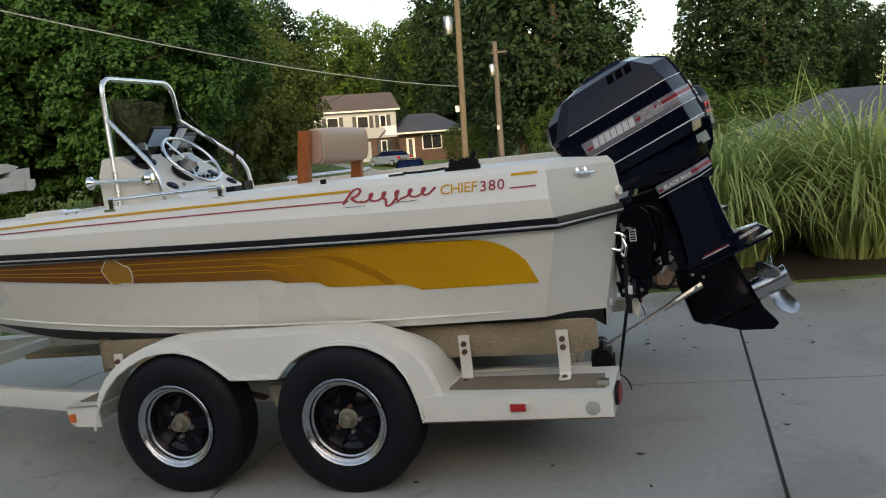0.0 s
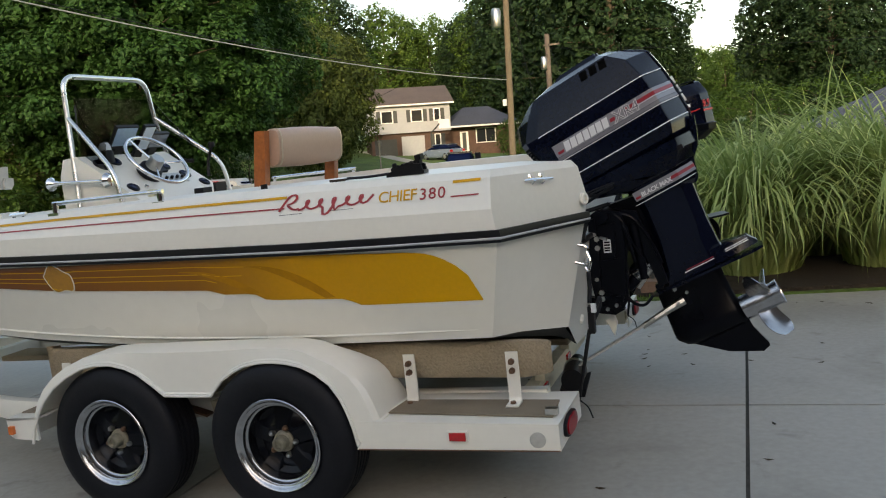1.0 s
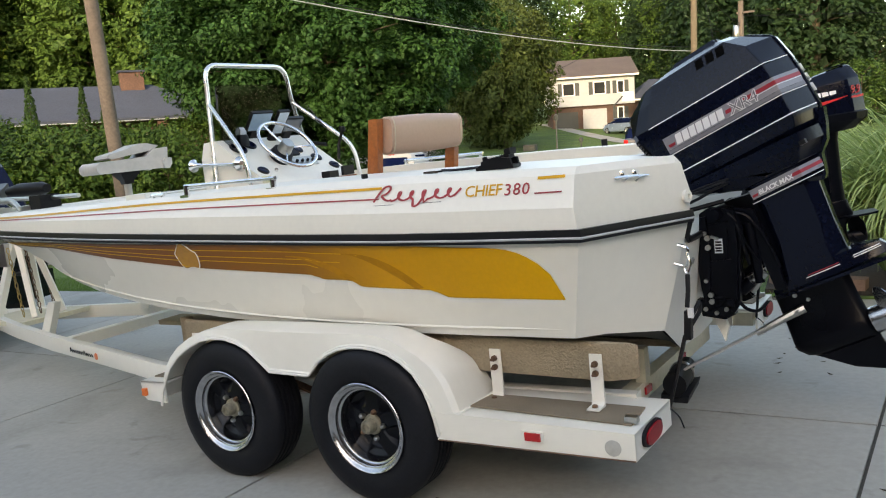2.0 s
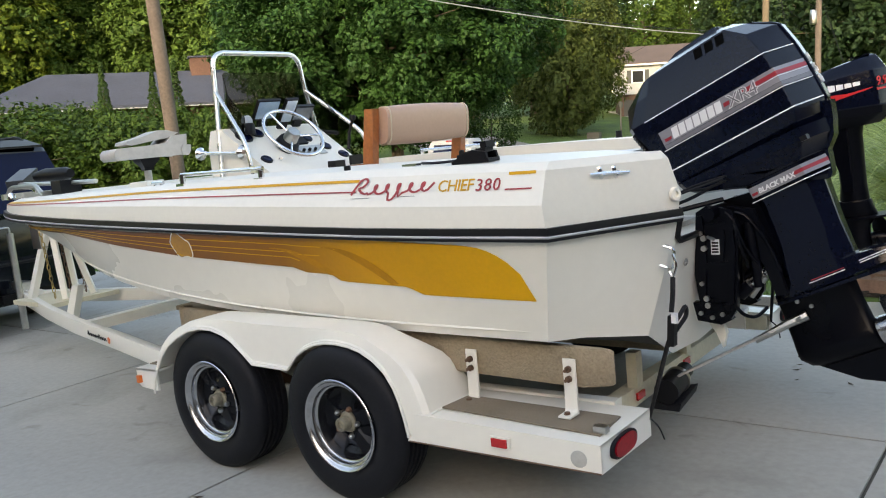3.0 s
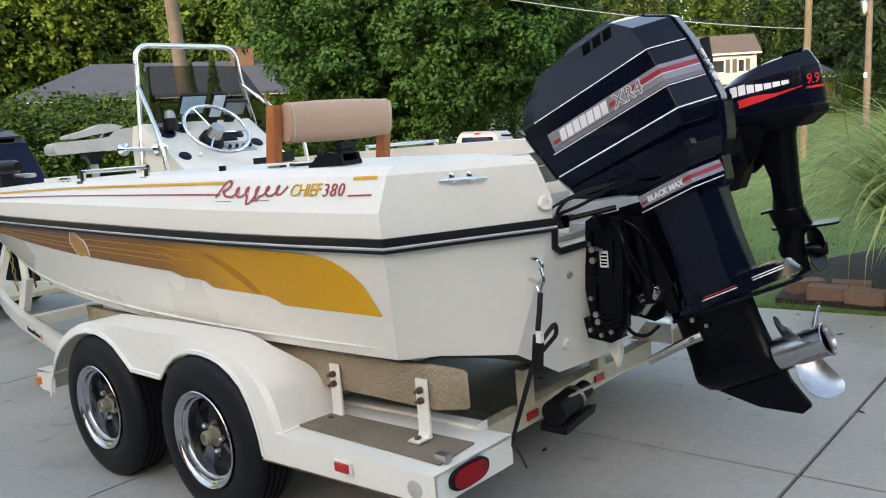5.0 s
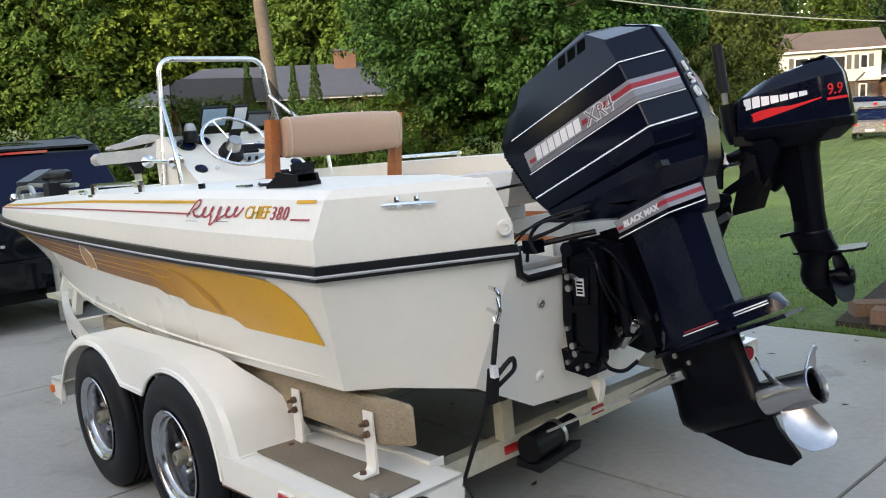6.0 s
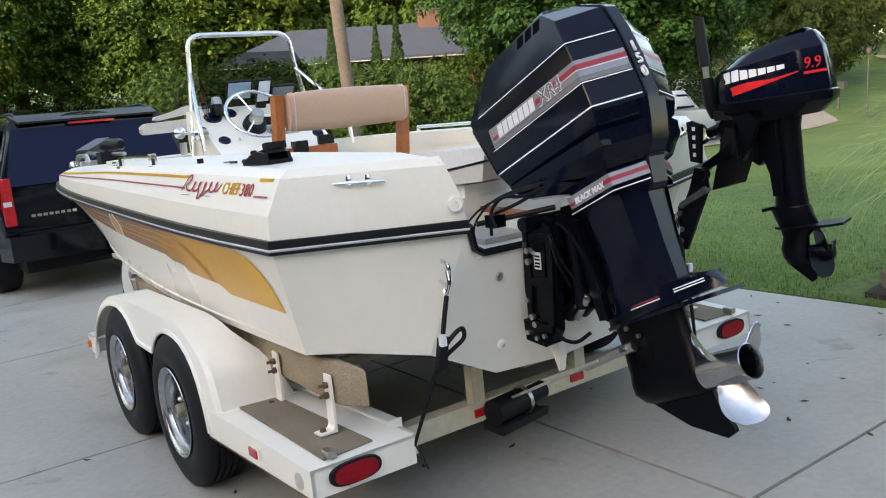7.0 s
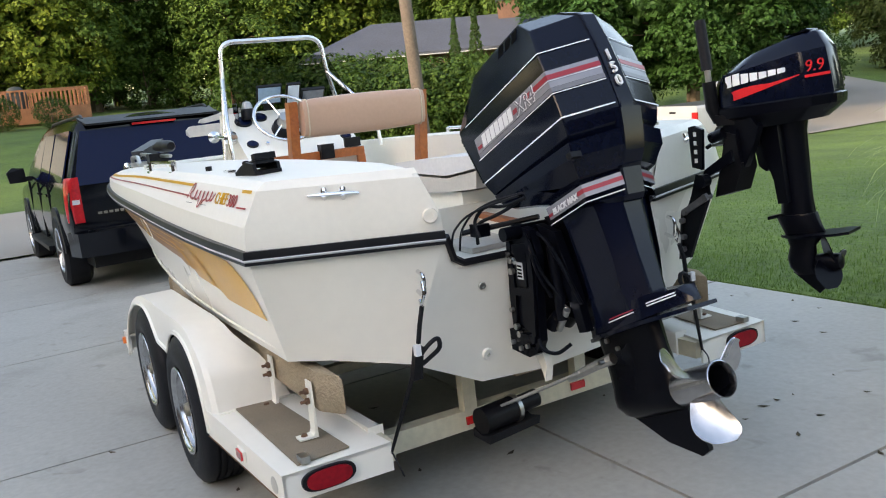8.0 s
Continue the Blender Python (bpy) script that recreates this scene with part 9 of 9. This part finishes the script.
part("hitch", abox(sx(-5.5), sx(-5.2), -0.05, 0.05, 0.32, 0.395), BLACK_PLASTIC, suv, local=True)

# ---- garden bed with ornamental grass beside the driveway ----
bedm = bmesh.new()
outline = [(0.7, 4.05), (1.5, 3.97), (3.2, 3.95), (6.4, 3.95), (6.4, 7.2), (3.0, 7.3), (1.2, 6.8), (0.5, 5.4)]
slab(bedm, [SLOPE @ Vector((x, y, 0.035)) for x, y in outline], (0, 0, -0.2))
solid("garden_bed", bedm, MULCH, "dark mulch garden bed beside the driveway", "garden bed", kind="structure", smooth=False)
STRAW = leaf_material("grass_blade", (0.15, 0.255, 0.05), (0.56, 0.64, 0.27), 1.0, 0.4)
GREEN_BLADE = leaf_material("lawn_blade", (0.062, 0.14, 0.02), (0.15, 0.245, 0.045), 1.0)


def blades(name, items, mat, segs=6, power=1.0):
    """Bent tapering blades: (x, y, z, heading, length, lean, width, droop); a higher power bends them nearer the tip."""
    vs, fs = [], []
    for x, y, z, a, ln, lean, w, droop in items:
        ca, sa = math.cos(a), math.sin(a)
        base = len(vs)
        px, pz = 0.0, 0.0
        for i in range(segs + 1):
            f = i / segs
            ww = w * (1 - f) ** 0.6 * (0.6 + 0.4 * min(1, f * 5)) * 0.5
            for s in (-1, 1):
                vs.append((x + ca * px - sa * ww * s, y + sa * px + ca * ww * s, z + pz))
            ang = lean + droop * ((i + 0.5) / segs) ** power
            px += math.sin(ang) * ln / segs
            pz += math.cos(ang) * ln / segs
        for i in range(segs):
            k = base + 2 * i
            fs.append((k, k + 1, k + 3, k + 2))
    me = bpy.data.meshes.new(name)
    me.from_pydata(vs, [], fs)
    me.materials.append(mat)
    return me


grng = random.Random(5)
for cx, cy, R, n, H in ((1.78, 4.85, 0.36, 1500, 1.86), (2.9, 4.9, 0.42, 1600, 1.92), (2.35, 5.7, 0.4, 800, 1.9), (4.1, 5.05, 0.42, 1200, 1.86), (5.3, 5.2, 0.4, 800, 1.82)):
    items = []
    for _ in range(n):
        u = math.sqrt(grng.random())
        t = grng.uniform(0, 2 * math.pi)
        out = t + grng.gauss(0, 0.4)
        upright = grng.random() < 0.02
        ln = H * grng.uniform(0.5, 1.12)
        items.append((R * u * math.cos(t), R * u * math.sin(t), 0.0, out, ln, grng.uniform(0.02, 0.2) + 0.45 * u * grng.random(), grng.uniform(0.02, 0.038), grng.uniform(0.2, 0.9) if upright else grng.uniform(1.5, 3.0)))
    base = SLOPE @ Vector((cx, cy, 0.03))
    clump = thing("ornamental_grass", base, "tall arching clump of pale green ornamental grass", "ornamental grass", "ornamental grasses", LEVEL)
    ob = new("blades", blades("blades", items, STRAW, 10, 1.9))
    ob.parent = clump
    ob["kind"] = "stuff"
for k, (x, y, a) in enumerate(((1.02, 4.12, 8), (1.28, 4.06, -4), (0.82, 4.3, 40), (1.12, 4.3, 15))):
    st = thing("edging_block", SLOPE @ Vector((x, y, 0.03)), "reddish-brown concrete edging block at the bed", "block", "edging blocks", LEVEL, a)
    part("block", abox(-0.12, 0.12, -0.07, 0.07, 0.0, 0.09), material("edging_block", (0.2, 0.12, 0.085), 0.9, vary=0.25), st, smooth=False, local=True, bevel=0.01)

# lawn blades along the driveway edge and out over the nearest lawn
items = []
for _ in range(26000):
    x = grng.uniform(-9.8, 1.0)
    y = DY1 + 0.01 + abs(grng.gauss(0, 1)) * 1.1
    if x > 0.4 and y > 4.0 and y < 6.8:
        continue
    items.append((x, y, ground_height(x, y) - 0.015, grng.uniform(0, 6.28), grng.uniform(0.03, 0.075), grng.uniform(0, 0.5), 0.006, grng.uniform(0.2, 1.2)))
for _ in range(30000):
    x = grng.uniform(-10, 1.0)
    y = DY1 + grng.random() ** 1.5 * 9
    if x > 0.4 and 4.0 < y < 6.8:
        continue
    items.append((x, y, ground_height(x, y) - 0.01, grng.uniform(0, 6.28), grng.uniform(0.03, 0.06), grng.uniform(0, 0.6), 0.008, grng.uniform(0.2, 1.2)))
gr = new("lawn_grass", blades("lawn_grass", items, GREEN_BLADE, 2))
tagged(gr, "short green grass blades edging the driveway", "grass", "", "stuff")

# small fallen leaves and bark chips on the driveway
items_v, items_f = [], []
for _ in range(150):
    x, y, a, r = grng.uniform(-1.5, 5.5), grng.choice((grng.uniform(-2.5, 3.8), grng.uniform(1.8, 3.8))), grng.uniform(0, 6.28), grng.uniform(0.012, 0.03)
    k = len(items_v)
    for du, dv, dz in ((-1, 0, 0.004), (0, -0.4, 0.0015), (1, 0, 0.006), (0, 0.4, 0.002)):
        items_v.append(SLOPE @ Vector((x + r * (du * math.cos(a) - dv * math.sin(a)), y + r * (du * math.sin(a) + dv * math.cos(a)), dz + 0.001)))
    items_f += [(k, k + 1, k + 2), (k, k + 2, k + 3)]
lv = bpy.data.meshes.new("fallen_leaves")
lv.from_pydata(items_v, [], items_f)
lv.materials.append(material("dry_leaf", (0.055, 0.04, 0.02), 0.9, vary=0.4, island=0.8))
tagged(new("fallen_leaves", lv), "small dry leaves and chips scattered on the concrete", "leaves", "", "stuff")

# ---- driveway slabs ----
driveway = thing("driveway", (0, 0, 0), "pale broom-finished concrete driveway in large slabs", "driveway")
driveway["kind"] = "structure"
part("joint_bed", abox(DX0, DX1, DY0, DY1, -0.11, -0.012), JOINT, driveway, "dark dirt in the joints", smooth=False)
xs = [DX0 + 2.36 * i for i in range(8)]
ys = [DY1 - 2.51 * i for i in range(6)]
shared = {}
for i in range(7):
    for j in range(5):
        w, h = 2.36 - 0.016, 2.51 - 0.016
        if "m" not in shared:
            bm = box(bmesh.new(), -w / 2, w / 2, -h / 2, h / 2, -0.1, 0.0)
            ob = part("slab", bm, CONCRETE, driveway, smooth=False, bevel=0.006, local=True)
            shared["m"] = ob.data
        else:
            ob = new("slab", shared["m"])
            ob.parent = driveway
        ob.location = ((xs[i] + xs[i + 1]) / 2, (ys[j] + ys[j + 1]) / 2, 0)
